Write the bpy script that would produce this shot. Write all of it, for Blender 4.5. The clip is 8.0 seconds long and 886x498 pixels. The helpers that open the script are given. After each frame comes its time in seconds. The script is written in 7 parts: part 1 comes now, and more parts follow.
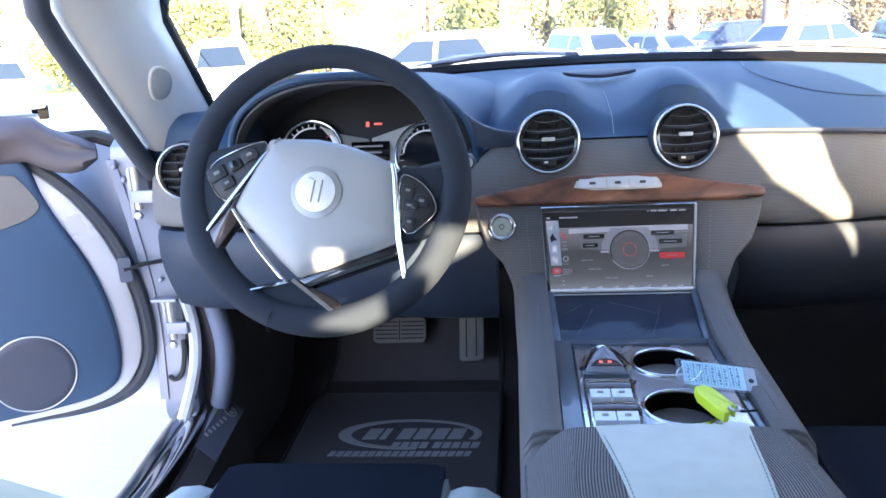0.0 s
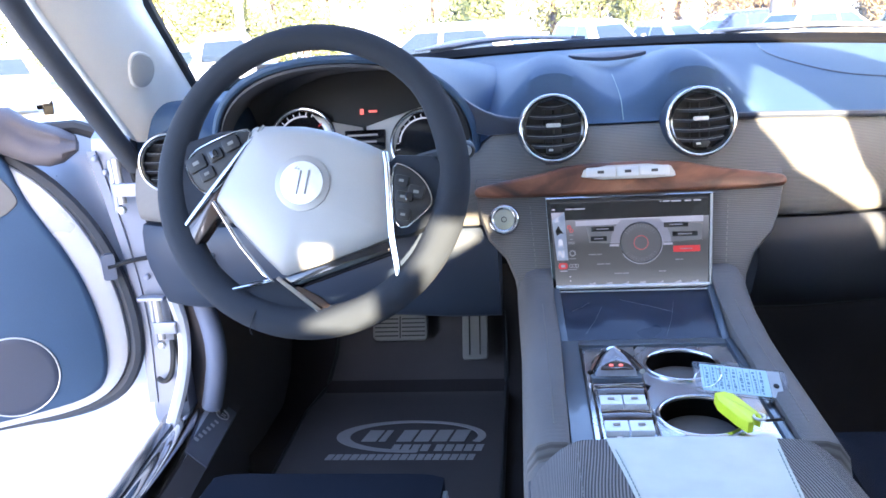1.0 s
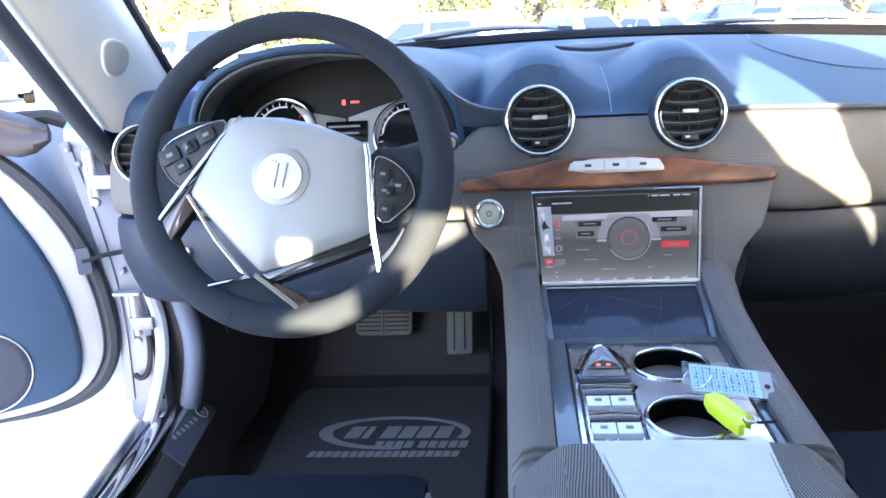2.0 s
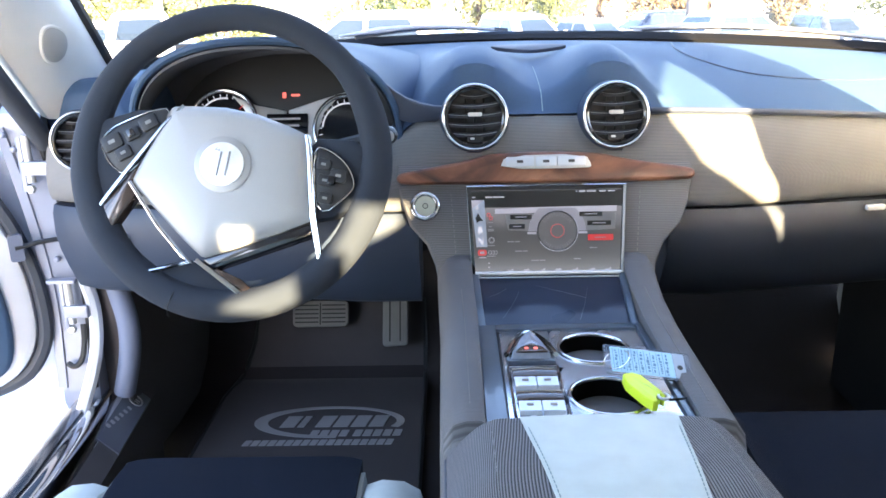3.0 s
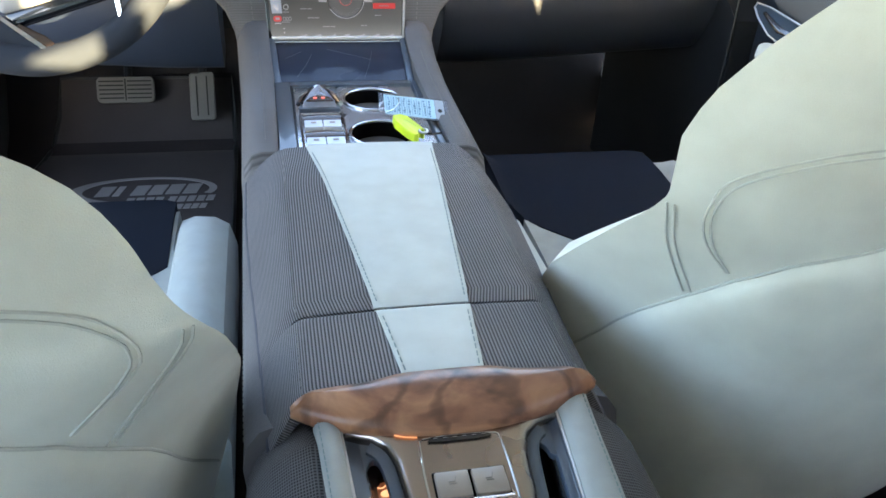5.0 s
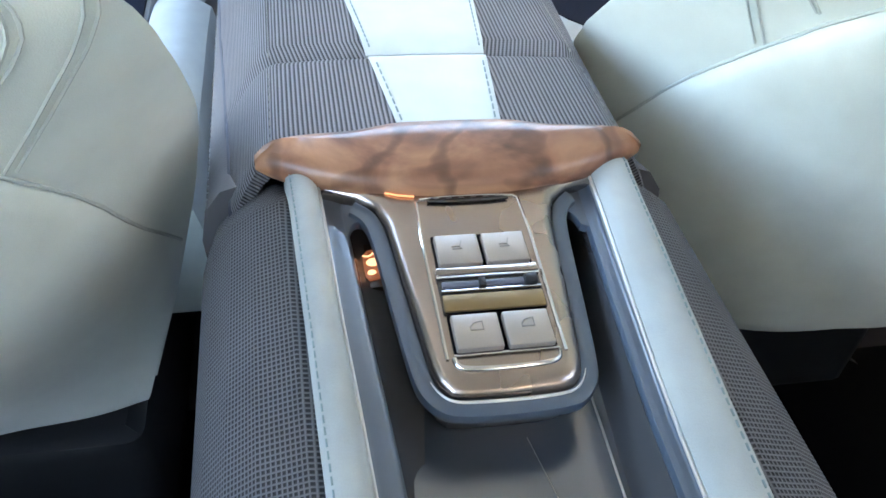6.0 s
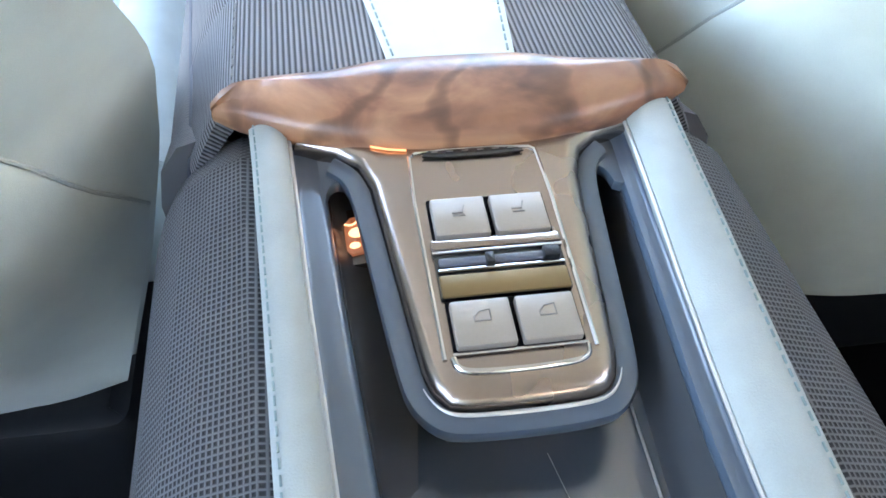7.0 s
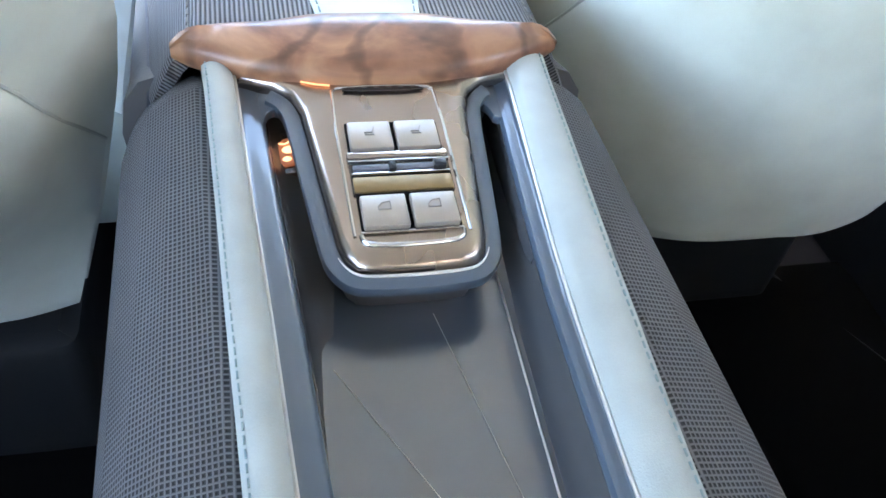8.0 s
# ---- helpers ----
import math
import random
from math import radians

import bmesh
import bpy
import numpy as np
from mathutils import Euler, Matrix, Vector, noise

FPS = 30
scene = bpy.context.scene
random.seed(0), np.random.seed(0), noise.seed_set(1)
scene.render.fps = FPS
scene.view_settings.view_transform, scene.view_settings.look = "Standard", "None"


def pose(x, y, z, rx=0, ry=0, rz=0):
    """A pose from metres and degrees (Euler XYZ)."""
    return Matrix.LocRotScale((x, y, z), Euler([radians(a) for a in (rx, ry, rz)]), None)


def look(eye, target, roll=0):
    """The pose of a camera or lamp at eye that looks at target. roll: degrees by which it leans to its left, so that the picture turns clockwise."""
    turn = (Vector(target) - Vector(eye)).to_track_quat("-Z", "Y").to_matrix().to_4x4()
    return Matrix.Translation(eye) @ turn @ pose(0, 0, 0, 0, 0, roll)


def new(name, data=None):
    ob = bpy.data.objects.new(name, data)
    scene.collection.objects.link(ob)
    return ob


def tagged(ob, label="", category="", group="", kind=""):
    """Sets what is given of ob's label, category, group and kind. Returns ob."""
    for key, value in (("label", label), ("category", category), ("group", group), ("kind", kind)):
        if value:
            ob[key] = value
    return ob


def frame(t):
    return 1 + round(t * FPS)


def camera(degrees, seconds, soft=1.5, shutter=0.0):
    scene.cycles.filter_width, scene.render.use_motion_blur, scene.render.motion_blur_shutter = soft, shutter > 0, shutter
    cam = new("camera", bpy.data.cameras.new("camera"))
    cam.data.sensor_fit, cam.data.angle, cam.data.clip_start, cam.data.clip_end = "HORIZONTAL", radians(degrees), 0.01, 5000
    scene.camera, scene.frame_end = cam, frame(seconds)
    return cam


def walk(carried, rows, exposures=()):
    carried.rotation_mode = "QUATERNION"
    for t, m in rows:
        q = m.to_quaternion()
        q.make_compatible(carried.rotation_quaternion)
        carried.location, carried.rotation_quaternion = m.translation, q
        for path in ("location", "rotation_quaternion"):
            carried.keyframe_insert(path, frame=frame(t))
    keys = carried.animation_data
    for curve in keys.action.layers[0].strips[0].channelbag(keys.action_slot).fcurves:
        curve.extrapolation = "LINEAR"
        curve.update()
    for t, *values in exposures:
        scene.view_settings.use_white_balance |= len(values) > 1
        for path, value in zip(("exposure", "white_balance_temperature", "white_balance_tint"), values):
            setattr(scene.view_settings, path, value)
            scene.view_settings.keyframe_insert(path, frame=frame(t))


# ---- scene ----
cam = camera(58.0, 8.0, soft=1.6)
EXPO, SKY, SUN = 3.7, 0.135, 3.9
ROWS = [
    (0.0, -0.1393, 0.0029, 1.0843, 5.21, -15.78, 3.04),
    (0.5, -0.1327, 0.0399, 1.0765, 4.54, -15.75, 3.42),
    (1.0, -0.1351, 0.0763, 1.0651, 5.58, -16.25, 3.53),
    (1.5, -0.1350, 0.1040, 1.0537, 5.27, -16.79, 2.77),
    (1.7, -0.1352, 0.1072, 1.0581, 4.97, -17.04, 2.97),
    (2.8, -0.1320, 0.0752, 1.0646, 2.63, -16.61, 1.54),
    (3.0, -0.1330, 0.0617, 1.0629, 0.47, -17.17, 1.11),
    (3.5, -0.1094, 0.0225, 1.0695, -7.38, -18.90, 1.42),
    (3.7, -0.1006, 0.0099, 1.0739, -10.05, -18.93, 0.88),
    (4.0, -0.0878, -0.0034, 1.0771, -12.03, -18.13, 0.04),
    (4.2, -0.0904, -0.0273, 1.0845, -13.10, -18.04, 0.40),
    (4.3, -0.0924, -0.0400, 1.0882, -13.51, -18.77, 0.34),
    (4.5, -0.0996, -0.0689, 1.0956, -13.58, -22.11, -0.52),
    (4.7, -0.1148, -0.1104, 1.0995, -12.79, -25.57, -1.58),
    (4.8, -0.1209, -0.1235, 1.1018, -12.02, -28.06, -1.15),
    (5.0, -0.1096, -0.1296, 1.0764, -11.58, -31.32, -3.12),
    (5.2, -0.1062, -0.1236, 1.0497, -11.16, -34.22, -3.86),
    (6.3, -0.0806, -0.0607, 0.9316, -9.58, -43.20, -3.76),
    (6.5, -0.0759, -0.0498, 0.9255, -9.56, -44.13, -3.30),
    (7.0, -0.0636, -0.0166, 0.9054, -9.09, -45.25, -2.33),
    (7.5, -0.0678, -0.0492, 0.9274, -10.34, -45.91, -4.82),
    (8.0, -0.0698, -0.1087, 0.9432, -11.86, -45.79, -6.41),
]
walk(cam, [(t, pose(x, y, z, 90 + pitch, roll, yaw)) for t, x, y, z, yaw, pitch, roll in ROWS],
     exposures=[(0.0, EXPO + 0.12, 5550, 25), (0.5, EXPO + 0.38, 5575, 25.5), (1.0, EXPO + 0.51, 5600, 26), (1.7, EXPO + 0.56, 5680, 23), (3.5, EXPO + 0.58, 6300, 22), (4.5, EXPO + 0.47, 6460, 21.5), (5.2, EXPO + 0.66, 6700, 17), (6.5, EXPO + 1.56, 6550, 20), (8.0, EXPO + 1.62, 6550, 20)])

# ---- light ----
SUN_EL, SUN_AZ = radians(11.3), radians(162.0)   # low behind the car, a little to its passenger side
TO_SUN = Vector((math.cos(SUN_EL) * math.sin(SUN_AZ), math.cos(SUN_EL) * math.cos(SUN_AZ), math.sin(SUN_EL)))
world = bpy.data.worlds.new("world")
scene.world = world
world.use_nodes = True
wn = world.node_tree
sky = wn.nodes.new("ShaderNodeTexSky")
sky.sky_type, sky.sun_disc = "NISHITA", False
sky.sun_elevation, sky.sun_rotation = SUN_EL, SUN_AZ
wn.links.new(sky.outputs[0], wn.nodes["Background"].inputs[0])
wn.nodes["Background"].inputs[1].default_value = SKY
sun_data = bpy.data.lights.new("sun", "SUN")
sun_data.energy, sun_data.angle, sun_data.color = SUN, radians(0.5), (1.0, 0.80, 0.41)
sun = new("sun", sun_data)
sun.matrix_world = look(TO_SUN * 60, (0, 0, 0))


# ---- materials ----
def mat(name, color, rough=0.6, metal=0.0, grain=(400, 0.06), stain=(9, 0.12), bump=0.0, coat=0.0, sheen=0.0, emit=None):
    """A principled material with variation at two scales; grain and stain are (scale, amount)."""
    m = bpy.data.materials.new(name)
    m.use_nodes = True
    nt = m.node_tree
    b = nt.nodes["Principled BSDF"]
    tc = nt.nodes.new("ShaderNodeTexCoord")
    n1, n2 = nt.nodes.new("ShaderNodeTexNoise"), nt.nodes.new("ShaderNodeTexNoise")
    for n, s in ((n1, grain[0]), (n2, stain[0])):
        n.inputs["Scale"].default_value = s
        n.inputs["Detail"].default_value = 3
        nt.links.new(tc.outputs["Object"], n.inputs["Vector"])
    def node_math(op, a, bb):
        q = nt.nodes.new("ShaderNodeMath")
        q.operation = op
        for i, v in enumerate((a, bb)):
            if isinstance(v, (int, float)):
                q.inputs[i].default_value = v
            else:
                nt.links.new(v, q.inputs[i])
        return q.outputs[0]
    v = node_math("ADD", node_math("MULTIPLY", n1.outputs[0], 2 * grain[1]), node_math("MULTIPLY", n2.outputs[0], 2 * stain[1]))
    v = node_math("ADD", v, 1 - grain[1] - stain[1])
    hsv = nt.nodes.new("ShaderNodeHueSaturation")
    hsv.inputs["Color"].default_value = (*color, 1)
    nt.links.new(v, hsv.inputs["Value"])
    nt.links.new(hsv.outputs[0], b.inputs["Base Color"])
    r = node_math("ADD", node_math("MULTIPLY", n2.outputs[0], 0.16), rough - 0.08)
    nt.links.new(r, b.inputs["Roughness"])
    b.inputs["Metallic"].default_value = metal
    b.inputs["Coat Weight"].default_value = coat
    b.inputs["Coat Roughness"].default_value = 0.05
    b.inputs["Sheen Weight"].default_value = sheen
    if bump:
        bp = nt.nodes.new("ShaderNodeBump")
        bp.inputs["Strength"].default_value = bump
        bp.inputs["Distance"].default_value = 0.001
        nt.links.new(n1.outputs[0], bp.inputs["Height"])
        nt.links.new(bp.outputs[0], b.inputs["Normal"])
    if emit:
        b.inputs["Emission Color"].default_value = (*emit[0], 1)
        b.inputs["Emission Strength"].default_value = emit[1]
    return m


def woven(name, dark, light, pitch, axis="X", mesh=False, rough=0.75, bump=0.6, fold=False):
    """Ribbed cloth: bands of a given pitch along one axis, with a cross thread; mesh makes it an open net."""
    m = bpy.data.materials.new(name)
    m.use_nodes = True
    nt = m.node_tree
    b = nt.nodes["Principled BSDF"]
    tc = nt.nodes.new("ShaderNodeTexCoord")
    vec = tc.outputs["Object"]
    if mesh or fold:
        sep, com = nt.nodes.new("ShaderNodeSeparateXYZ"), nt.nodes.new("ShaderNodeCombineXYZ")
        ab, sub = nt.nodes.new("ShaderNodeMath"), nt.nodes.new("ShaderNodeMath")
        ab.operation, sub.operation = "ABSOLUTE", "SUBTRACT"
        nt.links.new(vec, sep.inputs[0])
        nt.links.new(sep.outputs[0], ab.inputs[0])
        nt.links.new(ab.outputs[0], sub.inputs[0])
        nt.links.new(sep.outputs[2], sub.inputs[1])
        nt.links.new(sub.outputs[0], com.inputs[0])
        nt.links.new(sep.outputs[1], com.inputs[1])
        vec = com.outputs[0]
    waves = []
    for ax, p in ((axis, pitch), ("Y", pitch if mesh else pitch * 0.6)):
        w = nt.nodes.new("ShaderNodeTexWave")
        w.bands_direction = ax
        w.inputs["Scale"].default_value = 0.314159 / p
        w.inputs["Distortion"].default_value = 0.25
        w.inputs["Detail Scale"].default_value = 40
        nt.links.new(vec, w.inputs["Vector"])
        waves.append(w)
    mix = nt.nodes.new("ShaderNodeMath")
    mix.operation = "MULTIPLY_ADD"
    if mesh:
        mix.operation = "MAXIMUM"
        nt.links.new(waves[0].outputs["Fac"], mix.inputs[0])
        nt.links.new(waves[1].outputs["Fac"], mix.inputs[1])
    else:
        nt.links.new(waves[1].outputs["Fac"], mix.inputs[0])
        mix.inputs[1].default_value = 0.25
        nt.links.new(waves[0].outputs["Fac"], mix.inputs[2])
    noise_tex = nt.nodes.new("ShaderNodeTexNoise")
    noise_tex.inputs["Scale"].default_value = 12
    nt.links.new(tc.outputs["Object"], noise_tex.inputs["Vector"])
    ramp = nt.nodes.new("ShaderNodeValToRGB")
    ramp.color_ramp.elements[0].color = (*dark, 1)
    ramp.color_ramp.elements[1].color = (*light, 1)
    ramp.color_ramp.elements[0].position = 0.25 if not mesh else 0.55
    ramp.color_ramp.elements[1].position = 0.9
    nt.links.new(mix.outputs[0], ramp.inputs[0])
    hsv = nt.nodes.new("ShaderNodeHueSaturation")
    mr = nt.nodes.new("ShaderNodeMapRange")
    mr.inputs["To Min"].default_value, mr.inputs["To Max"].default_value = 0.8, 1.2
    nt.links.new(noise_tex.outputs[0], mr.inputs[0])
    nt.links.new(mr.outputs[0], hsv.inputs["Value"])
    nt.links.new(ramp.outputs[0], hsv.inputs["Color"])
    nt.links.new(hsv.outputs[0], b.inputs["Base Color"])
    b.inputs["Roughness"].default_value = rough
    bp = nt.nodes.new("ShaderNodeBump")
    bp.inputs["Strength"].default_value = bump
    bp.inputs["Distance"].default_value = 0.0008
    nt.links.new(mix.outputs[0], bp.inputs["Height"])
    nt.links.new(bp.outputs[0], b.inputs["Normal"])
    return m


def walnut(name, stretch, gain=1.0, veins=0.7, tan=1.0):
    m = bpy.data.materials.new(name)
    m.use_nodes = True
    nt = m.node_tree
    b = nt.nodes["Principled BSDF"]
    tc = nt.nodes.new("ShaderNodeTexCoord")
    mp = nt.nodes.new("ShaderNodeMapping")
    mp.inputs["Scale"].default_value = stretch
    nt.links.new(tc.outputs["Object"], mp.inputs[0])
    n1, n2, w = nt.nodes.new("ShaderNodeTexNoise"), nt.nodes.new("ShaderNodeTexNoise"), nt.nodes.new("ShaderNodeTexWave")
    n1.inputs["Scale"].default_value, n1.inputs["Detail"].default_value, n1.inputs["Distortion"].default_value = 11, 8, 1.3
    n2.inputs["Scale"].default_value, n2.inputs["Detail"].default_value = 160, 4
    w.inputs["Scale"].default_value, w.inputs["Distortion"].default_value, w.inputs["Detail"].default_value = 5, 14, 4
    for n in (n1, n2, w):
        nt.links.new(mp.outputs[0], n.inputs["Vector"])
    r1 = nt.nodes.new("ShaderNodeValToRGB")
    el = r1.color_ramp.elements
    el[0].position, el[0].color = 0.3, (0.045 * gain, 0.020 * gain, 0.014 * gain, 1)
    el[1].position, el[1].color = 0.72, (0.44 * gain, 0.185 * gain * tan, 0.092 * gain * tan ** 1.4, 1)
    mid = el.new(0.47)
    mid.color = (0.21 * gain, 0.076 * gain * tan, 0.04 * gain * tan ** 1.4, 1)
    nt.links.new(n1.outputs[0], r1.inputs[0])
    r2 = nt.nodes.new("ShaderNodeValToRGB")
    r2.color_ramp.elements[0].position, r2.color_ramp.elements[0].color = 0.0, (0.45, 0.42, 0.42, 1)
    r2.color_ramp.elements[1].position, r2.color_ramp.elements[1].color = 0.16, (1, 1, 1, 1)
    nt.links.new(w.outputs["Fac"], r2.inputs[0])
    mx = nt.nodes.new("ShaderNodeMix")
    mx.data_type, mx.blend_type = "RGBA", "MULTIPLY"
    mx.inputs[0].default_value = veins
    nt.links.new(r1.outputs[0], mx.inputs[6])
    nt.links.new(r2.outputs[0], mx.inputs[7])
    nt.links.new(mx.outputs[2], b.inputs["Base Color"])
    b.inputs["Roughness"].default_value = 0.42
    b.inputs["Coat Weight"].default_value = 0.2
    b.inputs["Coat Roughness"].default_value = 0.18
    bp = nt.nodes.new("ShaderNodeBump")
    bp.inputs["Strength"].default_value, bp.inputs["Distance"].default_value = 0.15, 0.0006
    nt.links.new(n2.outputs[0], bp.inputs["Height"])
    nt.links.new(bp.outputs[0], b.inputs["Normal"])
    return m


def glass(name, tint=(1, 1, 1), rough=0.0):
    m = bpy.data.materials.new(name)
    m.use_nodes = True
    b = m.node_tree.nodes["Principled BSDF"]
    b.inputs["Base Color"].default_value = (*tint, 1)
    b.inputs["Transmission Weight"].default_value = 1.0
    b.inputs["Roughness"].default_value = rough
    b.inputs["IOR"].default_value = 1.45
    return m


def tinted(name, tint):
    """Thin tinted pane that lets coloured light through, with a sheen."""
    m = bpy.data.materials.new(name)
    m.use_nodes = True
    nt = m.node_tree
    t, g, mx = nt.nodes.new("ShaderNodeBsdfTransparent"), nt.nodes.new("ShaderNodeBsdfGlossy"), nt.nodes.new("ShaderNodeMixShader")
    t.inputs[0].default_value = (*tint, 1)
    g.inputs["Roughness"].default_value = 0.02
    mx.inputs[0].default_value = 0.06
    nt.links.new(t.outputs[0], mx.inputs[1])
    nt.links.new(g.outputs[0], mx.inputs[2])
    nt.links.new(mx.outputs[0], nt.nodes["Material Output"].inputs[0])
    return m


PAD = mat("blue_leather", (0.033, 0.067, 0.124), 0.62, grain=(700, 0.15), stain=(7, 0.15), bump=0.3)
PAD.node_tree.nodes["Principled BSDF"].inputs["Specular IOR Level"].default_value = 0.34
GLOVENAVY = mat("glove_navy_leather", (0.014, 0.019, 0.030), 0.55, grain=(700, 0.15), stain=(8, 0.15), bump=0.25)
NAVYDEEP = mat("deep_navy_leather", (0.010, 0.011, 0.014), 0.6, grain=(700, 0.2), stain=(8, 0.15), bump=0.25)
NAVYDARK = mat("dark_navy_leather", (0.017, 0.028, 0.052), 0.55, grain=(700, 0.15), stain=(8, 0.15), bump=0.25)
NAVY = mat("navy_leather", (0.022, 0.031, 0.055), 0.55, grain=(700, 0.15), stain=(8, 0.15), bump=0.25, sheen=0.1)
HOODCLOTH = mat("dark_hood_lining", (0.070, 0.072, 0.082), 0.85, grain=(900, 0.2), bump=0.3)
BLACK = mat("black_plastic", (0.012, 0.013, 0.015), 0.5, grain=(900, 0.2), bump=0.2)
DEEPBLACK = mat("deep_black_lining", (0.004, 0.004, 0.005), 0.55)
GLOSSBLACK = mat("gloss_black", (0.008, 0.009, 0.012), 0.12, coat=0.6)
CARPET = mat("black_carpet", (0.036, 0.032, 0.033), 0.95, grain=(1300, 0.45), stain=(6, 0.25), bump=0.9)
MAT = mat("floor_mat_pile", (0.066, 0.058, 0.059), 0.95, grain=(1500, 0.45), stain=(6, 0.25), bump=0.9)
MATPRINT = mat("grey_mat_embroidery", (0.30, 0.29, 0.29), 0.9, grain=(1500, 0.3), bump=0.6)
SUEDE = mat("pale_suede", (0.46, 0.52, 0.515), 0.85, grain=(1500, 0.07), stain=(38, 0.16), bump=0.25, sheen=0.35)
SEATSUEDE = mat("sage_suede", (0.57, 0.62, 0.57), 0.85, grain=(1400, 0.06), stain=(22, 0.17), bump=0.25, sheen=0.35)
# pale suede with less light put into its colour, for rails and cushions
DIMMEDSUEDE = mat("dimmed_suede", (0.305, 0.333, 0.325), 0.85, grain=(1500, 0.07), stain=(38, 0.2), bump=0.25, sheen=0.2)
# lines the cup wells; also painted as shade on the rear footwell sheets
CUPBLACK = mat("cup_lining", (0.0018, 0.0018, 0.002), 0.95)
NAVYSUEDE = mat("navy_suede", (0.0095, 0.0130, 0.0225), 0.95, grain=(1400, 0.25), stain=(10, 0.2), bump=0.4, sheen=0.02)
ALCANTARA = mat("charcoal_suede", (0.0145, 0.0205, 0.032), 0.9, grain=(1400, 0.25), stain=(12, 0.2), bump=0.4)
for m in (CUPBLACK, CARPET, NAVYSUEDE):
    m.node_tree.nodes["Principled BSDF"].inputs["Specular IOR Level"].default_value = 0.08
CHROME = mat("chrome", (0.60, 0.60, 0.61), 0.09, 1.0, grain=(90, 0.02), stain=(10, 0.03))
SATIN = mat("satin_silver", (0.55, 0.55, 0.54), 0.38, 0.55, grain=(500, 0.04), stain=(10, 0.06))
HUBSILVER = mat("hub_silver_paint", (0.33, 0.335, 0.335), 0.5, 0.25, grain=(900, 0.05), stain=(10, 0.08), coat=0.15)
HUBRING = mat("hub_grey_ring", (0.33, 0.33, 0.33), 0.4, 0.4, grain=(900, 0.04))
BADGESILVER = mat("bright_badge", (0.8, 0.8, 0.8), 0.3, 0.5, grain=(300, 0.05), stain=(60, 0.1))
CHAMP = mat("champagne_metal", (0.375, 0.315, 0.28), 0.26, 1.0, grain=(600, 0.05), stain=(14, 0.06))
KEYCAP = mat("champagne_switch", (0.335, 0.295, 0.26), 0.45, 0.45, grain=(900, 0.05))
TRAYMETAL = mat("steel_blue_tray", (0.58, 0.60, 0.64), 0.26, 0.95, grain=(600, 0.06), stain=(14, 0.1))
GLOSSBLUE = mat("gloss_slate_lacquer", (0.055, 0.078, 0.108), 0.34, 0.0, grain=(50, 0.05), stain=(8, 0.1), coat=0.5)
LIDBLUE = mat("gloss_midnight_lid", (0.012, 0.02, 0.042), 0.30, 0.0, grain=(50, 0.05), stain=(8, 0.1), coat=0.3)
GLOSSGREY = mat("gloss_grey_lacquer", (0.056, 0.071, 0.090), 0.22, 0.0, grain=(50, 0.05), stain=(8, 0.1), coat=0.08)
FASCIA = woven("ribbed_fascia_cloth", (0.090, 0.089, 0.087), (0.176, 0.173, 0.168), 0.0019, "Z", bump=0.35)
FABRIC = woven("ribbed_console_cloth", (0.02, 0.021, 0.026), (0.2, 0.2, 0.215), 0.0028, "X", bump=0.8, fold=True)
STACKCLOTH = woven("ribbed_stack_cloth", (0.090, 0.090, 0.094), (0.155, 0.155, 0.160), 0.0024, "Z", bump=0.4)
BODYCLOTH = woven("ribbed_body_cloth", (0.086, 0.086, 0.092), (0.148, 0.148, 0.155), 0.0024, "Y", bump=0.4)
NET = woven("net_console_cloth", (0.014, 0.0145, 0.017), (0.12, 0.12, 0.13), 0.0026, "X", mesh=True, bump=0.8)
PEDAL = mat("grey_pedal_rubber", (0.17, 0.165, 0.155), 0.7, grain=(600, 0.15), stain=(20, 0.15), bump=0.4)
BROWNGLOSS = mat("dark_brown_gloss", (0.06, 0.04, 0.032), 0.16, 0.2, coat=0.8)
BRONZE = mat("dull_bronze", (0.22, 0.15, 0.07), 0.4, 0.6, grain=(300, 0.05))
WOOD = walnut("figured_walnut", (0.7, 1.6, 1.6), 0.70, 0.6)
WOODDARK = walnut("dark_walnut", (0.7, 1.6, 1.6), 0.42, 0.5)
WOODBAR = walnut("burr_walnut", (1.4, 1.9, 1.9), 0.98, 0.85, 1.22)
PILLAR = mat("grey_pillar_trim", (0.61, 0.595, 0.55), 0.75, grain=(900, 0.1), stain=(6, 0.08), bump=0.3)
HEADLINER = mat("grey_headliner", (0.62, 0.61, 0.57), 0.9, grain=(900, 0.1))
# the car's silver paint, darkened in colour to tame sky light on the jamb
DIMMEDPAINT = mat("dimmed_silver_paint", (0.185, 0.205, 0.265), 0.4, 0.3, grain=(900, 0.05), stain=(9, 0.15), coat=0.3)
PAINT = mat("silver_car_paint", (0.62, 0.64, 0.68), 0.3, 0.3, grain=(900, 0.04), coat=0.7)
SEALGREY = mat("blue_grey_rubber", (0.040, 0.047, 0.060), 0.65, grain=(500, 0.2), stain=(14, 0.15))
SCREENBAND = mat("matt_black_band", (0.005, 0.005, 0.006), 0.95)
SCREENBAND.node_tree.nodes["Principled BSDF"].inputs["Specular IOR Level"].default_value = 0.1
SAILBROWN = mat("matt_brown_sail", (0.055, 0.043, 0.040), 0.85, grain=(900, 0.15), bump=0.3)
BELT = mat("slate_belt_leather", (0.054, 0.062, 0.072), 0.6, grain=(700, 0.15), stain=(8, 0.15), bump=0.25)
TREADGREY = mat("tread_grey_plastic", (0.11, 0.115, 0.14), 0.55, grain=(900, 0.15), bump=0.2)
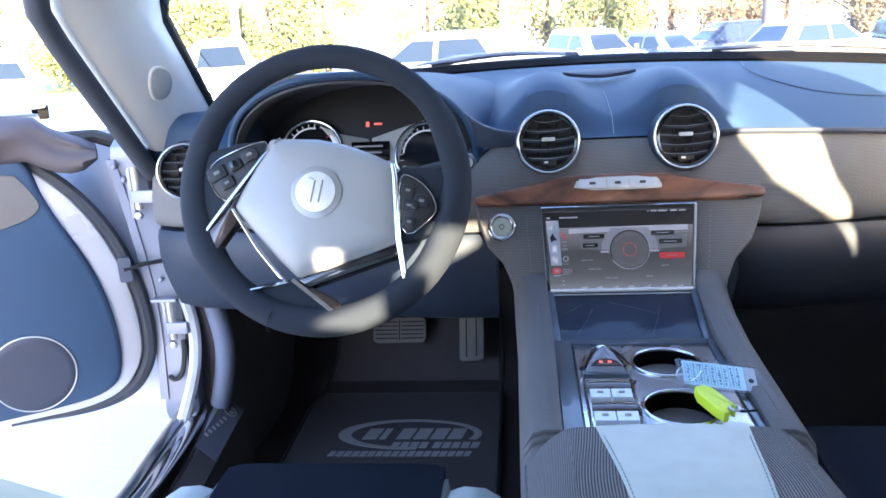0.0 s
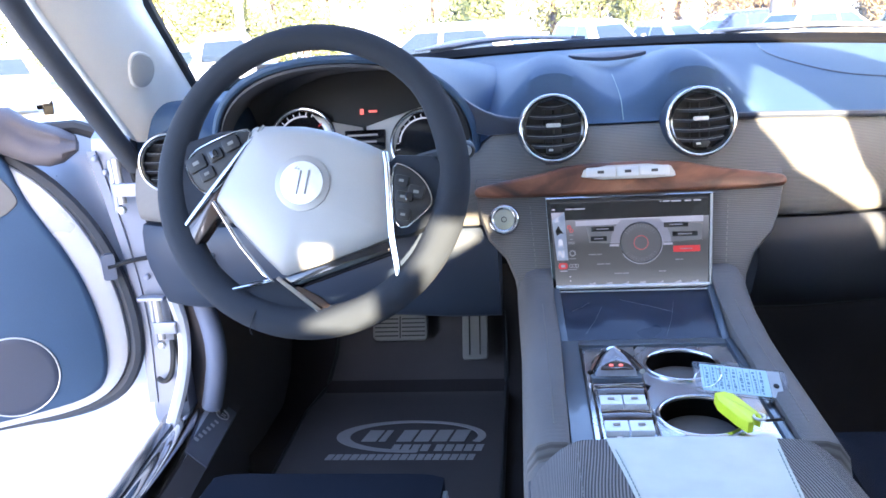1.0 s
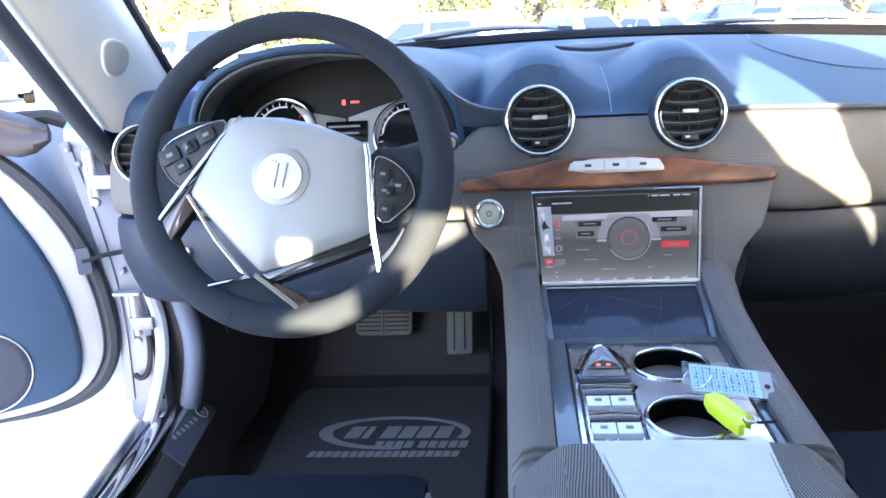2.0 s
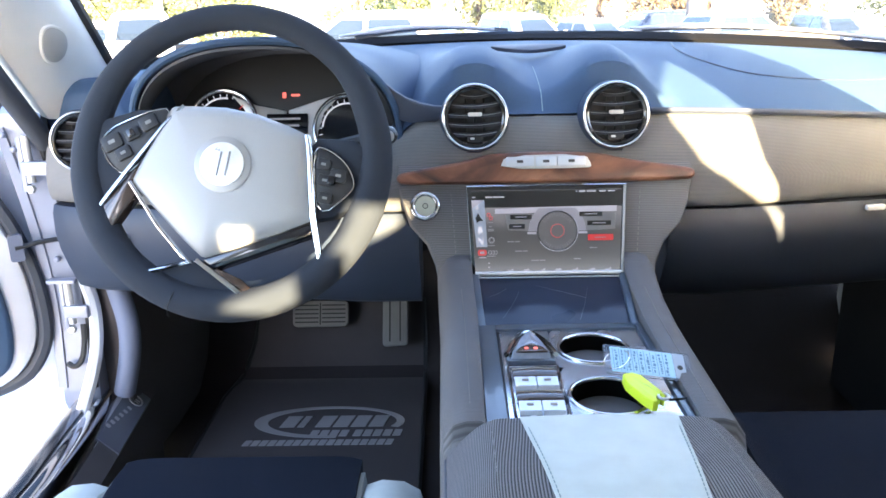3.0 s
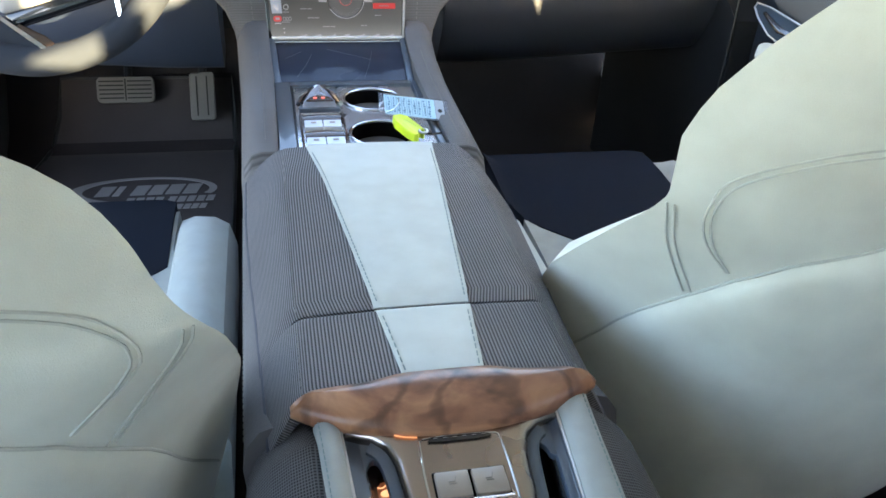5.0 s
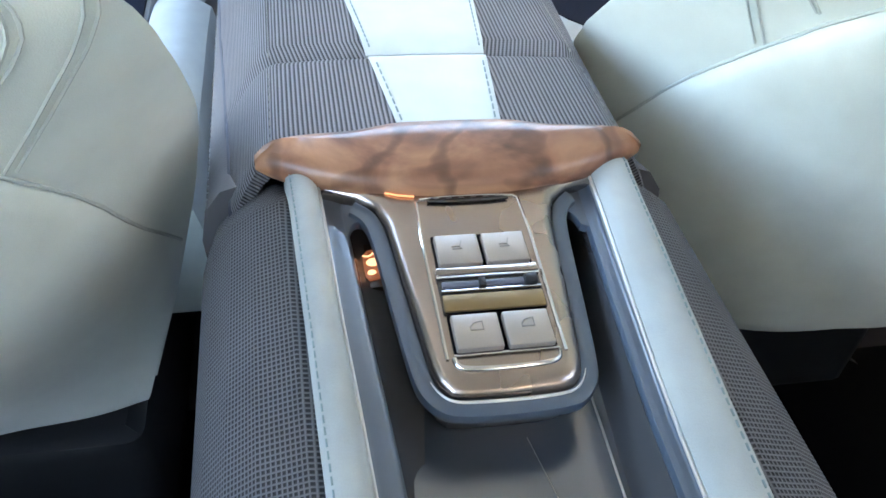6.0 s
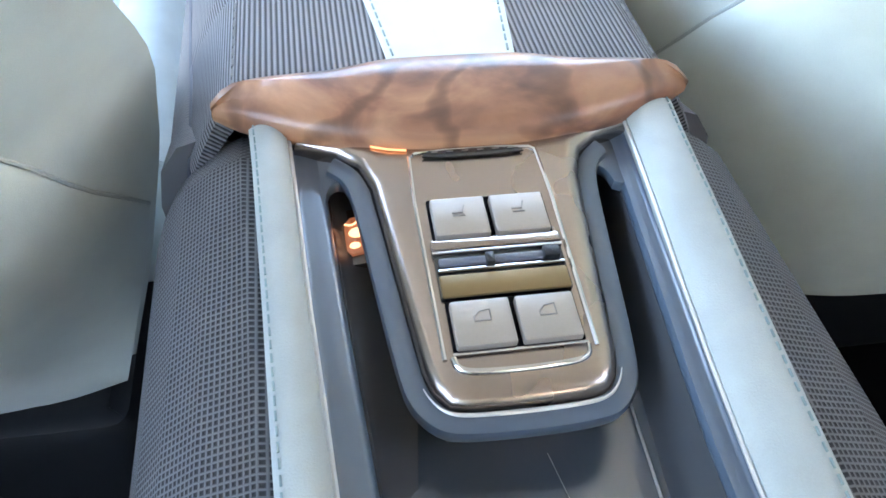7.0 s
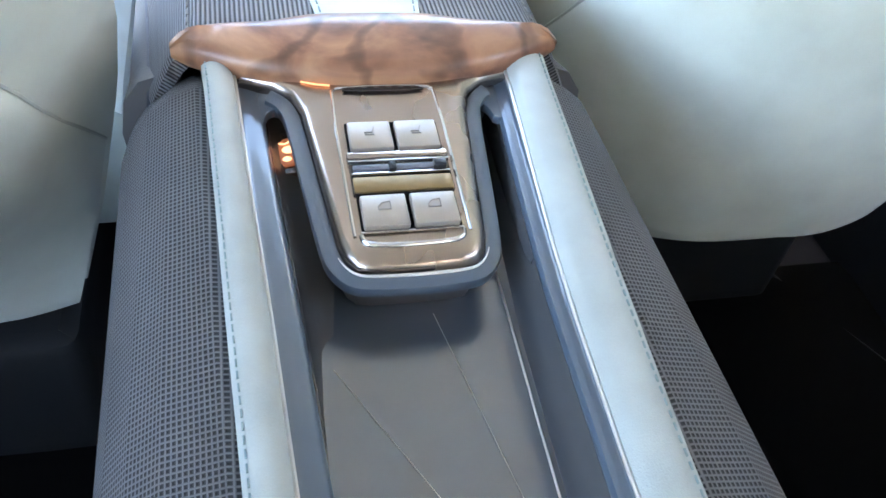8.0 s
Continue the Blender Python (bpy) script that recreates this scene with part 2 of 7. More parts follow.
GRILLE = mat("grey_grille", (0.34, 0.335, 0.31), 0.8, grain=(1500, 0.3), bump=0.8)
RUBBER = mat("black_rubber", (0.015, 0.015, 0.016), 0.7, grain=(500, 0.2))
GLASS = glass("clear_glass")
TROUGHWALL = mat("dark_slate_lacquer", (0.060, 0.062, 0.066), 0.2, grain=(50, 0.05), stain=(8, 0.1))
for m, ior in ((GLOSSGREY, 2.3), (GLOSSBLUE, 1.55), (DEEPBLACK, 1.1), (LIDBLUE, 1.32), (TROUGHWALL, 1.28)):
    m.node_tree.nodes["Principled BSDF"].inputs["IOR"].default_value = ior
PEDESTAL = mat("dark_grey_pedestal", (0.06, 0.06, 0.066), 0.4, grain=(300, 0.06), coat=0.2)
CRYSTAL = mat("shifter_crystal", (0.36, 0.40, 0.50), 0.14, 0.25, stain=(90, 0.3), coat=0.9)
STITCH = mat("teal_stitch", (0.2, 0.27, 0.28), 0.9)
PALESTITCH = mat("pale_stitch", (0.20, 0.20, 0.195), 0.9)
SCREEN = mat("screen_glass", (0.018, 0.019, 0.0185), 0.35, coat=0.15, emit=((0.2, 0.21, 0.2), 0.02))
# the menu's picture is brighter towards its foot
nt = SCREEN.node_tree
ramp = nt.nodes.new("ShaderNodeValToRGB")
for pos, v in ((0.02, 0.80), (0.12, 0.45), (0.25, 0.24), (0.50, 0.13), (1.0, 0.12)):
    stop = ramp.color_ramp.elements.new(pos)
    stop.color = (0.94 * v, v, 0.97 * v, 1)
ramp.color_ramp.elements.remove(ramp.color_ramp.elements[0])
axes = nt.nodes.new("ShaderNodeSeparateXYZ")
nt.links.new(nt.nodes["Texture Coordinate"].outputs["Generated"], axes.inputs[0])
nt.links.new(axes.outputs[2], ramp.inputs[0])
nt.links.new(ramp.outputs[0], nt.nodes["Principled BSDF"].inputs["Emission Color"])
PALEKEY = mat("pale_silver_switch", (0.58, 0.61, 0.65), 0.35, 0.3, grain=(900, 0.04))
TREADCHROME = mat("tread_plate_metal", (0.34, 0.35, 0.37), 0.22, 1.0, grain=(500, 0.05), stain=(14, 0.08))
DIAL = mat("screen_dial", (0.05, 0.051, 0.051), 0.3, coat=0.3, emit=((0.16, 0.17, 0.17), 0.02))
SCREENPALE = mat("screen_pale", (0.15, 0.15, 0.16), 0.3, emit=((0.75, 0.75, 0.82), 0.022))
SCREENCOLLAR = mat("screen_collar", (0.10, 0.10, 0.11), 0.3, emit=((0.46, 0.46, 0.52), 0.020))
SCREENSIDE = mat("screen_side", (0.06, 0.062, 0.062), 0.3, emit=((0.28, 0.30, 0.31), 0.018))
SCREENDARK = mat("screen_dark", (0.015, 0.016, 0.018), 0.2, coat=0.5)
SCREENGREY = mat("screen_grey", (0.10, 0.105, 0.11), 0.3, emit=((0.5, 0.52, 0.54), 0.018))
SCREENWHITE = mat("screen_white", (0.2, 0.2, 0.2), 0.3, emit=((0.85, 0.88, 0.92), 0.035))
BUTTONCAP = mat("pale_olive_cap", (0.5, 0.52, 0.42), 0.4, 0.2)
SCREENBLUE = mat("screen_pale_blue", (0.18, 0.21, 0.25), 0.3, emit=((0.36, 0.42, 0.50), 0.02))
SCREENRED = mat("screen_red", (0.3, 0.02, 0.02), 0.3, emit=((0.9, 0.05, 0.05), 0.02))
REDLED = mat("red_led", (0.5, 0.08, 0.06), 0.4, emit=((1.0, 0.20, 0.14), 0.06))
AMBER = mat("amber_lamp", (0.5, 0.2, 0.09), 0.3, emit=((1.0, 0.30, 0.12), 0.006), stain=(160, 0.5), coat=0.5)
AMBERSTRIP = mat("amber_strip", (0.6, 0.25, 0.12), 0.4, emit=((1.0, 0.40, 0.15), 0.05))
AMBERCORE = mat("amber_lamp_core", (0.9, 0.5, 0.2), 0.4, emit=((1.0, 0.50, 0.24), 0.075))
ICON = mat("dark_icon", (0.05, 0.05, 0.055), 0.6)
FAINT = mat("faint_engraving", (0.24, 0.21, 0.19), 0.6)
FOB = mat("yellow_green_plastic", (0.62, 0.78, 0.03), 0.4, grain=(300, 0.03))
TAGBLUE = mat("blue_tag_paper", (0.42, 0.66, 0.82), 0.6)
TAGINK = mat("tag_ink", (0.13, 0.26, 0.42), 0.7)
CLEARPLASTIC = glass("clear_plastic", (0.97, 0.98, 1.0), 0.12)
WIRE = mat("steel_wire", (0.7, 0.7, 0.7), 0.25, 1.0)


# ---- mesh helpers ----
def thing(name, at, label, category, group="", kind=""):
    ob = new(name)
    ob.empty_display_size = 0.05
    ob.location = at
    return tagged(ob, label, category, group, kind)


def part(name, bm, material, parent=None, label=""):
    """One mesh object from a bmesh in world coordinates, under a thing or a part."""
    bmesh.ops.recalc_face_normals(bm, faces=bm.faces)
    me = bpy.data.meshes.new(name)
    bm.to_mesh(me)
    bm.free()
    me.materials.append(material)
    me.polygons.foreach_set("use_smooth", [True] * len(me.polygons))
    me.set_sharp_from_angle(angle=radians(38))
    ob = new(name, me)
    if parent:
        ob.parent = parent
        ob.matrix_parent_inverse = Matrix.Translation(-parent.location)
    if label:
        tagged(ob, label)
    return ob


def loft(rings, cap=True, bm=None, closed=True, m=None):
    """Skin over rings of equal length."""
    bm = bm or bmesh.new()
    vs = [[bm.verts.new((m @ Vector(p)) if m else p) for p in r] for r in rings]
    n = len(rings[0])
    for a, b in zip(vs, vs[1:]):
        for i in range(n if closed else n - 1):
            j = (i + 1) % n
            bm.faces.new((a[i], a[j], b[j], b[i]))
    if cap and closed:
        bm.faces.new(vs[0])
        bm.faces.new(list(reversed(vs[-1])))
    return bm


def sheet(fn, nu, nv, thick, bm=None):
    """A curved panel with thickness: fn(u, v) gives points; thick is the vector to its underside."""
    bm = bm or bmesh.new()
    t = Vector(thick)
    top = [[bm.verts.new(Vector(fn(i / nu, j / nv))) for i in range(nu + 1)] for j in range(nv + 1)]
    low = [[bm.verts.new(v.co + t) for v in r] for r in top]
    for j in range(nv):
        for i in range(nu):
            bm.faces.new((top[j][i], top[j][i + 1], top[j + 1][i + 1], top[j + 1][i]))
            bm.faces.new((low[j][i], low[j + 1][i], low[j + 1][i + 1], low[j][i + 1]))
    edge = [(0, i) for i in range(nu + 1)] + [(j, nu) for j in range(1, nv + 1)] + [(nv, i) for i in range(nu - 1, -1, -1)] + [(j, 0) for j in range(nv - 1, 0, -1)]
    for a, b in zip(edge, edge[1:] + edge[:1]):
        bm.faces.new((top[a[0]][a[1]], low[a[0]][a[1]], low[b[0]][b[1]], top[b[0]][b[1]]))
    return bm


def inset(poly, d):
    """A polygon drawn inwards by d."""
    area = sum(a[0] * b[1] - b[0] * a[1] for a, b in zip(poly, poly[1:] + poly[:1]))
    s = 1 if area > 0 else -1
    out = []
    n = len(poly)
    for i in range(n):
        p, q, r = Vector(poly[i - 1][:2]), Vector(poly[i][:2]), Vector(poly[(i + 1) % n][:2])
        e1, e2 = (q - p).normalized(), (r - q).normalized()
        nn = Vector((-(e1.y + e2.y), e1.x + e2.x)) * s
        c = max(0.35, (1 + e1.dot(e2)) / 2) ** 0.5
        out.append(tuple(q + (nn.normalized() * d / c if nn.length > 1e-6 else Vector((0, 0)))))
    return out


def prism(poly, h, m=None, bev=0.0, z=0.0, bm=None):
    """A plate of outline poly, from z to z + h, with a rounded upper edge."""
    rings = [[(x, y, z) for x, y in poly]]
    if bev:
        rings.append([(x, y, z + h - bev) for x, y in poly])
        rings.append([(x, y, z + h - bev * 0.3) for x, y in inset(poly, bev * 0.3)])
        rings.append([(x, y, z + h) for x, y in inset(poly, bev)])
    else:
        rings.append([(x, y, z + h) for x, y in poly])
    return loft(rings, bm=bm, m=m or Matrix())


def rrect(w, h, r, cx=0.0, cy=0.0, n=4):
    pts = []
    for sx, sy, a0 in ((1, 1, 0), (-1, 1, 90), (-1, -1, 180), (1, -1, 270)):
        for k in range(n + 1):
            a = radians(a0 + 90 * k / n)
            pts.append((cx + sx * (w / 2 - r) + r * math.cos(a), cy + sy * (h / 2 - r) + r * math.sin(a)))
    return pts


def chaikin(poly, times=2, closed=True):
    for _ in range(times):
        out = [] if closed else [tuple(poly[0])]
        pairs = zip(poly, list(poly[1:]) + list(poly[:1])) if closed else zip(poly, poly[1:])
        for a, b in pairs:
            a, b = Vector(a), Vector(b)
            out += [tuple(a * 0.75 + b * 0.25), tuple(a * 0.25 + b * 0.75)]
        if not closed:
            out.append(tuple(poly[-1]))
        poly = out
    return poly


def tube(pts, r, n=8, closed=False, bm=None, flat=1.0, m=None):
    """A round bar along points; r a radius or one for each point."""
    pts = [Vector(p) for p in pts]
    if m:
        pts = [m @ p for p in pts]
    k = len(pts)
    rr = r if isinstance(r, (list, tuple)) else [r] * k
    rings, side = [], None
    for i, p in enumerate(pts):
        a = pts[i - 1] if (i or closed) else p
        b = pts[(i + 1) % k] if (i < k - 1 or closed) else p
        t = (b - a).normalized()
        if side is None:
            side = t.orthogonal().normalized()
        side = (side - t * side.dot(t)).normalized()
        up = t.cross(side)
        rings.append([p + rr[i] * (math.cos(2 * math.pi * j / n) * side + flat * math.sin(2 * math.pi * j / n) * up) for j in range(n)])
    if closed:
        rings.append(rings[0])
        bm = loft(rings, cap=False, bm=bm)
        bmesh.ops.remove_doubles(bm, verts=bm.verts, dist=1e-6)
        return bm
    return loft(rings, bm=bm)


def lathe(profile, m=None, n=40, bm=None, hollow=False):
    """Turn (radius, height) pairs about local z; hollow: the profile is a closed loop."""
    rings = [[(r * math.cos(2 * math.pi * j / n), r * math.sin(2 * math.pi * j / n), z) for j in range(n)] for r, z in profile]
    if hollow:
        bm = loft(rings + rings[:1], cap=False, bm=bm, m=m or Matrix())
        bmesh.ops.remove_doubles(bm, verts=bm.verts, dist=1e-6)
        return bm
    return loft(rings, bm=bm, m=m or Matrix())


def ring(r, w, m=None, n=48, bm=None, depth=None):
    """A closed ring of radius r with a round section of half-width w."""
    d = depth or w
    bm = bm or bmesh.new()
    mm = m or Matrix()
    rows = []
    for j in range(n):
        a = 2 * math.pi * j / n
        rows.append([bm.verts.new(mm @ Vector(((r + w * math.cos(b)) * math.cos(a), (r + w * math.cos(b)) * math.sin(a), d * math.sin(b)))) for b in [2 * math.pi * k / 10 for k in range(10)]])
    for j in range(n):
        a, b = rows[j], rows[(j + 1) % n]
        for k in range(10):
            bm.faces.new((a[k], a[(k + 1) % 10], b[(k + 1) % 10], b[k]))
    return bm


def box(cx, cy, cz, sx, sy, sz, bev=0.0, m=None, bm=None):
    return prism(rrect(sx, sy, max(bev, 0.0004), cx, cy, 3 if bev else 1), sz, m, bev, cz - sz / 2, bm)


def frame_of(o, ux, uy):
    ux, uy = Vector(ux).normalized(), Vector(uy).normalized()
    uz = ux.cross(uy)
    return Matrix(((ux.x, uy.x, uz.x, o[0]), (ux.y, uy.y, uz.y, o[1]), (ux.z, uy.z, uz.z, o[2]), (0, 0, 0, 1)))


def smooth(a, b, x):
    t = min(1.0, max(0.0, (x - a) / (b - a)))
    return t * t * (3 - 2 * t)


def interp(x, xs, ys):
    return float(np.interp(x, xs, ys))


def stitches(name, pts, material, parent, pitch=0.006, r=0.0007):
    """A row of stitches along a line, as one seam."""
    bm = bmesh.new()
    pts = [Vector(p) for p in pts]
    for a, b in zip(pts, pts[1:]):
        k = max(1, int((b - a).length / pitch))
        for i in range(k):
            tube([a.lerp(b, (i + 0.15) / k), a.lerp(b, (i + 0.75) / k)], r, 4, bm=bm)
    return part(name, bm, material, parent)


# ---- outside: ground and car shell ----
def ground_z(y):
    return -0.040 * max(0.0, y - 4.0)


ASPHALT = mat("pale_concrete", (0.60, 0.585, 0.56), 0.9, grain=(60, 0.12), stain=(0.7, 0.15), bump=0.4)
bm = bmesh.new()
ys = [-400, -60, -20, -8, 0, 4, 8, 14, 22, 32, 45, 60, 90, 160, 400]
xs = [-400, -120, -50, -25, -12, -5, 0, 5, 12, 25, 50, 120, 400]
grid = [[bm.verts.new((x, y, ground_z(min(y, 60)))) for x in xs] for y in ys]
for j in range(len(ys) - 1):
    for i in range(len(xs) - 1):
        bm.faces.new((grid[j][i], grid[j][i + 1], grid[j + 1][i + 1], grid[j + 1][i]))
tagged(part("ground", bm, ASPHALT), "pale sunlit concrete of a car lot", "ground", kind="structure")


# the floor of the cabin, the firewall and the shell round it
bm = sheet(lambda u, v: (-0.82 + 1.64 * u, -1.3 + 3.3 * v, 0.2 + 0.26 * smooth(0.93, 1.0, v)), 12, 40, (0, 0, -0.05))
tagged(part("floor", bm, CARPET), "black carpet over the car's floor", "carpet", kind="structure")
bm = box(0, 2.08, 0.6, 1.6, 0.06, 0.76)
tagged(part("wall_firewall", bm, BLACK), "black bulkhead behind the pedals", "bulkhead", kind="structure")
bm = sheet(lambda u, v: ((-1 + 2 * u) * (0.62 + 0.02 * v), 0.98 - 2.0 * v, 1.235 + 0.05 * math.sin(math.pi * min(1, v + 0.1)) + 0.035 * (1 - (2 * u - 1) ** 2)), 16, 20, (0, 0, 0.03))
tagged(part("ceiling", bm, HEADLINER), "pale grey cloth headliner of the car", "ceiling", kind="structure")
bm = sheet(lambda u, v: ((-1 + 2 * u) * 0.66, 0.98 - 2.0 * v, 1.275 + 0.05 * math.sin(math.pi * min(1, v + 0.1)) + 0.035 * (1 - (2 * u - 1) ** 2)), 16, 20, (0, 0, 0.02))
tagged(part("roof", bm, PAINT), "silver painted roof of the car", "roof", kind="structure")
bm = sheet(lambda u, v: ((-1 + 2 * u) * 0.76, -1.72 + 0.5 * v, 0.98 - 0.02 * v), 8, 4, (0, 0, -0.05))
tagged(part("wall_parcel_shelf", bm, NAVY), "dark shelf below the rear window", "shelf", kind="structure")
bm = box(0, -1.3, 0.62, 1.5, 0.1, 0.84, 0.03)
tagged(part("wall_rear", bm, NAVY), "dark bulkhead behind the rear seat", "bulkhead", kind="structure")
# bonnet and wings, below the line of sight
bm = sheet(lambda u, v: ((-1 + 2 * u) * 0.95, 1.8 + 1.7 * v, 0.88 - 0.1 * v - 0.12 * smooth(0.8, 1, v) + 0.06 * math.exp(-((abs(2 * u - 1) - 0.8) / 0.14) ** 2)), 24, 14, (0, 0, -0.03))
tagged(part("bonnet", bm, PAINT), "silver bonnet of the car", "bonnet", kind="structure")


# lower body: sills and sides under the windows; the driver's door stands open
def slab(name, pts, x0, x1, material, label, category, bev=0.0):
    """A plate with outline in (y, z), from x0 to x1."""
    bm = loft([[(x0, y, z) for y, z in pts], [(x1, y, z) for y, z in pts]])
    return tagged(part(name, bm, material), label, category, kind="structure")


slab("wall_side_rear", [(-1.7, 0.25), (-0.85, 0.25), (-0.85, 0.95), (-1.7, 0.97)], -0.86, -0.77, PAINT, "silver rear side of the car", "car side")
slab("wall_side_rear_door", [(-0.849, 0.2), (0.42, 0.2), (0.36, 0.80), (0.24, 0.86), (-0.849, 0.86)], -0.84, -0.74, NAVY, "closed rear door with a navy leather panel", "door panel")
slab("wall_side_passenger", [(-1.7, 0.25), (1.9, 0.25), (1.9, 0.9), (1.3, 0.92), (-1.7, 0.95)], 0.8, 0.9, PAINT, "silver outer side of the car", "car side")
slab("wall_side_rear_door_far", [(-1.25, 0.2), (0.29, 0.2), (0.29, 0.875), (-1.25, 0.875)], 0.747, 0.795, NAVY, "closed rear door on the passenger side with a navy leather panel", "door panel")
slab("wall_pillar_b", [(0.14, 0.86), (0.24, 0.86), (0.14, 1.26), (0.07, 1.26)], -0.78, -0.64, PILLAR, "grey middle roof pillar", "pillar")
slab("wall_pillar_c", [(-1.3, 0.86), (-0.95, 0.86), (-1.02, 1.27), (-1.1, 1.27)], -0.78, -0.62, PILLAR, "grey rear roof pillar", "pillar")
# next three: unseen plates added, their outlines cut to shape the dashboard's sun patches
slab("wall_sun_block_d", [(-1.5, 0.93), (-0.56, 0.93), (-0.62, 1.28), (-1.1, 1.28)], 0.66, 0.78, PILLAR, "unseen grey block added to keep sun off the cabin", "pillar")
slab("wall_sun_mask_e", [(0.055, 0.88), (0.40, 0.88), (0.40, 0.93), (0.80, 0.93), (0.72, 0.95), (0.60, 1.02), (0.50, 1.12), (0.46, 1.28), (-0.06, 1.28), (-0.11, 1.19), (-0.10, 1.138), (-0.07, 1.10), (-0.005, 1.053), (0.037, 1.01), (0.053, 0.973)], 0.735, 0.745, PILLAR, "unseen grey plate cut to shape the sun on the dashboard", "pillar")
slab("wall_sun_mask_low", [(0.054, 0.88), (0.054, 0.955), (0.03, 0.958), (0.015, 0.965), (-0.02, 0.997), (-0.075, 1.04), (-0.217, 1.098), (-0.38, 1.168), (-0.50, 1.26), (-0.56, 1.28), (-0.62, 1.28), (-0.56, 0.88)], 0.735, 0.745, PILLAR, "unseen grey plate cut to shade the dashboard below the sun patches", "door panel")
# unseen mask added behind the cabin; its gaps shape the sun on the wheel
for pts in ([(-0.70, 0.93), (0.235, 0.93), (0.235, 1.31), (-0.70, 1.31)], [(0.235, 0.93), (0.70, 0.93), (0.70, 1.10), (0.36, 1.12), (0.30, 1.135), (0.235, 1.145)], [(0.43, 1.10), (0.70, 1.10), (0.70, 1.31), (0.54, 1.31), (0.54, 1.25), (0.53, 1.232), (0.485, 1.205), (0.43, 1.185)], [(0.235, 1.145), (0.265, 1.16), (0.31, 1.18), (0.37, 1.205), (0.376, 1.212), (0.235, 1.212)], [(0.235, 1.212), (0.253, 1.212), (0.253, 1.31), (0.235, 1.31)], [(0.253, 1.243), (0.291, 1.243), (0.291, 1.31), (0.253, 1.31)], [(0.291, 1.212), (0.376, 1.212), (0.395, 1.24), (0.405, 1.262), (0.405, 1.31), (0.291, 1.31)], [(0.339, 1.10), (0.392, 1.10), (0.392, 1.212), (0.339, 1.20)]):
    bm = loft([[(x, -1.06, z) for x, z in pts], [(x, -1.09, z) for x, z in pts]])
    tagged(part("wall_sun_mask_back", bm, PILLAR), "unseen grey mask added behind the cabin to shape the sun", "wall", kind="structure")
for cx in (-0.40, 0.38):
    bench = thing("rear_bench", (cx, -0.9, 0.2), "pale suede rear seat with a headrest", "seat", "rear seats")
    rings = [[(cx + w * math.cos(b) * abs(math.cos(b)) ** -0.4 if abs(math.cos(b)) > 1e-6 else cx, y + d * math.sin(b), z) for b in [2 * math.pi * (j + 0.5) / 24 for j in range(24)]] for z, w, y, d in ((0.45, 0.22, -0.72, 0.06), (0.6, 0.26, -0.76, 0.08), (0.8, 0.265, -0.82, 0.08), (0.95, 0.24, -0.87, 0.07), (1.02, 0.16, -0.90, 0.05), (1.06, 0.13, -0.91, 0.05), (1.11, 0.12, -0.91, 0.045), (1.125, 0.08, -0.91, 0.03))]
    part("backrest", loft(rings), SEATSUEDE, bench)
    part("cushion", box(cx, -0.5, 0.36, 0.5, 0.46, 0.2, 0.04), SEATSUEDE, bench)
for s in (-1, 1):
    bm = tube([(s * 0.67, 0.98, 1.235), (s * 0.665, 0.4, 1.27), (s * 0.66, -0.3, 1.28), (s * 0.65, -1.02, 1.25)], 0.034, 10)
    tagged(part("trim_roof_rail", bm, PILLAR), "grey roof rail above the door", "roof rail", kind="structure")

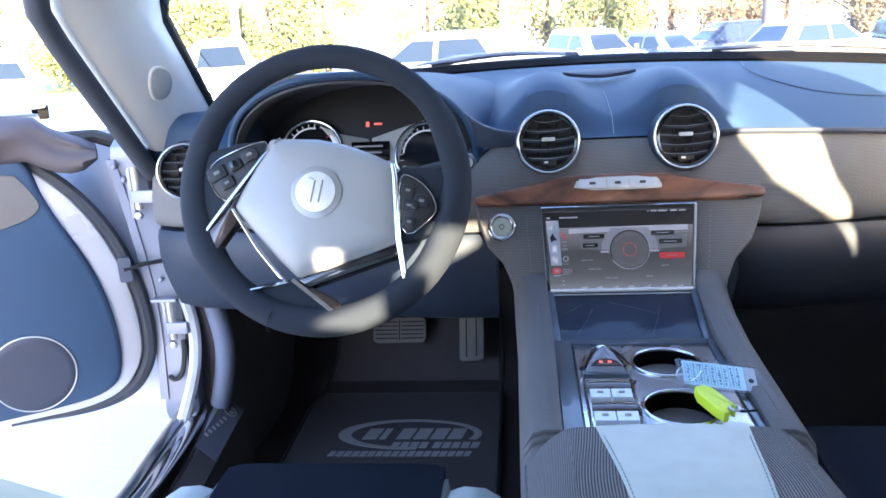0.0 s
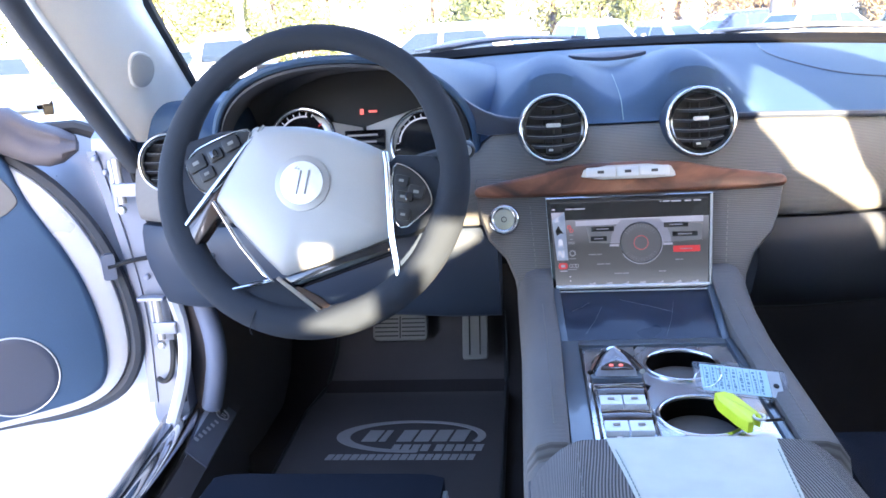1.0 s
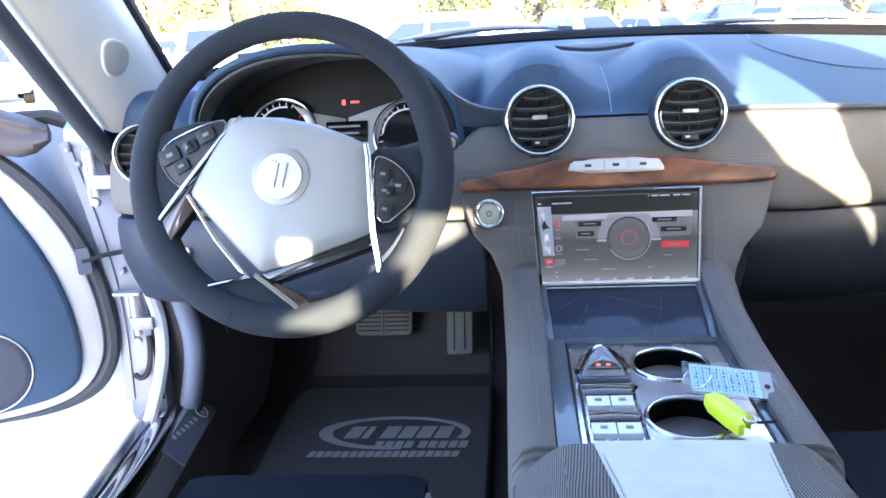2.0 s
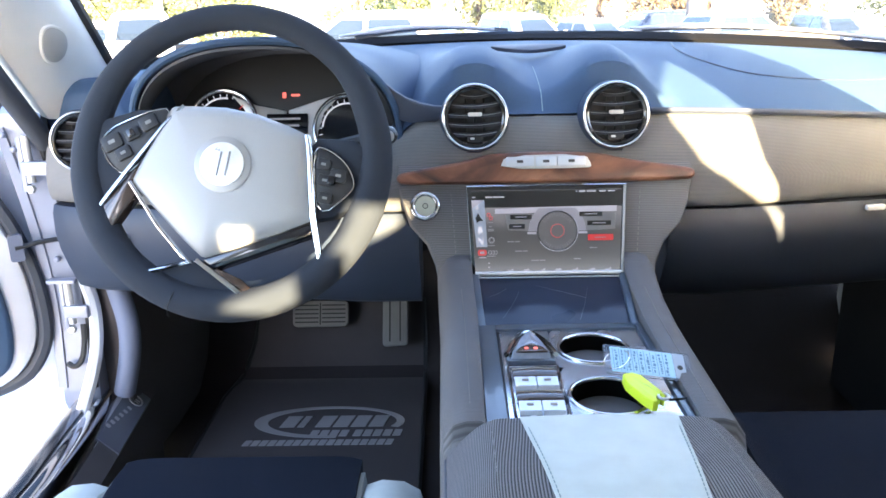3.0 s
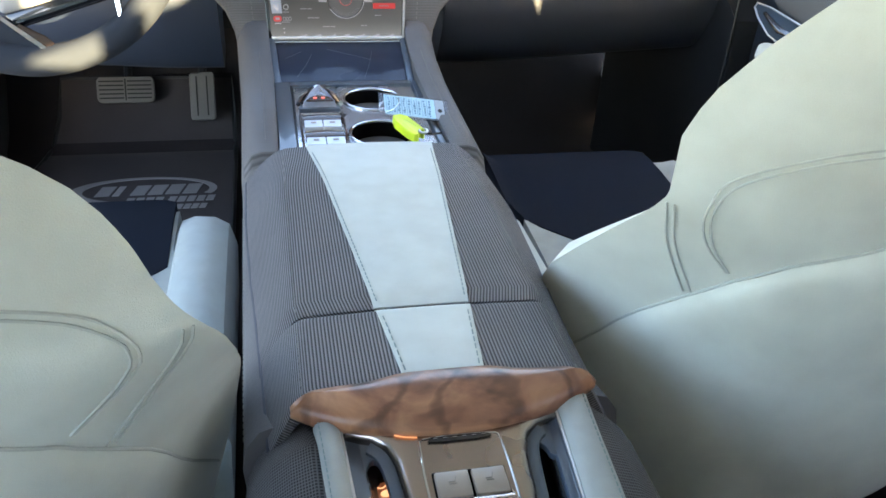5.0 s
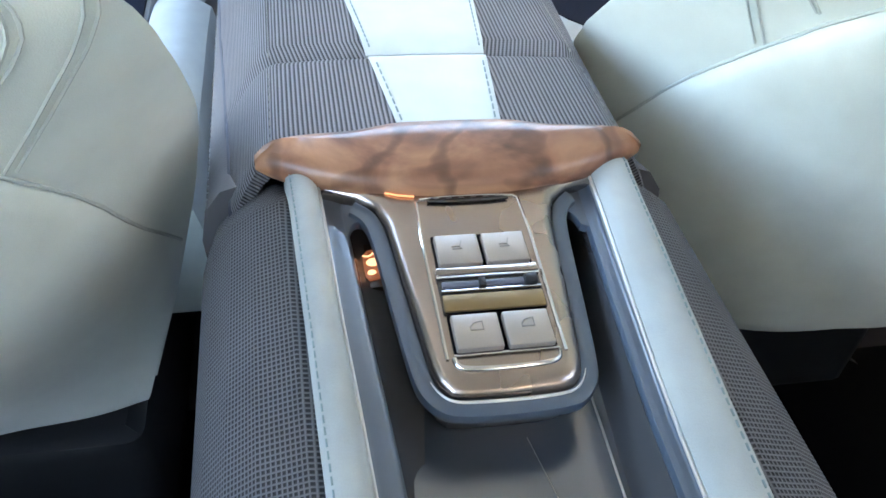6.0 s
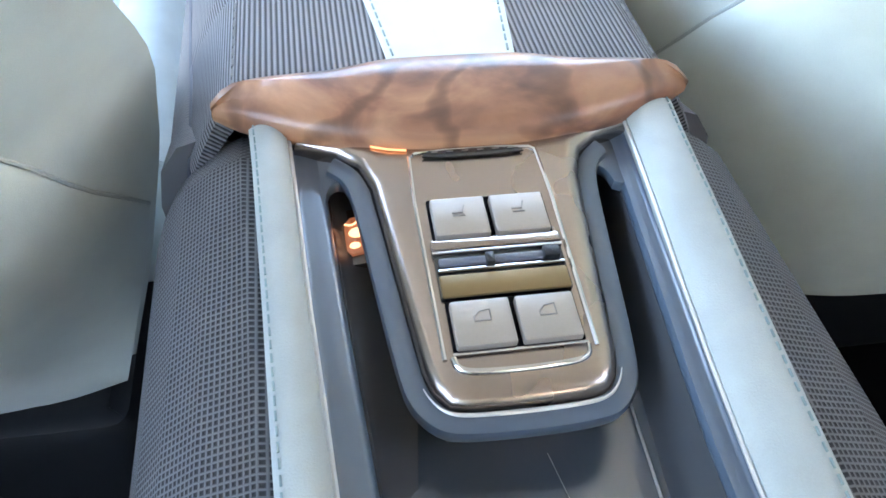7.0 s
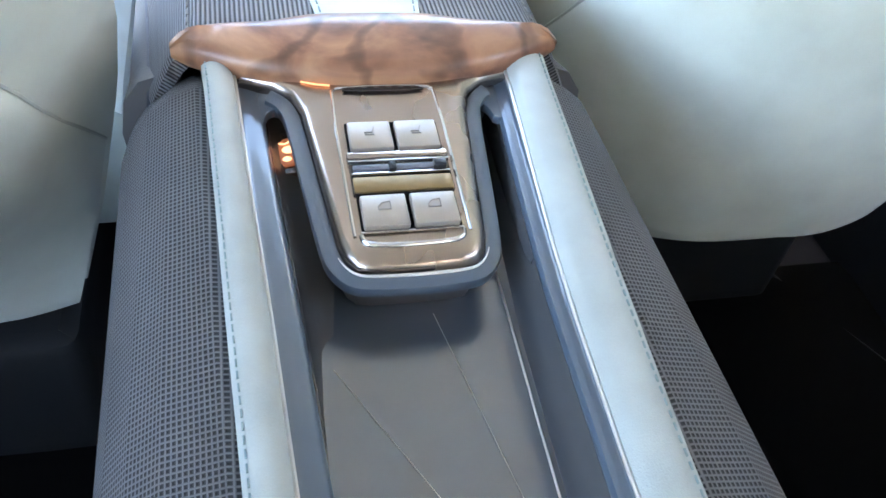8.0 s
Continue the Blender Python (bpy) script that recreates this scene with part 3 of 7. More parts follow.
# roof pillars beside the windscreen, with their round loudspeakers
for s in (-1, 1):
    bm = bmesh.new()
    rings = []
    for k in range(13):
        z = 0.90 + 0.36 * k / 12
        yo, yi = 1.285 - 1.02 * (z - 0.925), 1.455 - 1.02 * (z - 0.95)
        lean = 0.02 * (z - 0.92) + 0.6 * max(0.0, z - 1.12)
        o, i = Vector((0.762 - lean, yo, z)), Vector((0.718 - lean, yi + 0.02, z))
        out = Vector((0.85, 0.5, 0.2)) * 0.05
        m0, m1 = o.lerp(i, 0.3) - out * 0.34, o.lerp(i, 0.7) - out * 0.48
        rings.append([(s * p.x, p.y, p.z) for p in (o + out, o, o.lerp(i, 0.06) - out * 0.16, m0, m1, i.lerp(o, 0.06) - out * 0.12, i, i + out)])
    loft(rings, bm=bm)
    pillar = tagged(part("wall_pillar_a", bm, PILLAR), "pale grey cloth windscreen pillar trim", "pillar", kind="structure")
    c = Vector((s * 0.7225, 1.281, 1.0125))
    nrm = Vector((-s * 0.92, -0.262, -0.286)).normalized()
    m = frame_of(c, Vector((0, -0.7, 0.7)).cross(nrm), Vector((0, -0.7, 0.7)) - nrm * nrm.dot(Vector((0, -0.7, 0.7))))
    def drop_shape(k):
        return [(k * 0.027 * math.cos(a), k * 0.029 * math.sin(a) * (1 + 0.30 * max(0.0, math.sin(a)) ** 3)) for a in [2 * math.pi * j / 40 for j in range(40)]]
    sp = tagged(part("pillar_speaker", loft([[(x, y, z) for x, y in drop_shape(k)] for z, k in ((-0.014, 1.0), (0.0015, 1.0), (0.0035, 0.965), (0.0035, 0.93))], m=m), PILLAR), "small drop-shaped grey loudspeaker in the windscreen pillar", "loudspeaker")
    part("grille", loft([[(x, y, z) for x, y in drop_shape(k)] for z, k in ((-0.005, 0.915), (0.0030, 0.915), (0.0048, 0.80), (0.0056, 0.4), (0.0057, 0.05))], m=m), GRILLE, sp, "grey cloth grille")
    # black rubber seal along the door side of the pillar
    pts = []
    for k in range(10):
        z = 0.86 + 0.4 * k / 9
        pts.append((s * (0.782 - 0.02 * (z - 0.92) - 0.6 * max(0.0, z - 1.12)), 1.262 - 1.02 * (z - 0.925), z))
    tagged(part("trim_door_seal", tube(pts, 0.0165, 10), SEALGREY), "dark grey rubber door seal", "seal", kind="structure")
    pts = []
    for k in range(10):
        z = 0.95 + 0.31 * k / 9
        pts.append((s * (0.717 - 0.02 * (z - 0.92) - 0.6 * max(0.0, z - 1.12)), 1.478 - 1.02 * (z - 0.95), z))
    tagged(part("trim_screen_edge", tube(pts, 0.010, 8), RUBBER), "black edge of the windscreen", "seal", kind="structure")


def base_y(x):
    return 1.76 - 0.30 * (x / 0.72) ** 2


def base_z(x):
    return 0.984 - 0.028 * (x / 0.72) ** 2


bm = sheet(lambda u, v: ((-1 + 2 * u) * (0.70 - 0.06 * v), (1 - v) * (base_y((-1 + 2 * u) * 0.7) + 0.06) + v * 0.97, (1 - v) * 0.97 + v * (1.25 + 0.035 * (1 - (2 * u - 1) ** 2))), 14, 10, (0, 0.002, 0.003))
ws = tagged(part("window_1", bm, GLASS), "clear raked windscreen of the car", "windscreen", kind="structure")
ws.visible_shadow = False
# black band of the windscreen's foot and the wiper trough
bm = sheet(lambda u, v: ((-1 + 2 * u) * 0.72, base_y((-1 + 2 * u) * 0.72) + 0.005 + 0.07 * v, base_z((-1 + 2 * u) * 0.72) + 0.004 + 0.015 * v), 30, 2, (0, 0, -0.03))
tagged(part("trim_screen_foot", bm, SCREENBAND), "black band at the foot of the windscreen", "trim", kind="structure")
for x0, x1, rise in ((-0.36, -0.04, 0.010), (0.24, 0.66, 0.010)):
    wiper = thing("windscreen_wiper", ((x0 + x1) / 2, 1.87, 0.985), "grey windscreen wiper resting at the foot of the glass", "wiper", "windscreen wipers")
    pts = [(x, base_y(x) + 0.06, base_z(x) + 0.025 + rise * math.sin(math.pi * k / 8)) for k, x in [(k, x0 + (x1 - x0) * k / 8) for k in range(9)]]
    part("arm", tube(pts, [0.003, 0.004, 0.007, 0.0045, 0.004, 0.004, 0.0035, 0.003, 0.003], 6), SATIN, wiper, "grey metal arm")
    part("blade", tube([(p[0] + 0.03, p[1] + 0.02, p[2] - 0.004) for p in pts], 0.006, 6, flat=0.6), RUBBER, wiper)

# passenger window glass, its post and the mirror outside
pane = tagged(part("window_2", sheet(lambda u, v: (0.775 - 0.1 * v, 0.5 + (1.24 - 0.3 * v - 0.5) * u, 0.935 + 0.3 * v), 6, 4, (0.004, 0, 0)), GLASS), "clear side window of the car", "window", kind="structure")
pane.visible_shadow = False
tagged(part("trim_window_post", tube([(0.772, 1.108, 0.925), (0.764, 1.112, 1.0), (0.748, 1.122, 1.08)], 0.0115, 8), PILLAR), "slim grey post at the front of the side window", "trim", kind="structure")
SAIL = [(1.112, 0.920), (1.305, 0.888), (1.215, 0.968), (1.130, 1.048), (1.108, 1.085)]
bm = loft([[(x0 - 0.12 * max(0.0, z - 0.93), y, z) for y, z in SAIL] for x0 in (0.770, 0.778)])
tagged(part("trim_mirror_sail", bm, SAILBROWN), "dark brown triangular panel before the side window", "trim", kind="structure")
tagged(part("trim_window_base", tube([(0.774, 1.10, 0.941), (0.772, 0.95, 0.949), (0.770, 0.75, 0.952)], 0.007, 8), PILLAR), "pale strip at the foot of the side window", "trim", kind="structure")
mirror = thing("wing_mirror", (0.93, 1.12, 1.0), "silver wing mirror outside the passenger window", "mirror")
bm = bmesh.new()
rings = []
for k in range(9):
    a = -1 + 2 * k / 8
    q = math.sqrt(max(0.05, 1 - a * a))
    rings.append([(0.96 + 0.11 * a, 1.16 + 0.07 * q * math.cos(b) * (1 if math.cos(b) > 0 else 0.35), 1.02 + 0.075 * q ** 0.5 * math.sin(b)) for b in [2 * math.pi * j / 16 for j in range(16)]])
part("housing", loft(rings), PAINT, mirror)
part("glass", loft([[(0.96 + x, 1.132, 1.02 + z) for x, z in rrect(0.19, 0.11, 0.03)], [(0.96 + x, 1.128, 1.02 + z) for x, z in rrect(0.185, 0.105, 0.03)]]), CHROME, mirror, "mirror glass")
part("foot", tube([(0.8, 1.15, 0.93), (0.87, 1.17, 0.955), (0.93, 1.17, 0.98)], [0.03, 0.025, 0.03], 8), PAINT, mirror)

# ---- dashboard ----
def lip_y(x):
    a = abs(x)
    return 1.232 + 0.165 * max(0.0, a - 0.27) + 0.25 * smooth(0.715, 0.80, a) * (a - 0.70)


def well(x):
    """1 over the instruments, 0 beside them."""
    return smooth(-0.615, -0.575, x) * (1 - smooth(-0.265, -0.165, x))


def lip_z(x):
    return 0.905 - 0.028 * smooth(0.15, 0.75, abs(x)) - 0.06 * well(x)


VENT = [(-0.100, 1.200, 0.906), (0.100, 1.200, 0.906)]


def vent_dent(x, z):
    d = min(math.hypot(abs(x) - 0.100, z - 0.906), math.hypot(abs(x) - 0.686, z - 0.877) if abs(x) > 0.6 else 9)
    return 0.045 * (1 - smooth(0.036, 0.0405, d))


def pad_z(x, s):
    """Height of the dashboard's top at x, s from the lip (0) to the windscreen (1)."""
    a = abs(x)
    hump = 0.066 * math.exp(-(abs(a - 0.100) / 0.066) ** 2.5) + 0.014 * math.exp(-(x / 0.05) ** 2)
    hump += 0.052 * math.exp(-((a - 0.71) / 0.07) ** 4)
    rise = (base_z(x) - lip_z(x)) * (1 - (1 - s) ** 1.9) * (1 - well(x) * (1 - smooth(0.3, 0.7, s)))
    return lip_z(x) + hump * smooth(0.0, 0.07, s) * (1 - smooth(0.12, 0.75, s)) + rise


dashboard = thing("dashboard", (0, 1.3, 0.76), "blue leather dashboard with ribbed grey cloth fascia and round vents", "dashboard")
bm = bmesh.new()
NX = 260
rings = []
S = [0, 0.004, 0.01, 0.018, 0.028, 0.042, 0.06, 0.085, 0.12, 0.16, 0.21, 0.27, 0.34, 0.42, 0.5, 0.6, 0.7, 0.8, 0.9, 1.0]
for i in range(NX + 1):
    x = -0.79 + 1.61 * i / NX
    y0, y1 = lip_y(x), base_y(x)
    row = []
    for s in S:
        z = pad_z(x, s)
        row.append((x, y0 + (y1 - y0) * s, z))
    row += [(x, y1, base_z(x) - 0.05), (x, y0 + 0.09, lip_z(x) - 0.012), (x, y0 + 0.05 , lip_z(x) - 0.010)]
    rings.append(row)
loft(rings, bm=bm)
part("top_pad", bm, PAD, dashboard, "blue leather top with two humps")

bm = bmesh.new()
rings = []
F = [(0.0, 0.0), (-0.008, -0.006), (-0.016, -0.02), (-0.023, -0.035), (-0.028, -0.05), (-0.033, -0.07), (-0.036, -0.09), (-0.036, -0.108), (-0.034, -0.122), (-0.029, -0.134), (-0.02, -0.14)]
for i in range(NX + 1):
    x = -0.775 + 1.58 * i / NX
    zl, y0 = lip_z(x) - 0.003, lip_y(x) + 0.002
    k = (zl - 0.766 - 0.004 * smooth(0.2, 0.7, abs(x))) / 0.14
    row = [(x, y0 + dy + vent_dent(x, zl + dz * k), zl + dz * k) for dy, dz in F]
    row += [(x, y0 + 0.06, zl - 0.14 * k), (x, y0 + 0.06, zl - 0.012)]
    rings.append(row)
loft(rings, bm=bm)
part("fascia", bm, FASCIA, dashboard, "grey ribbed cloth fascia")
# thin ledge seam between pad and fascia
for x0, x1 in ((0.155, 0.652), (-0.652, -0.60)):
    part("ledge_seam", tube([(x0 + (x1 - x0) * k / 24, lip_y(x0 + (x1 - x0) * k / 24) - 0.002, lip_z(x0 + (x1 - x0) * k / 24) + 0.002) for k in range(25)], 0.005, 8), NAVY, dashboard)
part("pad_seam", tube([(0.0, lip_y(0) + (base_y(0) - lip_y(0)) * s - 0.0, pad_z(0.0, s) + 0.0004) for s in [0.01 + 0.3 * k / 24 for k in range(25)]], 0.0008, 5), STITCH, dashboard, "fine stitched seam")
# flush lid over the passenger airbag, drawn by its seam
LID = chaikin([(0.30, 0.96), (0.27, 0.62), (0.33, 0.36), (0.42, 0.30), (0.56, 0.32), (0.63, 0.46), (0.63, 0.96)], 3, closed=False)
part("airbag_lid_seam", tube([(x, lip_y(x) + (base_y(x) - lip_y(x)) * s, pad_z(x, s) + 0.0002) for x, s in LID], 0.0016, 5), NAVY, dashboard)
# shallow dark leaf between the humps
bm = prism(chaikin([(-0.075, 0.0), (-0.03, -0.022), (0.0, -0.028), (0.03, -0.022), (0.075, 0.0), (0.03, 0.008), (-0.03, 0.008)], 2), 0.006, pose(0, 1.475, 0.984, 14), 0.001)
part("sensor_cover", bm, NAVY, dashboard, "dark leaf-shaped cover between the humps")


def air_vent(c, normal, slant):
    v = thing("air_vent", c, "round black air vent with a chrome ring in the dashboard", "air vent", "dashboard air vents")
    nrm = Vector(normal).normalized()
    up = Vector((0, 0, 1)) - nrm * nrm.z
    m = frame_of(c, up.cross(nrm), up)
    part("ring", ring(0.0452, 0.0024, m, 56), CHROME, v, "polished chrome ring")
    part("inner_ring", ring(0.0417, 0.0016, m @ pose(0, 0, -0.0015), 56), GLOSSBLACK, v, "gloss black inner ring")
    part("collar", lathe([(0.0425, -0.002), (0.0478, -0.0035), (0.0490, -0.012), (0.0505, -0.034), (0.0425, -0.034)], m, 56, hollow=True), NAVYDARK, v)
    part("bowl", lathe([(0.041, 0.002), (0.041, -0.024), (0.0385, -0.024), (0.0385, 0.001)], m, hollow=True), GLOSSBLACK, v)
    part("backplate", lathe([(0.039, -0.0235), (0.039, -0.021), (0.002, -0.021)], m), BLACK, v)
    for k in range(5):
        yy = -0.022 + 0.0135 * k
        w = math.sqrt(0.0385 ** 2 - yy ** 2) * 0.985
        pts = [(x, yy - 0.003 * (1 - (x / w) ** 2) + slant * x, -0.007) for x in np.linspace(-w, w, 13)]
        slat = part("slat", tube(pts, 0.0042, 6, flat=0.18, m=m), BLACK, v)
        part("slat_edge", tube([(x, y + 0.0004, -0.0032) for x, y, z in pts], 0.0003, 5, m=m), HUBRING, slat, "thin bright edge")
    for x in (-0.013, 0.0, 0.013):
        part("vane", tube([(x, -0.03, -0.015), (x, 0.032, -0.015)], 0.0028, 5, flat=0.3, m=m), BLACK, v)
    part("thumb_grip", prism(rrect(0.020, 0.0055, 0.002), 0.006, m @ pose(0, 0.004, -0.004), 0.001), SATIN, v, "silver thumb grip")
    part("shut_off_wheel", prism(rrect(0.021, 0.009, 0.002), 0.006, m @ pose(0, -0.030, -0.006), 0.001), BLACK, v)
    part("wheel_mark", prism(rrect(0.006, 0.003, 0.001), 0.001, m @ pose(-0.004, -0.030, 0.0002)), SATIN, v)
    return v


for c in VENT:
    air_vent(c, (0, -0.985, 0.17), 0.02)
air_vent((0.685, 1.250, 0.8775), (-0.10, -0.985, 0.12), 0.03)
air_vent((-0.696, 1.270, 0.870), (0.28, -0.94, 0.12), 0.03)

# instrument hood and cluster
def hood_pt(a, v):
    """a from 0 to 1 over the arch, v from the front rim to the screen."""
    t = math.pi * a
    wx = 0.196 * (1 + 0.12 * v + 0.30 * v * (1 - math.sin(t)) ** 1.5)
    top = 0.155 * (1 - 0.55 * v)
    cx = -0.405
    return Vector((cx - wx * math.copysign(abs(math.cos(t)) ** 0.9, math.cos(t)), 1.185 + 0.36 * v + 0.05 * (1 - math.sin(t)), 0.868 + 0.062 * v + top * math.sin(t) ** 0.75))


hood = part("instrument_hood", sheet(hood_pt, 40, 12, (0, 0.004, -0.011)), PAD, dashboard, "blue leather hood over the instruments")
part("hood_lining", sheet(lambda a, v: hood_pt(0.02 + 0.96 * a, v) + Vector((0.012 * (0.5 - a), 0.004, -0.0125)), 40, 12, (0, 0, -0.004)), HOODCLOTH, dashboard, "dark lining of the hood")
GUSSET = chaikin([(-0.238, 0.968), (-0.221, 0.947), (-0.189, 0.927), (-0.150, 0.9185), (-0.138, 0.922), (-0.138, 0.898), (-0.214, 0.896), (-0.216, 0.92)], 1)
part("hood_gusset", prism([(x, z) for x, z in GUSSET], 0.010, frame_of((0, 1.232, 0), (1, 0, 0), (0, 0, 1)), 0.003), NAVY, dashboard, "dark leather corner between hood and vent")
part("hood_rim", tube([hood_pt(k / 40, 0.0) + Vector((0, 0.0, -0.0045)) for k in range(41)], 0.0052, 8), PAD, dashboard)
# dark wall that closes the hood behind the instruments
back = [hood_pt(k / 30, 0.56) + Vector((0, 0, -0.014)) for k in range(31)]
foot = [Vector((p.x, p.y, 0.80)) for p in back]
part("hood_back", loft([back, foot], closed=False), HOODCLOTH, dashboard, "black wall behind the instruments")
CL = frame_of((-0.395, 1.345, 0.885), (1, 0, 0), (0, 0.35, 0.937))
cluster = thing("instrument_cluster", (-0.395, 1.35, 0.8), "dark instrument cluster with two ringed dials under a hood", "instrument cluster")
part("housing", prism(chaikin([(-0.19, -0.09), (0.19, -0.09), (0.19, 0.02), (0.10, 0.11), (-0.10, 0.11), (-0.19, 0.02)], 2), 0.02, CL @ pose(0, 0, -0.022)), BLACK, cluster)
for poly in ([(-0.003, 0.0155), (-0.05, 0.0255), (-0.088, 0.041), (-0.070, 0.020), (-0.055, -0.01), (-0.055, -0.06), (-0.003, -0.06)], [(0.002, -0.06), (0.05, -0.06), (0.048, -0.02), (0.058, 0.012), (0.078, 0.033), (0.092, 0.044), (0.05, 0.032), (0.002, 0.0165)]):
    part("bridge", prism(list(reversed(poly)), 0.006, CL, 0.001), SATIN, cluster, "silver bridge between the dials")
part("display", prism(rrect(0.066, 0.034, 0.002, 0.0, -0.0065), 0.003, CL @ pose(0, 0, 0.006), 0.001), GLOSSBLACK, cluster)
for yy, w in ((0.002, 0.05), (-0.009, 0.046), (-0.017, 0.03)):
    part("readout", prism(rrect(w, 0.003, 0.0005, -0.004, yy), 0.0006, CL @ pose(0, 0, 0.009)), SCREENGREY, cluster)
for cx, cy in ((-0.103, -0.002), (0.096, -0.014)):
    dial = part("dial", lathe([(0.052, 0.0), (0.052, 0.004), (0.001, 0.003)], CL @ pose(cx, cy, 0.001), 48), GLOSSBLACK, cluster, "black dial face")
    part("bezel", ring(0.053, 0.0035, CL @ pose(cx, cy, 0.006), 56), CHROME, dial, "chrome dial ring")
    for k in range(20):
        a = radians(-40 + 260 * k / 19)
        part("tick", prism(rrect(0.006, 0.0012, 0.0003, 0.044, 0), 0.0006, CL @ pose(cx, cy, 0.0049) @ pose(0, 0, 0, 0, 0, math.degrees(a))), SCREENWHITE, dial)
    part("needle", tube([(cx + 0.026, cy + 0.022, 0.007), (cx + 0.032, cy + 0.028, 0.007)], 0.0009, 5, m=CL), SCREENRED, dial)
    part("scale_arc", tube([(cx + 0.040 * math.cos(radians(a)), cy + 0.040 * math.sin(radians(a)), 0.0055) for a in range(80, 181, 8)], 0.0014, 5, m=CL), SCREENWHITE, dial, "white scale arc")
    part("readout", prism(rrect(0.02, 0.003, 0.0005, cx + 0.012, cy - 0.024), 0.0006, CL @ pose(0, 0, 0.0052)), SCREENWHITE, dial)
part("warning_light", prism(rrect(0.006, 0.009, 0.001, -0.006, 0.042), 0.001, CL @ pose(0, 0, 0.001)), REDLED, cluster, "glowing red sign")
part("warning_light", prism(rrect(0.014, 0.0035, 0.001, 0.012, 0.042), 0.001, CL @ pose(0, 0, 0.001)), REDLED, cluster, "glowing red sign")

# knee panel, glove box and the dark space under them
def lower_panel(name, x0, x1, label, zb, category, material):
    bm = bmesh.new()
    rings = []
    for i in range(31):
        x = x0 + (x1 - x0) * i / 30
        y0 = lip_y(x) - 0.026
        rings.append([(x, y0 + dy, z) for dy, z in ((0.002, 0.764), (-0.006, 0.752), (-0.008, 0.72), (0.0, 0.69), (0.018, 0.655), (0.045, zb + 0.012), (0.07, zb), (0.14, zb + 0.01), (0.14, 0.765))])
    loft(rings, bm=bm)
    return tagged(part(name, bm, material), label, category)


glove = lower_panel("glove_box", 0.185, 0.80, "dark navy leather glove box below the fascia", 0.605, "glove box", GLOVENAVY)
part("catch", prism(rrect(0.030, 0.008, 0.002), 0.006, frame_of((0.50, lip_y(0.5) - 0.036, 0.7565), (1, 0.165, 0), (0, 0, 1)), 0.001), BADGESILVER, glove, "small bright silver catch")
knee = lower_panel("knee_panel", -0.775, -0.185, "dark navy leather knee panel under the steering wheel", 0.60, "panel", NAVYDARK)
part("bonnet_release", prism(rrect(0.018, 0.05, 0.006), 0.008, frame_of((-0.655, lip_y(0.655) - 0.034, 0.70), (1, -0.165, 0), (0.3, 0, 1)), 0.002), SATIN, knee, "small silver release lever")
bm = sheet(lambda u, v: (-0.78 + 1.56 * u, 1.36 + 0.66 * v, 0.66 + 0.02 * v), 6, 4, (0, 0, 0.04))
tagged(part("trim_dash_underside", bm, BLACK), "black underside of the dashboard", "trim", kind="structure")

# ---- steering wheel ----
W = frame_of((-0.3975, 1.0, 0.8775), (1, 0, 0), (0, 0.375, 0.927))
wheel = thing("steering_wheel", (-0.40, 1.0, 0.88), "charcoal suede steering wheel with silver hub and chrome spokes", "steering wheel")
pts, rad = [], []
for k in range(72):
    a = 2 * math.pi * k / 72
    thick = 0.0158 + 0.0040 * smooth(-0.2, 0.75, -math.sin(a)) + 0.0030 * smooth(0.75, 1.0, abs(math.cos(a)))
    r = 0.1925 - thick
    pts.append((r * math.cos(a) + 0.001, r * math.sin(a) + 0.0095, 0.0))
    rad.append(thick)
bm = tube(pts, rad, 14, True, m=W)
part("rim", bm, ALCANTARA, wheel, "charcoal suede rim")
for a in (-1.95,):
    c = Vector((0.1725 * math.cos(a), 0.1725 * math.sin(a) + 0.005, 0))
    t = Vector((math.cos(a), math.sin(a), 0))
    part("rim_seam", tube([c + 0.0208 * (t * math.cos(b) + Vector((0, 0, 1)) * math.sin(b)) for b in [math.pi * k / 8 for k in range(9)]], 0.0008, 4, m=W), BLACK, wheel)
AIR = chaikin([(-0.070, 0.070), (-0.062, 0.075), (0.016, 0.070), (0.090, 0.040), (0.096, 0.030), (0.101, -0.060), (0.097, -0.068), (-0.022, -0.107), (-0.034, -0.105), (-0.112, -0.020), (-0.114, -0.010)], 1)
def rounded_air(x, y, k):
    """Draws the hub outline inwards by k while it turns into an oval."""
    cx, cy = -0.006, -0.012
    dx, dy = x - cx, y - cy
    a = math.atan2(dy, dx)
    w = (1 - k) ** 0.6
    return (cx + k * ((1 - w) * dx + w * 0.095 * math.cos(a)), cy + k * ((1 - w) * dy + w * 0.075 * math.sin(a)))


bm = loft([[(x, y, -0.02) for x, y in AIR], [(x, y, 0.012) for x, y in AIR], *[[rounded_air(x, y, k) + (z,) for x, y in AIR] for k, z in ((0.955, 0.0185), (0.88, 0.0215), (0.75, 0.024), (0.55, 0.026), (0.35, 0.027), (0.15, 0.0274))]], m=W)
part("airbag_cover", bm, HUBSILVER, wheel, "satin silver hub cover")
badge = part("badge", lathe([(0.033, 0.0), (0.033, 0.003), (0.029, 0.004)], W @ pose(-0.002, 0, 0.0255), 40), HUBRING, wheel, "round emblem")
part("emblem_disc", lathe([(0.0255, 0.004), (0.0255, 0.0065), (0.015, 0.0075), (0.002, 0.0078)], W @ pose(-0.002, 0, 0.0255), 40), BADGESILVER, badge)
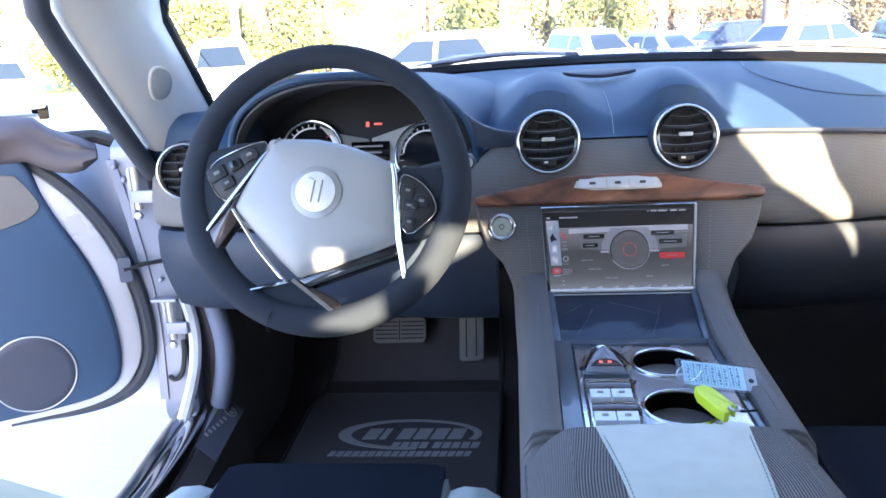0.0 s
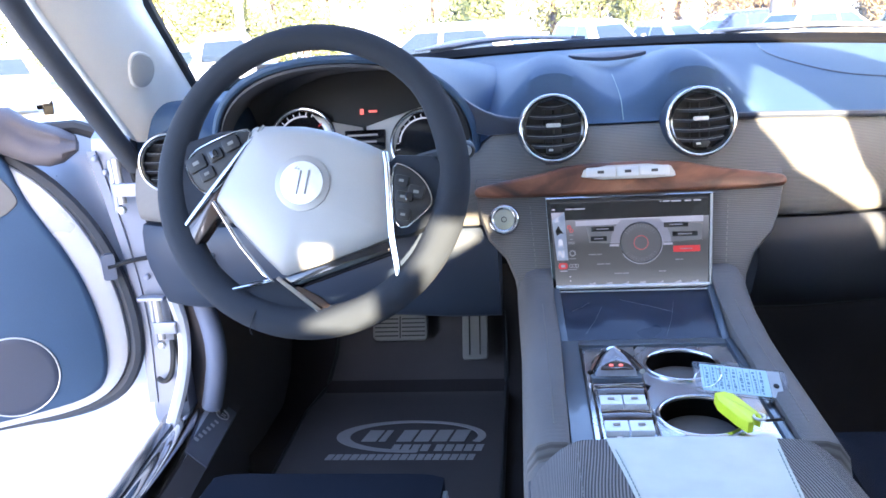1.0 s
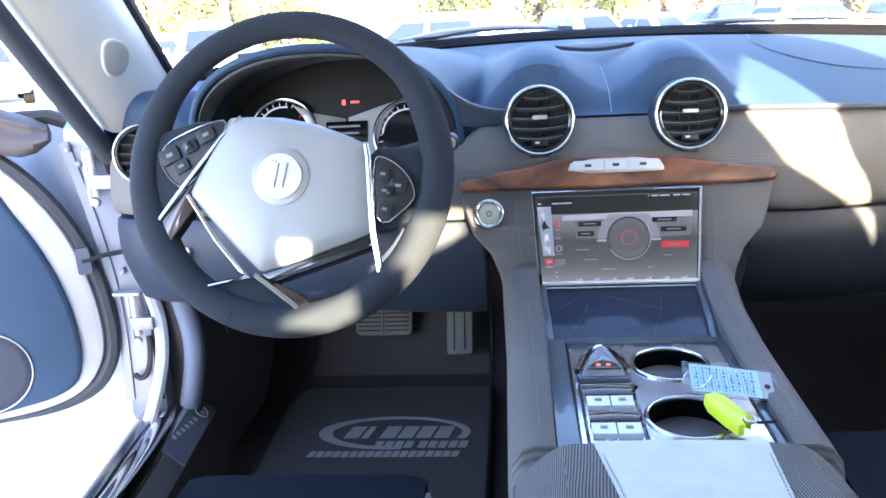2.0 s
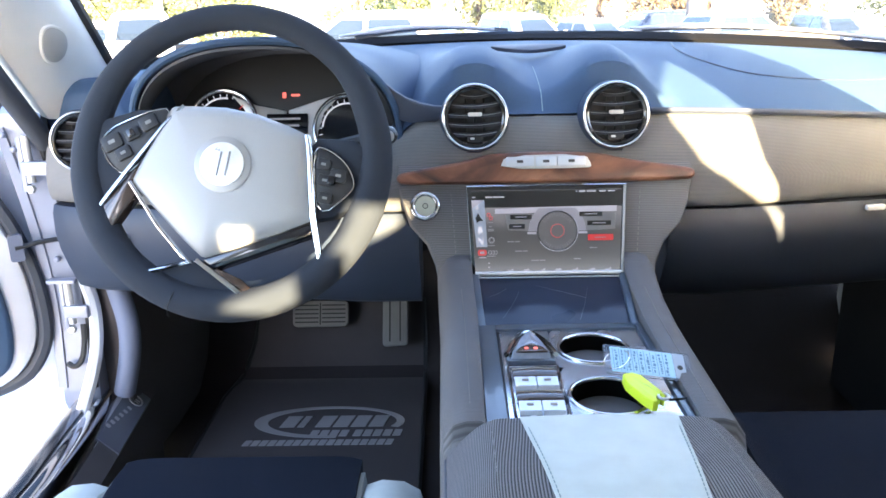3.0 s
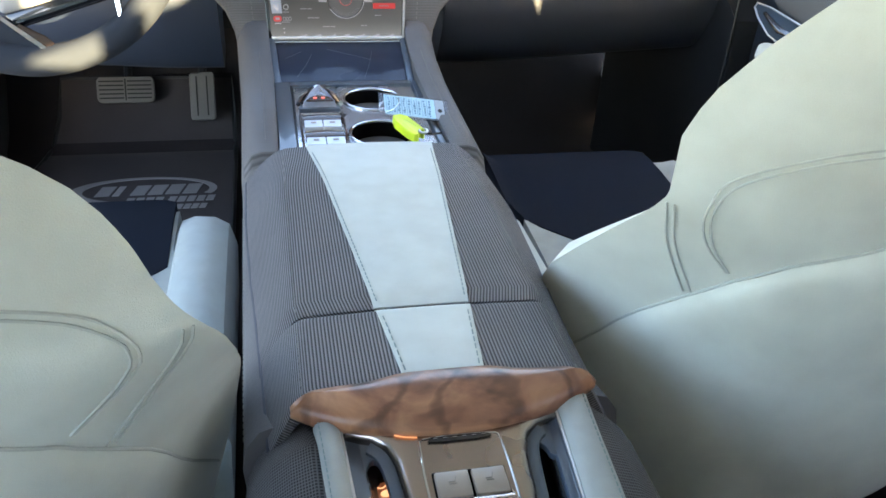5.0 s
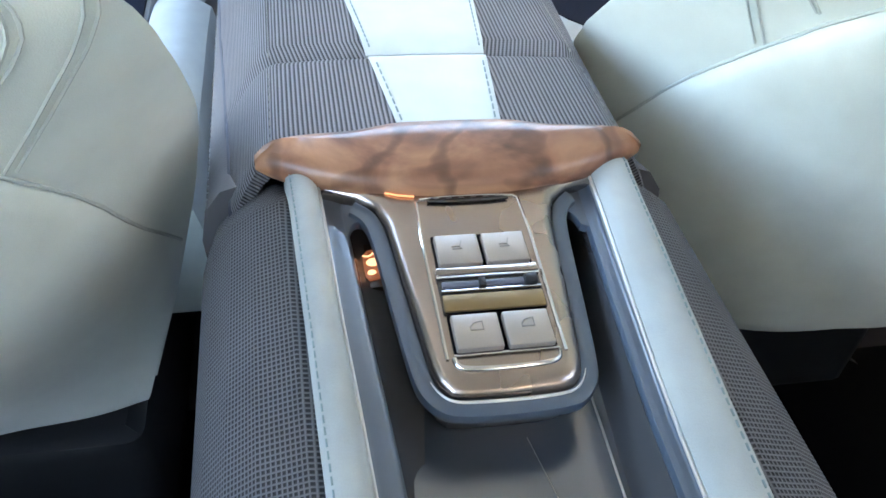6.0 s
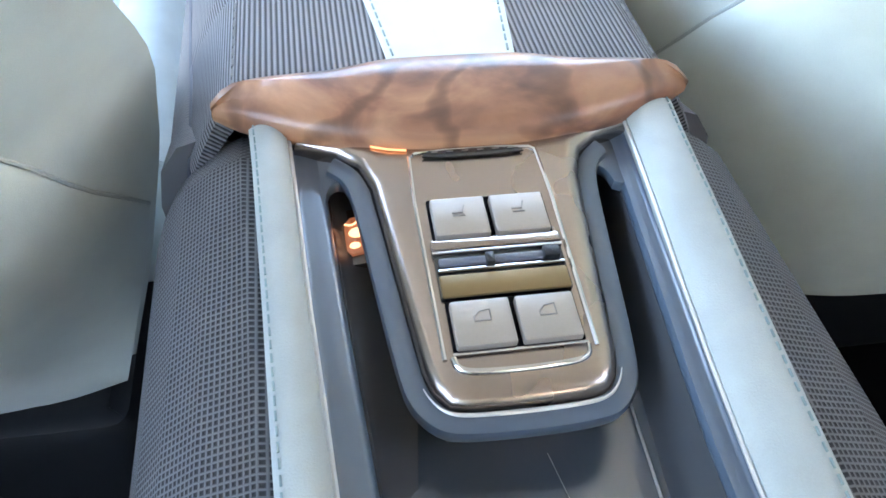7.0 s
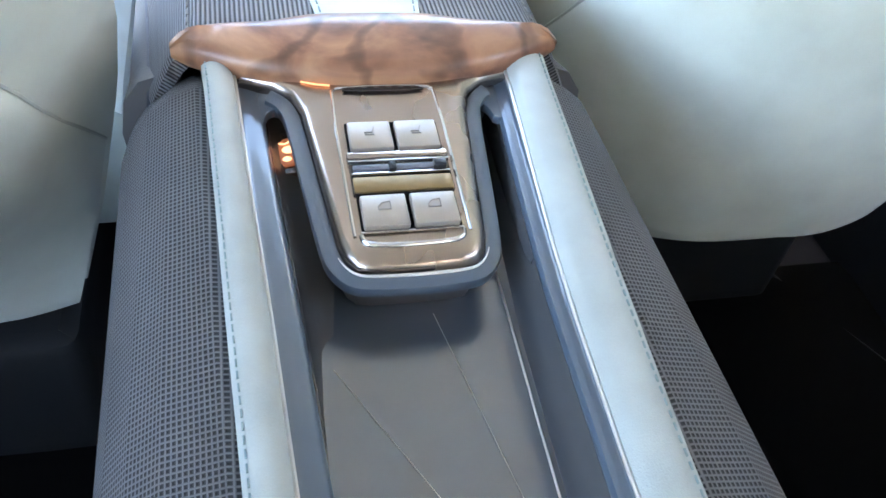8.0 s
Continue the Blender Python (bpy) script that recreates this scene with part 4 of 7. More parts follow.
for dx in (-0.006, 0.004):
    part("emblem_bar", tube([(dx - 0.002, -0.014, 0.0335), (dx + 0.004, 0.014, 0.0335)], 0.0013, 5, m=W), HUBRING, badge)
# column shroud behind the wheel
bm = loft([[(-0.40 + w * math.cos(b), y, 0.855 + (y - 1.02) * -0.25 + h * math.sin(b)) for b in [2 * math.pi * j / 24 for j in range(24)]] for y, w, h in ((1.04, 0.055, 0.05), (1.08, 0.075, 0.06), (1.16, 0.085, 0.065), (1.30, 0.095, 0.07))])
column = tagged(part("steering_column", bm, BLACK), "black shroud of the steering column", "column")
for x0, x1, z0 in ((-0.33, -0.212, 0.905), (-0.47, -0.585, 0.905)):
    stalk = part("stalk", tube([(x0, 1.10, 0.87), ((x0 + x1) / 2, 1.075, 0.893), (x1, 1.06, z0)], [0.008, 0.007, 0.010], 8), BLACK, column)
    part("knob", lathe([(0.0085, -0.008), (0.011, -0.004), (0.011, 0.004), (0.0085, 0.008)], pose(x1, 1.058, z0, 90, 0, 0), 16), BLACK, stalk, "black end of the stalk")
    part("cap", lathe([(0.0075, 0.0082), (0.0070, 0.0095), (0.002, 0.010)], pose(x1, 1.058, z0, 90, 0, 0), 16), SATIN, stalk, "silver cap")
# spokes: dark pods with switches, chrome lines
def pod(poly, name="switch_pod"):
    p = chaikin(poly, 2)
    o = part(name, prism(p, 0.03, W @ pose(0, 0, -0.014), 0.003), BLACK, wheel, "black switch pod")
    part("pod_rim", tube([(x, y, 0.0165) for x, y in p], 0.0011, 5, True, m=W), CHROME, o)
    return o


podl = pod([(-0.155, 0.040), (-0.094, 0.068), (-0.060, 0.072), (-0.112, -0.010), (-0.138, 0.000)])
podr = pod([(0.101, 0.022), (0.120, 0.018), (0.141, 0.000), (0.150, -0.022), (0.146, -0.034), (0.104, -0.066)])
for p, c, sz in ((podl, (-0.136, 0.031), 0.02), (podl, (-0.122, 0.018), 0.016), (podl, (-0.093, 0.054), 0.018), (podl, (-0.112, 0.041), 0.015),
                 (podr, (0.114, 0.000), 0.014), (podr, (0.131, -0.014), 0.016), (podr, (0.115, -0.019), 0.014), (podr, (0.115, -0.040), 0.014)):
    part("button", prism(rrect(sz * 1.2, sz * 0.95, 0.003), 0.004, W @ pose(c[0], c[1], 0.0155, 0, 0, 26 if c[0] < 0 else -12), 0.001), BLACK, p)
    part("mark", prism(rrect(sz * 0.4, sz * 0.22, 0.0005), 0.0004, W @ pose(c[0], c[1], 0.0196, 0, 0, 26 if c[0] < 0 else -12)), PALESTITCH, p)
for c in ((-0.113, 0.041, 26), (0.123, -0.020, -12)):
    part("scroll_wheel", prism(rrect(0.009, 0.010, 0.002), 0.006, W @ pose(c[0], c[1], 0.0165, 0, 0, c[2]), 0.001), GLOSSBLACK, podl if c[0] < 0 else podr, "gloss black scroll wheel")
# suede arms that carry the pods out to the rim
part("arm", prism(chaikin([(-0.175, 0.055), (-0.09, 0.078), (-0.05, 0.06), (-0.09, -0.02), (-0.165, -0.055), (-0.178, 0.0)], 1), 0.022, W @ pose(0, 0, -0.012), 0.006), ALCANTARA, wheel)
part("arm", prism(chaikin([(0.085, 0.035), (0.17, 0.03), (0.178, -0.04), (0.105, -0.07), (0.09, -0.05)], 1), 0.022, W @ pose(0, 0, -0.012), 0.006), ALCANTARA, wheel)
part("lower_arm", prism(chaikin([(-0.108, -0.120), (-0.05, -0.108), (-0.025, -0.112), (0.03, -0.155), (0.02, -0.172), (-0.06, -0.165), (-0.12, -0.135)], 1), 0.02, W @ pose(0, 0, -0.014), 0.005), ALCANTARA, wheel)
def line(name, pts, r, material, flat=0.7, label=""):
    return part(name, tube([(x, y, z) for x, y, z in pts], r, 8, flat=flat, m=W), material, wheel, label)


line("spoke_trim", [(-0.052, 0.074, 0.016), (-0.075, 0.05, 0.018), (-0.118, -0.004, 0.018), (-0.152, -0.045, 0.014), (-0.156, -0.056, 0.012), (-0.150, -0.064, 0.012), (-0.136, -0.062, 0.012)], [0.0022, 0.0026, 0.0028, 0.0030, 0.0030, 0.0026, 0.002], CHROME, 0.8, "chrome spoke edge")
line("spoke_trim", [(-0.115, -0.016, 0.016), (-0.081, -0.069, 0.016), (-0.052, -0.104, 0.016), (-0.043, -0.112, 0.015), (-0.062, -0.1165, 0.014), (-0.120, -0.127, 0.010)], [0.0022, 0.0026, 0.0028, 0.0040, 0.0032, 0.0030], CHROME, 0.8, "chrome spoke edge")
line("spoke_trim", [(0.0945, 0.035, 0.016), (0.097, 0.02, 0.017), (0.101, -0.062, 0.016), (0.109, -0.117, 0.010)], [0.0040, 0.0042, 0.0046, 0.0042], CHROME, 0.8, "chrome spoke edge")
line("spoke_trim", [(-0.036, -0.110, 0.016), (-0.002, -0.137, 0.013), (0.034, -0.166, 0.009)], [0.0034, 0.0040, 0.0030], CHROME, 0.8, "chrome spoke edge")
line("spoke_trim", [(0.109, -0.117, 0.010), (0.097, -0.132, 0.007), (0.06, -0.152, 0.003)], [0.0040, 0.0030, 0.0015], CHROME, 0.8, "chrome spoke edge")
part("spoke_fin", prism([(-0.060, 0.062), (-0.118, -0.004), (-0.153, -0.047), (-0.157, -0.062), (-0.150, -0.076), (-0.140, -0.074), (-0.108, -0.030), (-0.106, -0.006), (-0.070, 0.052)], 0.020, W @ pose(0, 0, -0.006), 0.003), BROWNGLOSS, wheel, "dark gloss spoke side")
line("spoke_trim", [(-0.014, -0.122, 0.012), (0.012, -0.138, 0.008), (0.042, -0.162, 0.004)], [0.004, 0.0065, 0.003], BROWNGLOSS, 0.8, "dark gloss spoke edge")
part("gloss_strip", prism([(-0.030, -0.109), (0.1, -0.069), (0.1, -0.083), (-0.016, -0.121)], 0.03, W @ pose(0, 0, -0.014), 0.004), GLOSSBLACK, wheel)

# ---- centre stack and console ----
SC = frame_of((0, 1.1625, 0.745), (1, 0, 0), (0, 0.309, 0.951))
stack = thing("centre_stack", (0, 1.16, 0.66), "grey cloth centre stack framing a touch screen", "centre stack")
half = [(0.214, 0.104), (0.214, 0.075), (0.208, 0.045), (0.196, 0.012), (0.172, -0.015), (0.160, -0.045), (0.154, -0.08), (0.152, -0.115)]
outline = half + [(-x, y) for x, y in reversed(half)]
part("panel", prism(list(reversed(outline)), 0.06, SC @ pose(0, 0, -0.066), 0.012), STACKCLOTH, stack, "grey ribbed cloth panel")
for s in (-1, 1):
    pts = [SC @ Vector((s * x, y, -0.0055)) for x, y in ((0.136, 0.06), (0.132, 0.0), (0.128, -0.06), (0.126, -0.10))]
    stitches("stack_stitching", pts, PALESTITCH, stack, 0.007)
# walnut trim
WT = chaikin([(-0.214, 0.077), (-0.213, 0.085), (-0.204, 0.0895), (-0.11, 0.105), (-0.076, 0.116), (0.068, 0.116), (0.113, 0.104), (0.203, 0.091), (0.2125, 0.087), (0.213, 0.0775), (0.204, 0.0725), (0.10, 0.0715), (-0.10, 0.0715), (-0.206, 0.0718)], 2)
trim = tagged(part("wood_trim", loft([[(x, y, z) for x, y in inset(list(reversed(WT)), d)] for z, d in ((-0.03, 0), (0.0, 0), (0.0028, 0.0006), (0.0046, 0.0018), (0.0056, 0.0034), (0.006, 0.0048))], m=SC), WOOD), "red-brown walnut trim strip above the touch screen", "trim")
sw = part("switch_plate", prism(chaikin([(-0.066, 0.091), (-0.058, 0.110), (0.056, 0.111), (0.066, 0.094), (0.06, 0.091)], 1), 0.0045, SC @ pose(0, 0, 0.0042), 0.001), SATIN, trim, "silver plate with three switches")
for cx, w in ((-0.037, 0.040), (0.0, 0.029), (0.036, 0.040)):
    part("switch", prism(rrect(w, 0.0135, 0.002, cx, 0.101), 0.003, SC @ pose(0, 0, 0.0082), 0.0008), PALEKEY, sw)
    part("mark", prism(rrect(0.009, 0.004, 0.0008, cx, 0.101), 0.0004, SC @ pose(0, 0, 0.0113)), ICON, sw)

# touch screen with its menu, drawn as plain bars
screen = thing("touch_screen", SC @ Vector((0, 0, 0)), "touch screen showing a grey audio menu with a round dial", "screen")
FR = [(-0.114, 0.0675), (0.1135, 0.0675), (0.1065, -0.067), (-0.1065, -0.067)]
part("bezel", prism(list(reversed(FR)), 0.012, SC @ pose(0, 0, -0.008), 0.001), GLOSSBLACK, screen, "gloss black bezel")
part("bezel_edge", tube([(x, y, 0.0045) for x, y in FR], 0.0011, 6, True, m=SC), CHROME, screen, "thin chrome edge")
part("bezel_side", tube([(0.1120, 0.066, 0.0055), (0.1052, -0.0655, 0.0055)], 0.0019, 6, m=SC), SATIN, screen, "bright side strip")
def scr(poly, material, z, name="menu_bar", under=None):
    return part(name, prism(poly, 0.0004, SC @ pose(0, 0, z)), material, under or screen)


pic = scr([(-0.108, 0.061), (-0.1025, -0.0605), (0.1025, -0.0605), (0.1085, 0.061)], SCREEN, 0.0042, "display")
scr([(-0.108, 0.0605), (-0.1065, 0.0365), (0.1075, 0.0365), (0.1083, 0.0605)], SCREENDARK, 0.0047, under=pic)
# left column of pictures, then the column of small signs
scr([(-0.1070, 0.0475), (-0.1005, -0.0195), (-0.0850, -0.0195), (-0.0885, 0.0475)], SCREENBLUE, 0.0050, under=pic)
scr([(-0.1070, 0.0475), (-0.1058, 0.036), (-0.0935, 0.044), (-0.0890, 0.0475)], SCREENPALE, 0.0053, "menu_sheen", pic)
for cx, cy, poly, m in ((-0.0985, 0.036, [(-0.004, -0.002), (0.0, 0.005), (0.002, -0.002)], SCREENWHITE),
                        (-0.0965, 0.022, [(-0.003, -0.007), (-0.005, 0.0), (-0.001, 0.007), (0.002, 0.001), (0.006, -0.004), (0.001, -0.004)], SCREENDARK),
                        (-0.0955, 0.004, [(-0.003, -0.006), (-0.0025, 0.006), (0.003, 0.006), (0.0035, 0.0), (0.005, -0.006), (0.0015, -0.002)], SCREENWHITE),
                        (-0.0945, -0.011, [(-0.004, -0.006), (-0.004, 0.005), (-0.0015, 0.005), (0.0025, -0.001), (0.003, 0.006), (0.0045, 0.006), (0.004, -0.006), (0.001, -0.005), (-0.002, 0.001)], SCREENWHITE)):
    scr([(cx + x, cy + y) for x, y in poly][::-1], m, 0.0054, "menu_icon", pic)
scr(rrect(0.0125, 0.0085, 0.003, -0.0925, -0.0275), SCREENRED, 0.0050, "menu_icon", pic)
scr(rrect(0.006, 0.0035, 0.001, -0.0925, -0.0275), SCREENPALE, 0.0054, "menu_icon", pic)
scr(rrect(0.010, 0.0014, 0.0004, -0.0920, -0.0345), SCREENPALE, 0.0052, "menu_text", pic)
for x, y in ((-0.0825, 0.0265), (-0.0795, 0.0215)):
    part("menu_icon", ring(0.0022, 0.0006, SC @ pose(x, y, 0.0050), 16), SCREENRED, pic)
for y, w in ((0.0155, 0.006), (0.0095, 0.004), (0.0055, 0.009), (0.0035, 0.009), (-0.0325, 0.012), (-0.0175, 0.011)):
    scr(rrect(w, 0.0012, 0.0003, -0.0800, y), SCREENGREY, 0.0050, "menu_text", pic)
part("menu_icon", ring(0.0036, 0.0009, SC @ pose(-0.0790, -0.0100, 0.0050), 20), SCREENGREY, pic)
for dx in (-0.004, 0.0, 0.004):
    part("menu_icon", ring(0.0024, 0.0005, SC @ pose(-0.0775 + dx, -0.0275, 0.0050), 16), SCREENGREY, pic)
for y in (-0.0425, -0.0485, -0.0545):
    scr(rrect(0.0022, 0.0016, 0.0005, -0.0830, y), SCREENPALE, 0.0050, "menu_icon", pic)
# pale band across, shaded fields beside the dial, and the collar round it
DX, DY = 0.0148, 0.0020
scr([(-0.0735, 0.0275), (0.0, 0.0285), (0.0, 0.0365), (-0.0735, 0.0345)][::-1][::-1], SCREENPALE, 0.0050, under=pic)
scr([(0.0, 0.0285), (0.0995, 0.0290), (0.0998, 0.0370), (0.0, 0.0365)], SCREENPALE, 0.0050, under=pic)
for s in (-1, 1):
    scr([(DX + s * 0.038, 0.002), (DX + s * (0.070 if s < 0 else 0.082), 0.004), (DX + s * (0.074 if s < 0 else 0.084), 0.0268), (DX + s * 0.030, 0.0268)][::-s], SCREENSIDE, 0.0049, under=pic)
    scr([(DX + s * 0.030, -0.0022), (DX + s * 0.0425, -0.0020), (DX + s * 0.0425, 0.0008), (DX + s * 0.030, 0.0010)][::s], SCREENPALE, 0.0054, "menu_tab", pic)
collar = [(DX + 0.041 * math.cos(a), DY + 0.041 * math.sin(a)) for a in [math.pi * k / 24 for k in range(25)] if DY + 0.041 * math.sin(a) < 0.0345]
left = [(x, y) for x, y in collar if x < DX]
right = [(x, y) for x, y in collar if x > DX]
scr(right + [(DX + 0.026, 0.0345), (DX - 0.026, 0.0345)] + left, SCREENCOLLAR, 0.0052, "menu_collar", pic)
for x0, x1, y in ((-0.0520, -0.0215, 0.0225), (-0.0535, -0.0315, 0.0092), (0.0465, 0.0790, 0.0255), (0.0575, 0.0910, 0.0125)):
    scr(rrect(x1 - x0, 0.0066, 0.0006, (x0 + x1) / 2, y), SCREENDARK, 0.0056, under=pic)
    scr(rrect((x1 - x0) * 0.55, 0.0015, 0.0004, (x0 + x1) / 2, y), SCREENCOLLAR, 0.0060, "menu_text", pic)
scr(rrect(0.036, 0.0085, 0.001, 0.0760, -0.0080), SCREENRED, 0.0054, under=pic)
scr(rrect(0.016, 0.0012, 0.0004, 0.0755, -0.0080), SCREENGREY, 0.0060, "menu_text", pic)
for x, y, w in ((-0.047, -0.0125, 0.019), (-0.036, -0.026, 0.019), (-0.012, -0.0395, 0.021), (0.043, -0.038, 0.010), (0.066, -0.0225, 0.011)):
    for k, f in ((-1, 0.52), (1, 0.36)):
        scr(rrect(w * f, 0.0014, 0.0004, x + k * w * 0.25, y), SCREENCOLLAR, 0.0050, "menu_text", pic)
for x, y, w in ((-0.1035, 0.0515, 0.005), (-0.0820, 0.0515, 0.010), (-0.0680, 0.0515, 0.016), (0.0430, 0.0580, 0.002), (0.0510, 0.0580, 0.009), (0.0640, 0.0580, 0.013), (0.0800, 0.0580, 0.009), (0.0925, 0.0580, 0.010)):
    scr(rrect(w, 0.0019, 0.0005, x, y), SCREENPALE, 0.0052, "menu_text", pic)
for k, x in enumerate((-0.053, -0.030, -0.0075, 0.0153, 0.039, 0.063, 0.0857)):
    scr(chaikin([(x - 0.0042, -0.0515 - 0.001 * (k % 3)), (x - 0.0030, -0.0565), (x + 0.0036, -0.0565), (x + 0.0046, -0.0500 - 0.001 * (k % 2)), (x, -0.0535 + 0.0015 * (k % 2))], 1), SCREENPALE, 0.0050, "menu_icon", pic)
part("dial_face", lathe([(0.0277, 0.0), (0.0277, 0.0012), (0.001, 0.0012)], SC @ pose(DX, DY, 0.0054), 40), DIAL, pic)
for k in range(40):
    a = 2 * math.pi * k / 40
    if abs(math.sin(a)) > 0.55:
        part("dial_tick", prism(rrect(0.0055, 0.0005, 0.0002, 0.0235, 0), 0.0003, SC @ pose(DX, DY, 0.0067) @ pose(0, 0, 0, 0, 0, math.degrees(a))), SCREENCOLLAR, pic)
part("dial_rim", ring(0.0280, 0.0009, SC @ pose(DX, DY, 0.0066)), SCREENDARK, pic)
part("dial_rim", tube([(DX + 0.0288 * math.cos(radians(a)), DY + 0.0288 * math.sin(radians(a)), 0.0068) for a in range(-150, 41, 6)], 0.0007, 6, m=SC), SCREENPALE, pic)
part("dial_rim", ring(0.0095, 0.0005, SC @ pose(DX, DY, 0.0068)), SCREENRED, pic)
# start button
button = thing("start_button", SC @ Vector((-0.173, 0.041, 0)), "round silver start button with a chrome ring", "button")
part("ring", ring(0.0178, 0.0040, SC @ pose(-0.173, 0.041, -0.003)), CHROME, button, "chrome ring")
part("cap", lathe([(0.0142, -0.012), (0.0142, 0.0005), (0.012, 0.002), (0.002, 0.0025)], SC @ pose(-0.173, 0.041, -0.003)), BUTTONCAP, button, "pale cap")
part("mark", ring(0.0035, 0.0006, SC @ pose(-0.173, 0.041, 0.0)), ICON, button)


# console body
def wo(y):
    return interp(y, [-0.5, 0.25, 0.4, 0.75, 1.0, 1.18], [0.142, 0.145, 0.147, 0.150, 0.152, 0.158])


def zs(y):
    return interp(y, [-0.5, 0.26, 0.30, 0.34, 0.70, 0.745, 0.75, 0.98, 1.08, 1.12, 1.16], [0.676, 0.686, 0.668, 0.656, 0.656, 0.660, 0.676, 0.682, 0.69, 0.70, 0.715])


def wi(y):
    return interp(y, [-0.5, 0.0, 0.11, 0.17, 0.26, 0.2985, 0.30, 0.74, 1.0, 1.16], [0.073, 0.0765, 0.083, 0.0855, 0.090, 0.092, 0.105, 0.105, 0.104, 0.108])


def zf(y):
    return interp(y, [-0.5, 0.268, 0.272, 1.0, 1.16], [0.585, 0.60, 0.64, 0.645, 0.65])


console = thing("centre_console", (0, 0.4, 0.2), "long grey cloth centre console running between the seats", "console")
Y = [1.20, 1.16, 1.12, 1.08, 1.04, 1.0, 0.95, 0.9, 0.85, 0.8, 0.75, 0.745, 0.70, 0.65, 0.55, 0.45, 0.38, 0.34, 0.30]
def body_ring(y):
    w, a, f, i = wo(y), zs(y), zf(y), wi(y)
    side = [(w - 0.012, 0.2), (w - 0.004, a - 0.10), (w, a - 0.04), (w - 0.004, a - 0.018), (w - 0.014, a - 0.004), (w - 0.026, a), (i + 0.004, a), (i, a - 0.003), (i, f)]
    return [(x, y, z) for x, z in side] + [(-x, y, z) for x, z in reversed(side)]


def rear_ring(y):
    """Behind the armrest the shoulder rolls down from the rail to a bulging flank."""
    w, a, f, i = wo(y), zs(y), zf(y), wi(y)
    side = [(w - 0.014, 0.2), (w - 0.004, a - 0.11), (w, a - 0.068), (w - 0.003, a - 0.048), (w - 0.010, a - 0.030), (w - 0.021, a - 0.015), (w - 0.034, a - 0.005), (i + 0.008, a + 0.001), (i + 0.003, a), (i, a - 0.003), (i, f)]
    return [(x, y, z) for x, z in side] + [(-x, y, z) for x, z in reversed(side)]


part("body", loft([body_ring(y) for y in Y]), BODYCLOTH, console, "grey cloth console side")
part("rear_body", loft([rear_ring(y) for y in (0.2985, 0.26, 0.2, 0.15, 0.1, 0.05, 0.0, -0.1, -0.2, -0.35, -0.5)]), NET, console, "open-weave grey cloth side")
for s in (-1, 1):
    stitches("side_stitching", [(s * (wo(y) - 0.031), y, zs(y) + 0.0006) for y in (1.08, 0.98, 0.88, 0.78)], PALESTITCH, console, 0.007)
    stitches("flank_stitching", [(s * (wo(y) + 0.0003), y, zs(y) - 0.04) for y in (0.70, 0.6, 0.5, 0.4, 0.34)], PALESTITCH, console, 0.007)

# lidded bin below the screen
bn = frame_of((0, 1.0745, 0.6715), (1, 0, 0), (0, 0.968, 0.25))
binlid = tagged(part("storage_bin_lid", prism([(-0.100, -0.060), (0.098, -0.060), (0.104, 0.062), (-0.104, 0.062)], 0.01, bn @ pose(0, 0, -0.006), 0.002), LIDBLUE), "glossy dark blue lid of the bin below the screen", "lid")
for p, q in (((-0.07, -0.04), (-0.045, 0.02)), ((-0.02, 0.035), (0.045, 0.005)), ((0.03, -0.045), (0.05, 0.03)), ((-0.085, 0.01), (-0.06, 0.03))):
    part("scratch", tube([(p[0], p[1], 0.0041), ((p[0] + q[0]) / 2 + 0.002, (p[1] + q[1]) / 2, 0.0041), (q[0], q[1], 0.0041)], 0.00011, 4, m=bn), HUBRING, binlid, "hairline scratch")
for s in (-1, 1):
    part("side_frame", prism([(s * 0.1035, -0.062), (s * 0.0935, -0.062), (s * 0.0985, 0.058), (s * 0.1075, 0.062)][::s], 0.010, bn @ pose(0, 0, -0.001), 0.0015), GLOSSBLUE, binlid, "glossy blue side of the bin")
part("lip", tube([(-0.103, 0.062, 0.0075), (0.103, 0.062, 0.0075)], 0.0030, 8, m=bn), BADGESILVER, binlid, "bright silver strip")
part("lip_line", tube([(-0.101, 0.0535, 0.0062), (0.101, 0.0535, 0.0062)], 0.0011, 6, m=bn), SATIN, binlid, "thin silver line")
part("edge", tube([(-0.103, -0.063, 0.002), (0.101, -0.063, 0.002)], 0.004, 8, m=bn), GLOSSBLUE, binlid)

# metal tray with cup holders, selector and window switches
TZ = 0.664
tray = thing("console_tray", (0, 0.88, 0.645), "brushed grey metal tray with two cup holders", "tray")
def holed(outer, holes, z0, z1):
    """A plate with round holes: outline strips round each hole joined to a rectangle, one cell for each hole."""
    bm = bmesh.new()
    for (x0, y0, x1, y1), (cx, cy, r) in holes:
        n = 48
        inn, out = [], []
        for k in range(n):
            a = 2 * math.pi * k / n
            c, s = math.cos(a), math.sin(a)
            inn.append((cx + r * c, cy + r * s))
            t = min(((x1 - cx) / c) if c > 1e-9 else ((x0 - cx) / c) if c < -1e-9 else 9, ((y1 - cy) / s) if s > 1e-9 else ((y0 - cy) / s) if s < -1e-9 else 9)
            out.append((cx + t * c, cy + t * s))
        rows = [[bm.verts.new((x, y, z)) for x, y in p] for p, z in ((inn, z0), (inn, z1), (out, z1), (out, z0))]
        for a, b in zip(rows, rows[1:] + rows[:1]):
            for k in range(n):
                j = (k + 1) % n
                bm.faces.new((a[k], a[j], b[j], b[k]))
    return bm


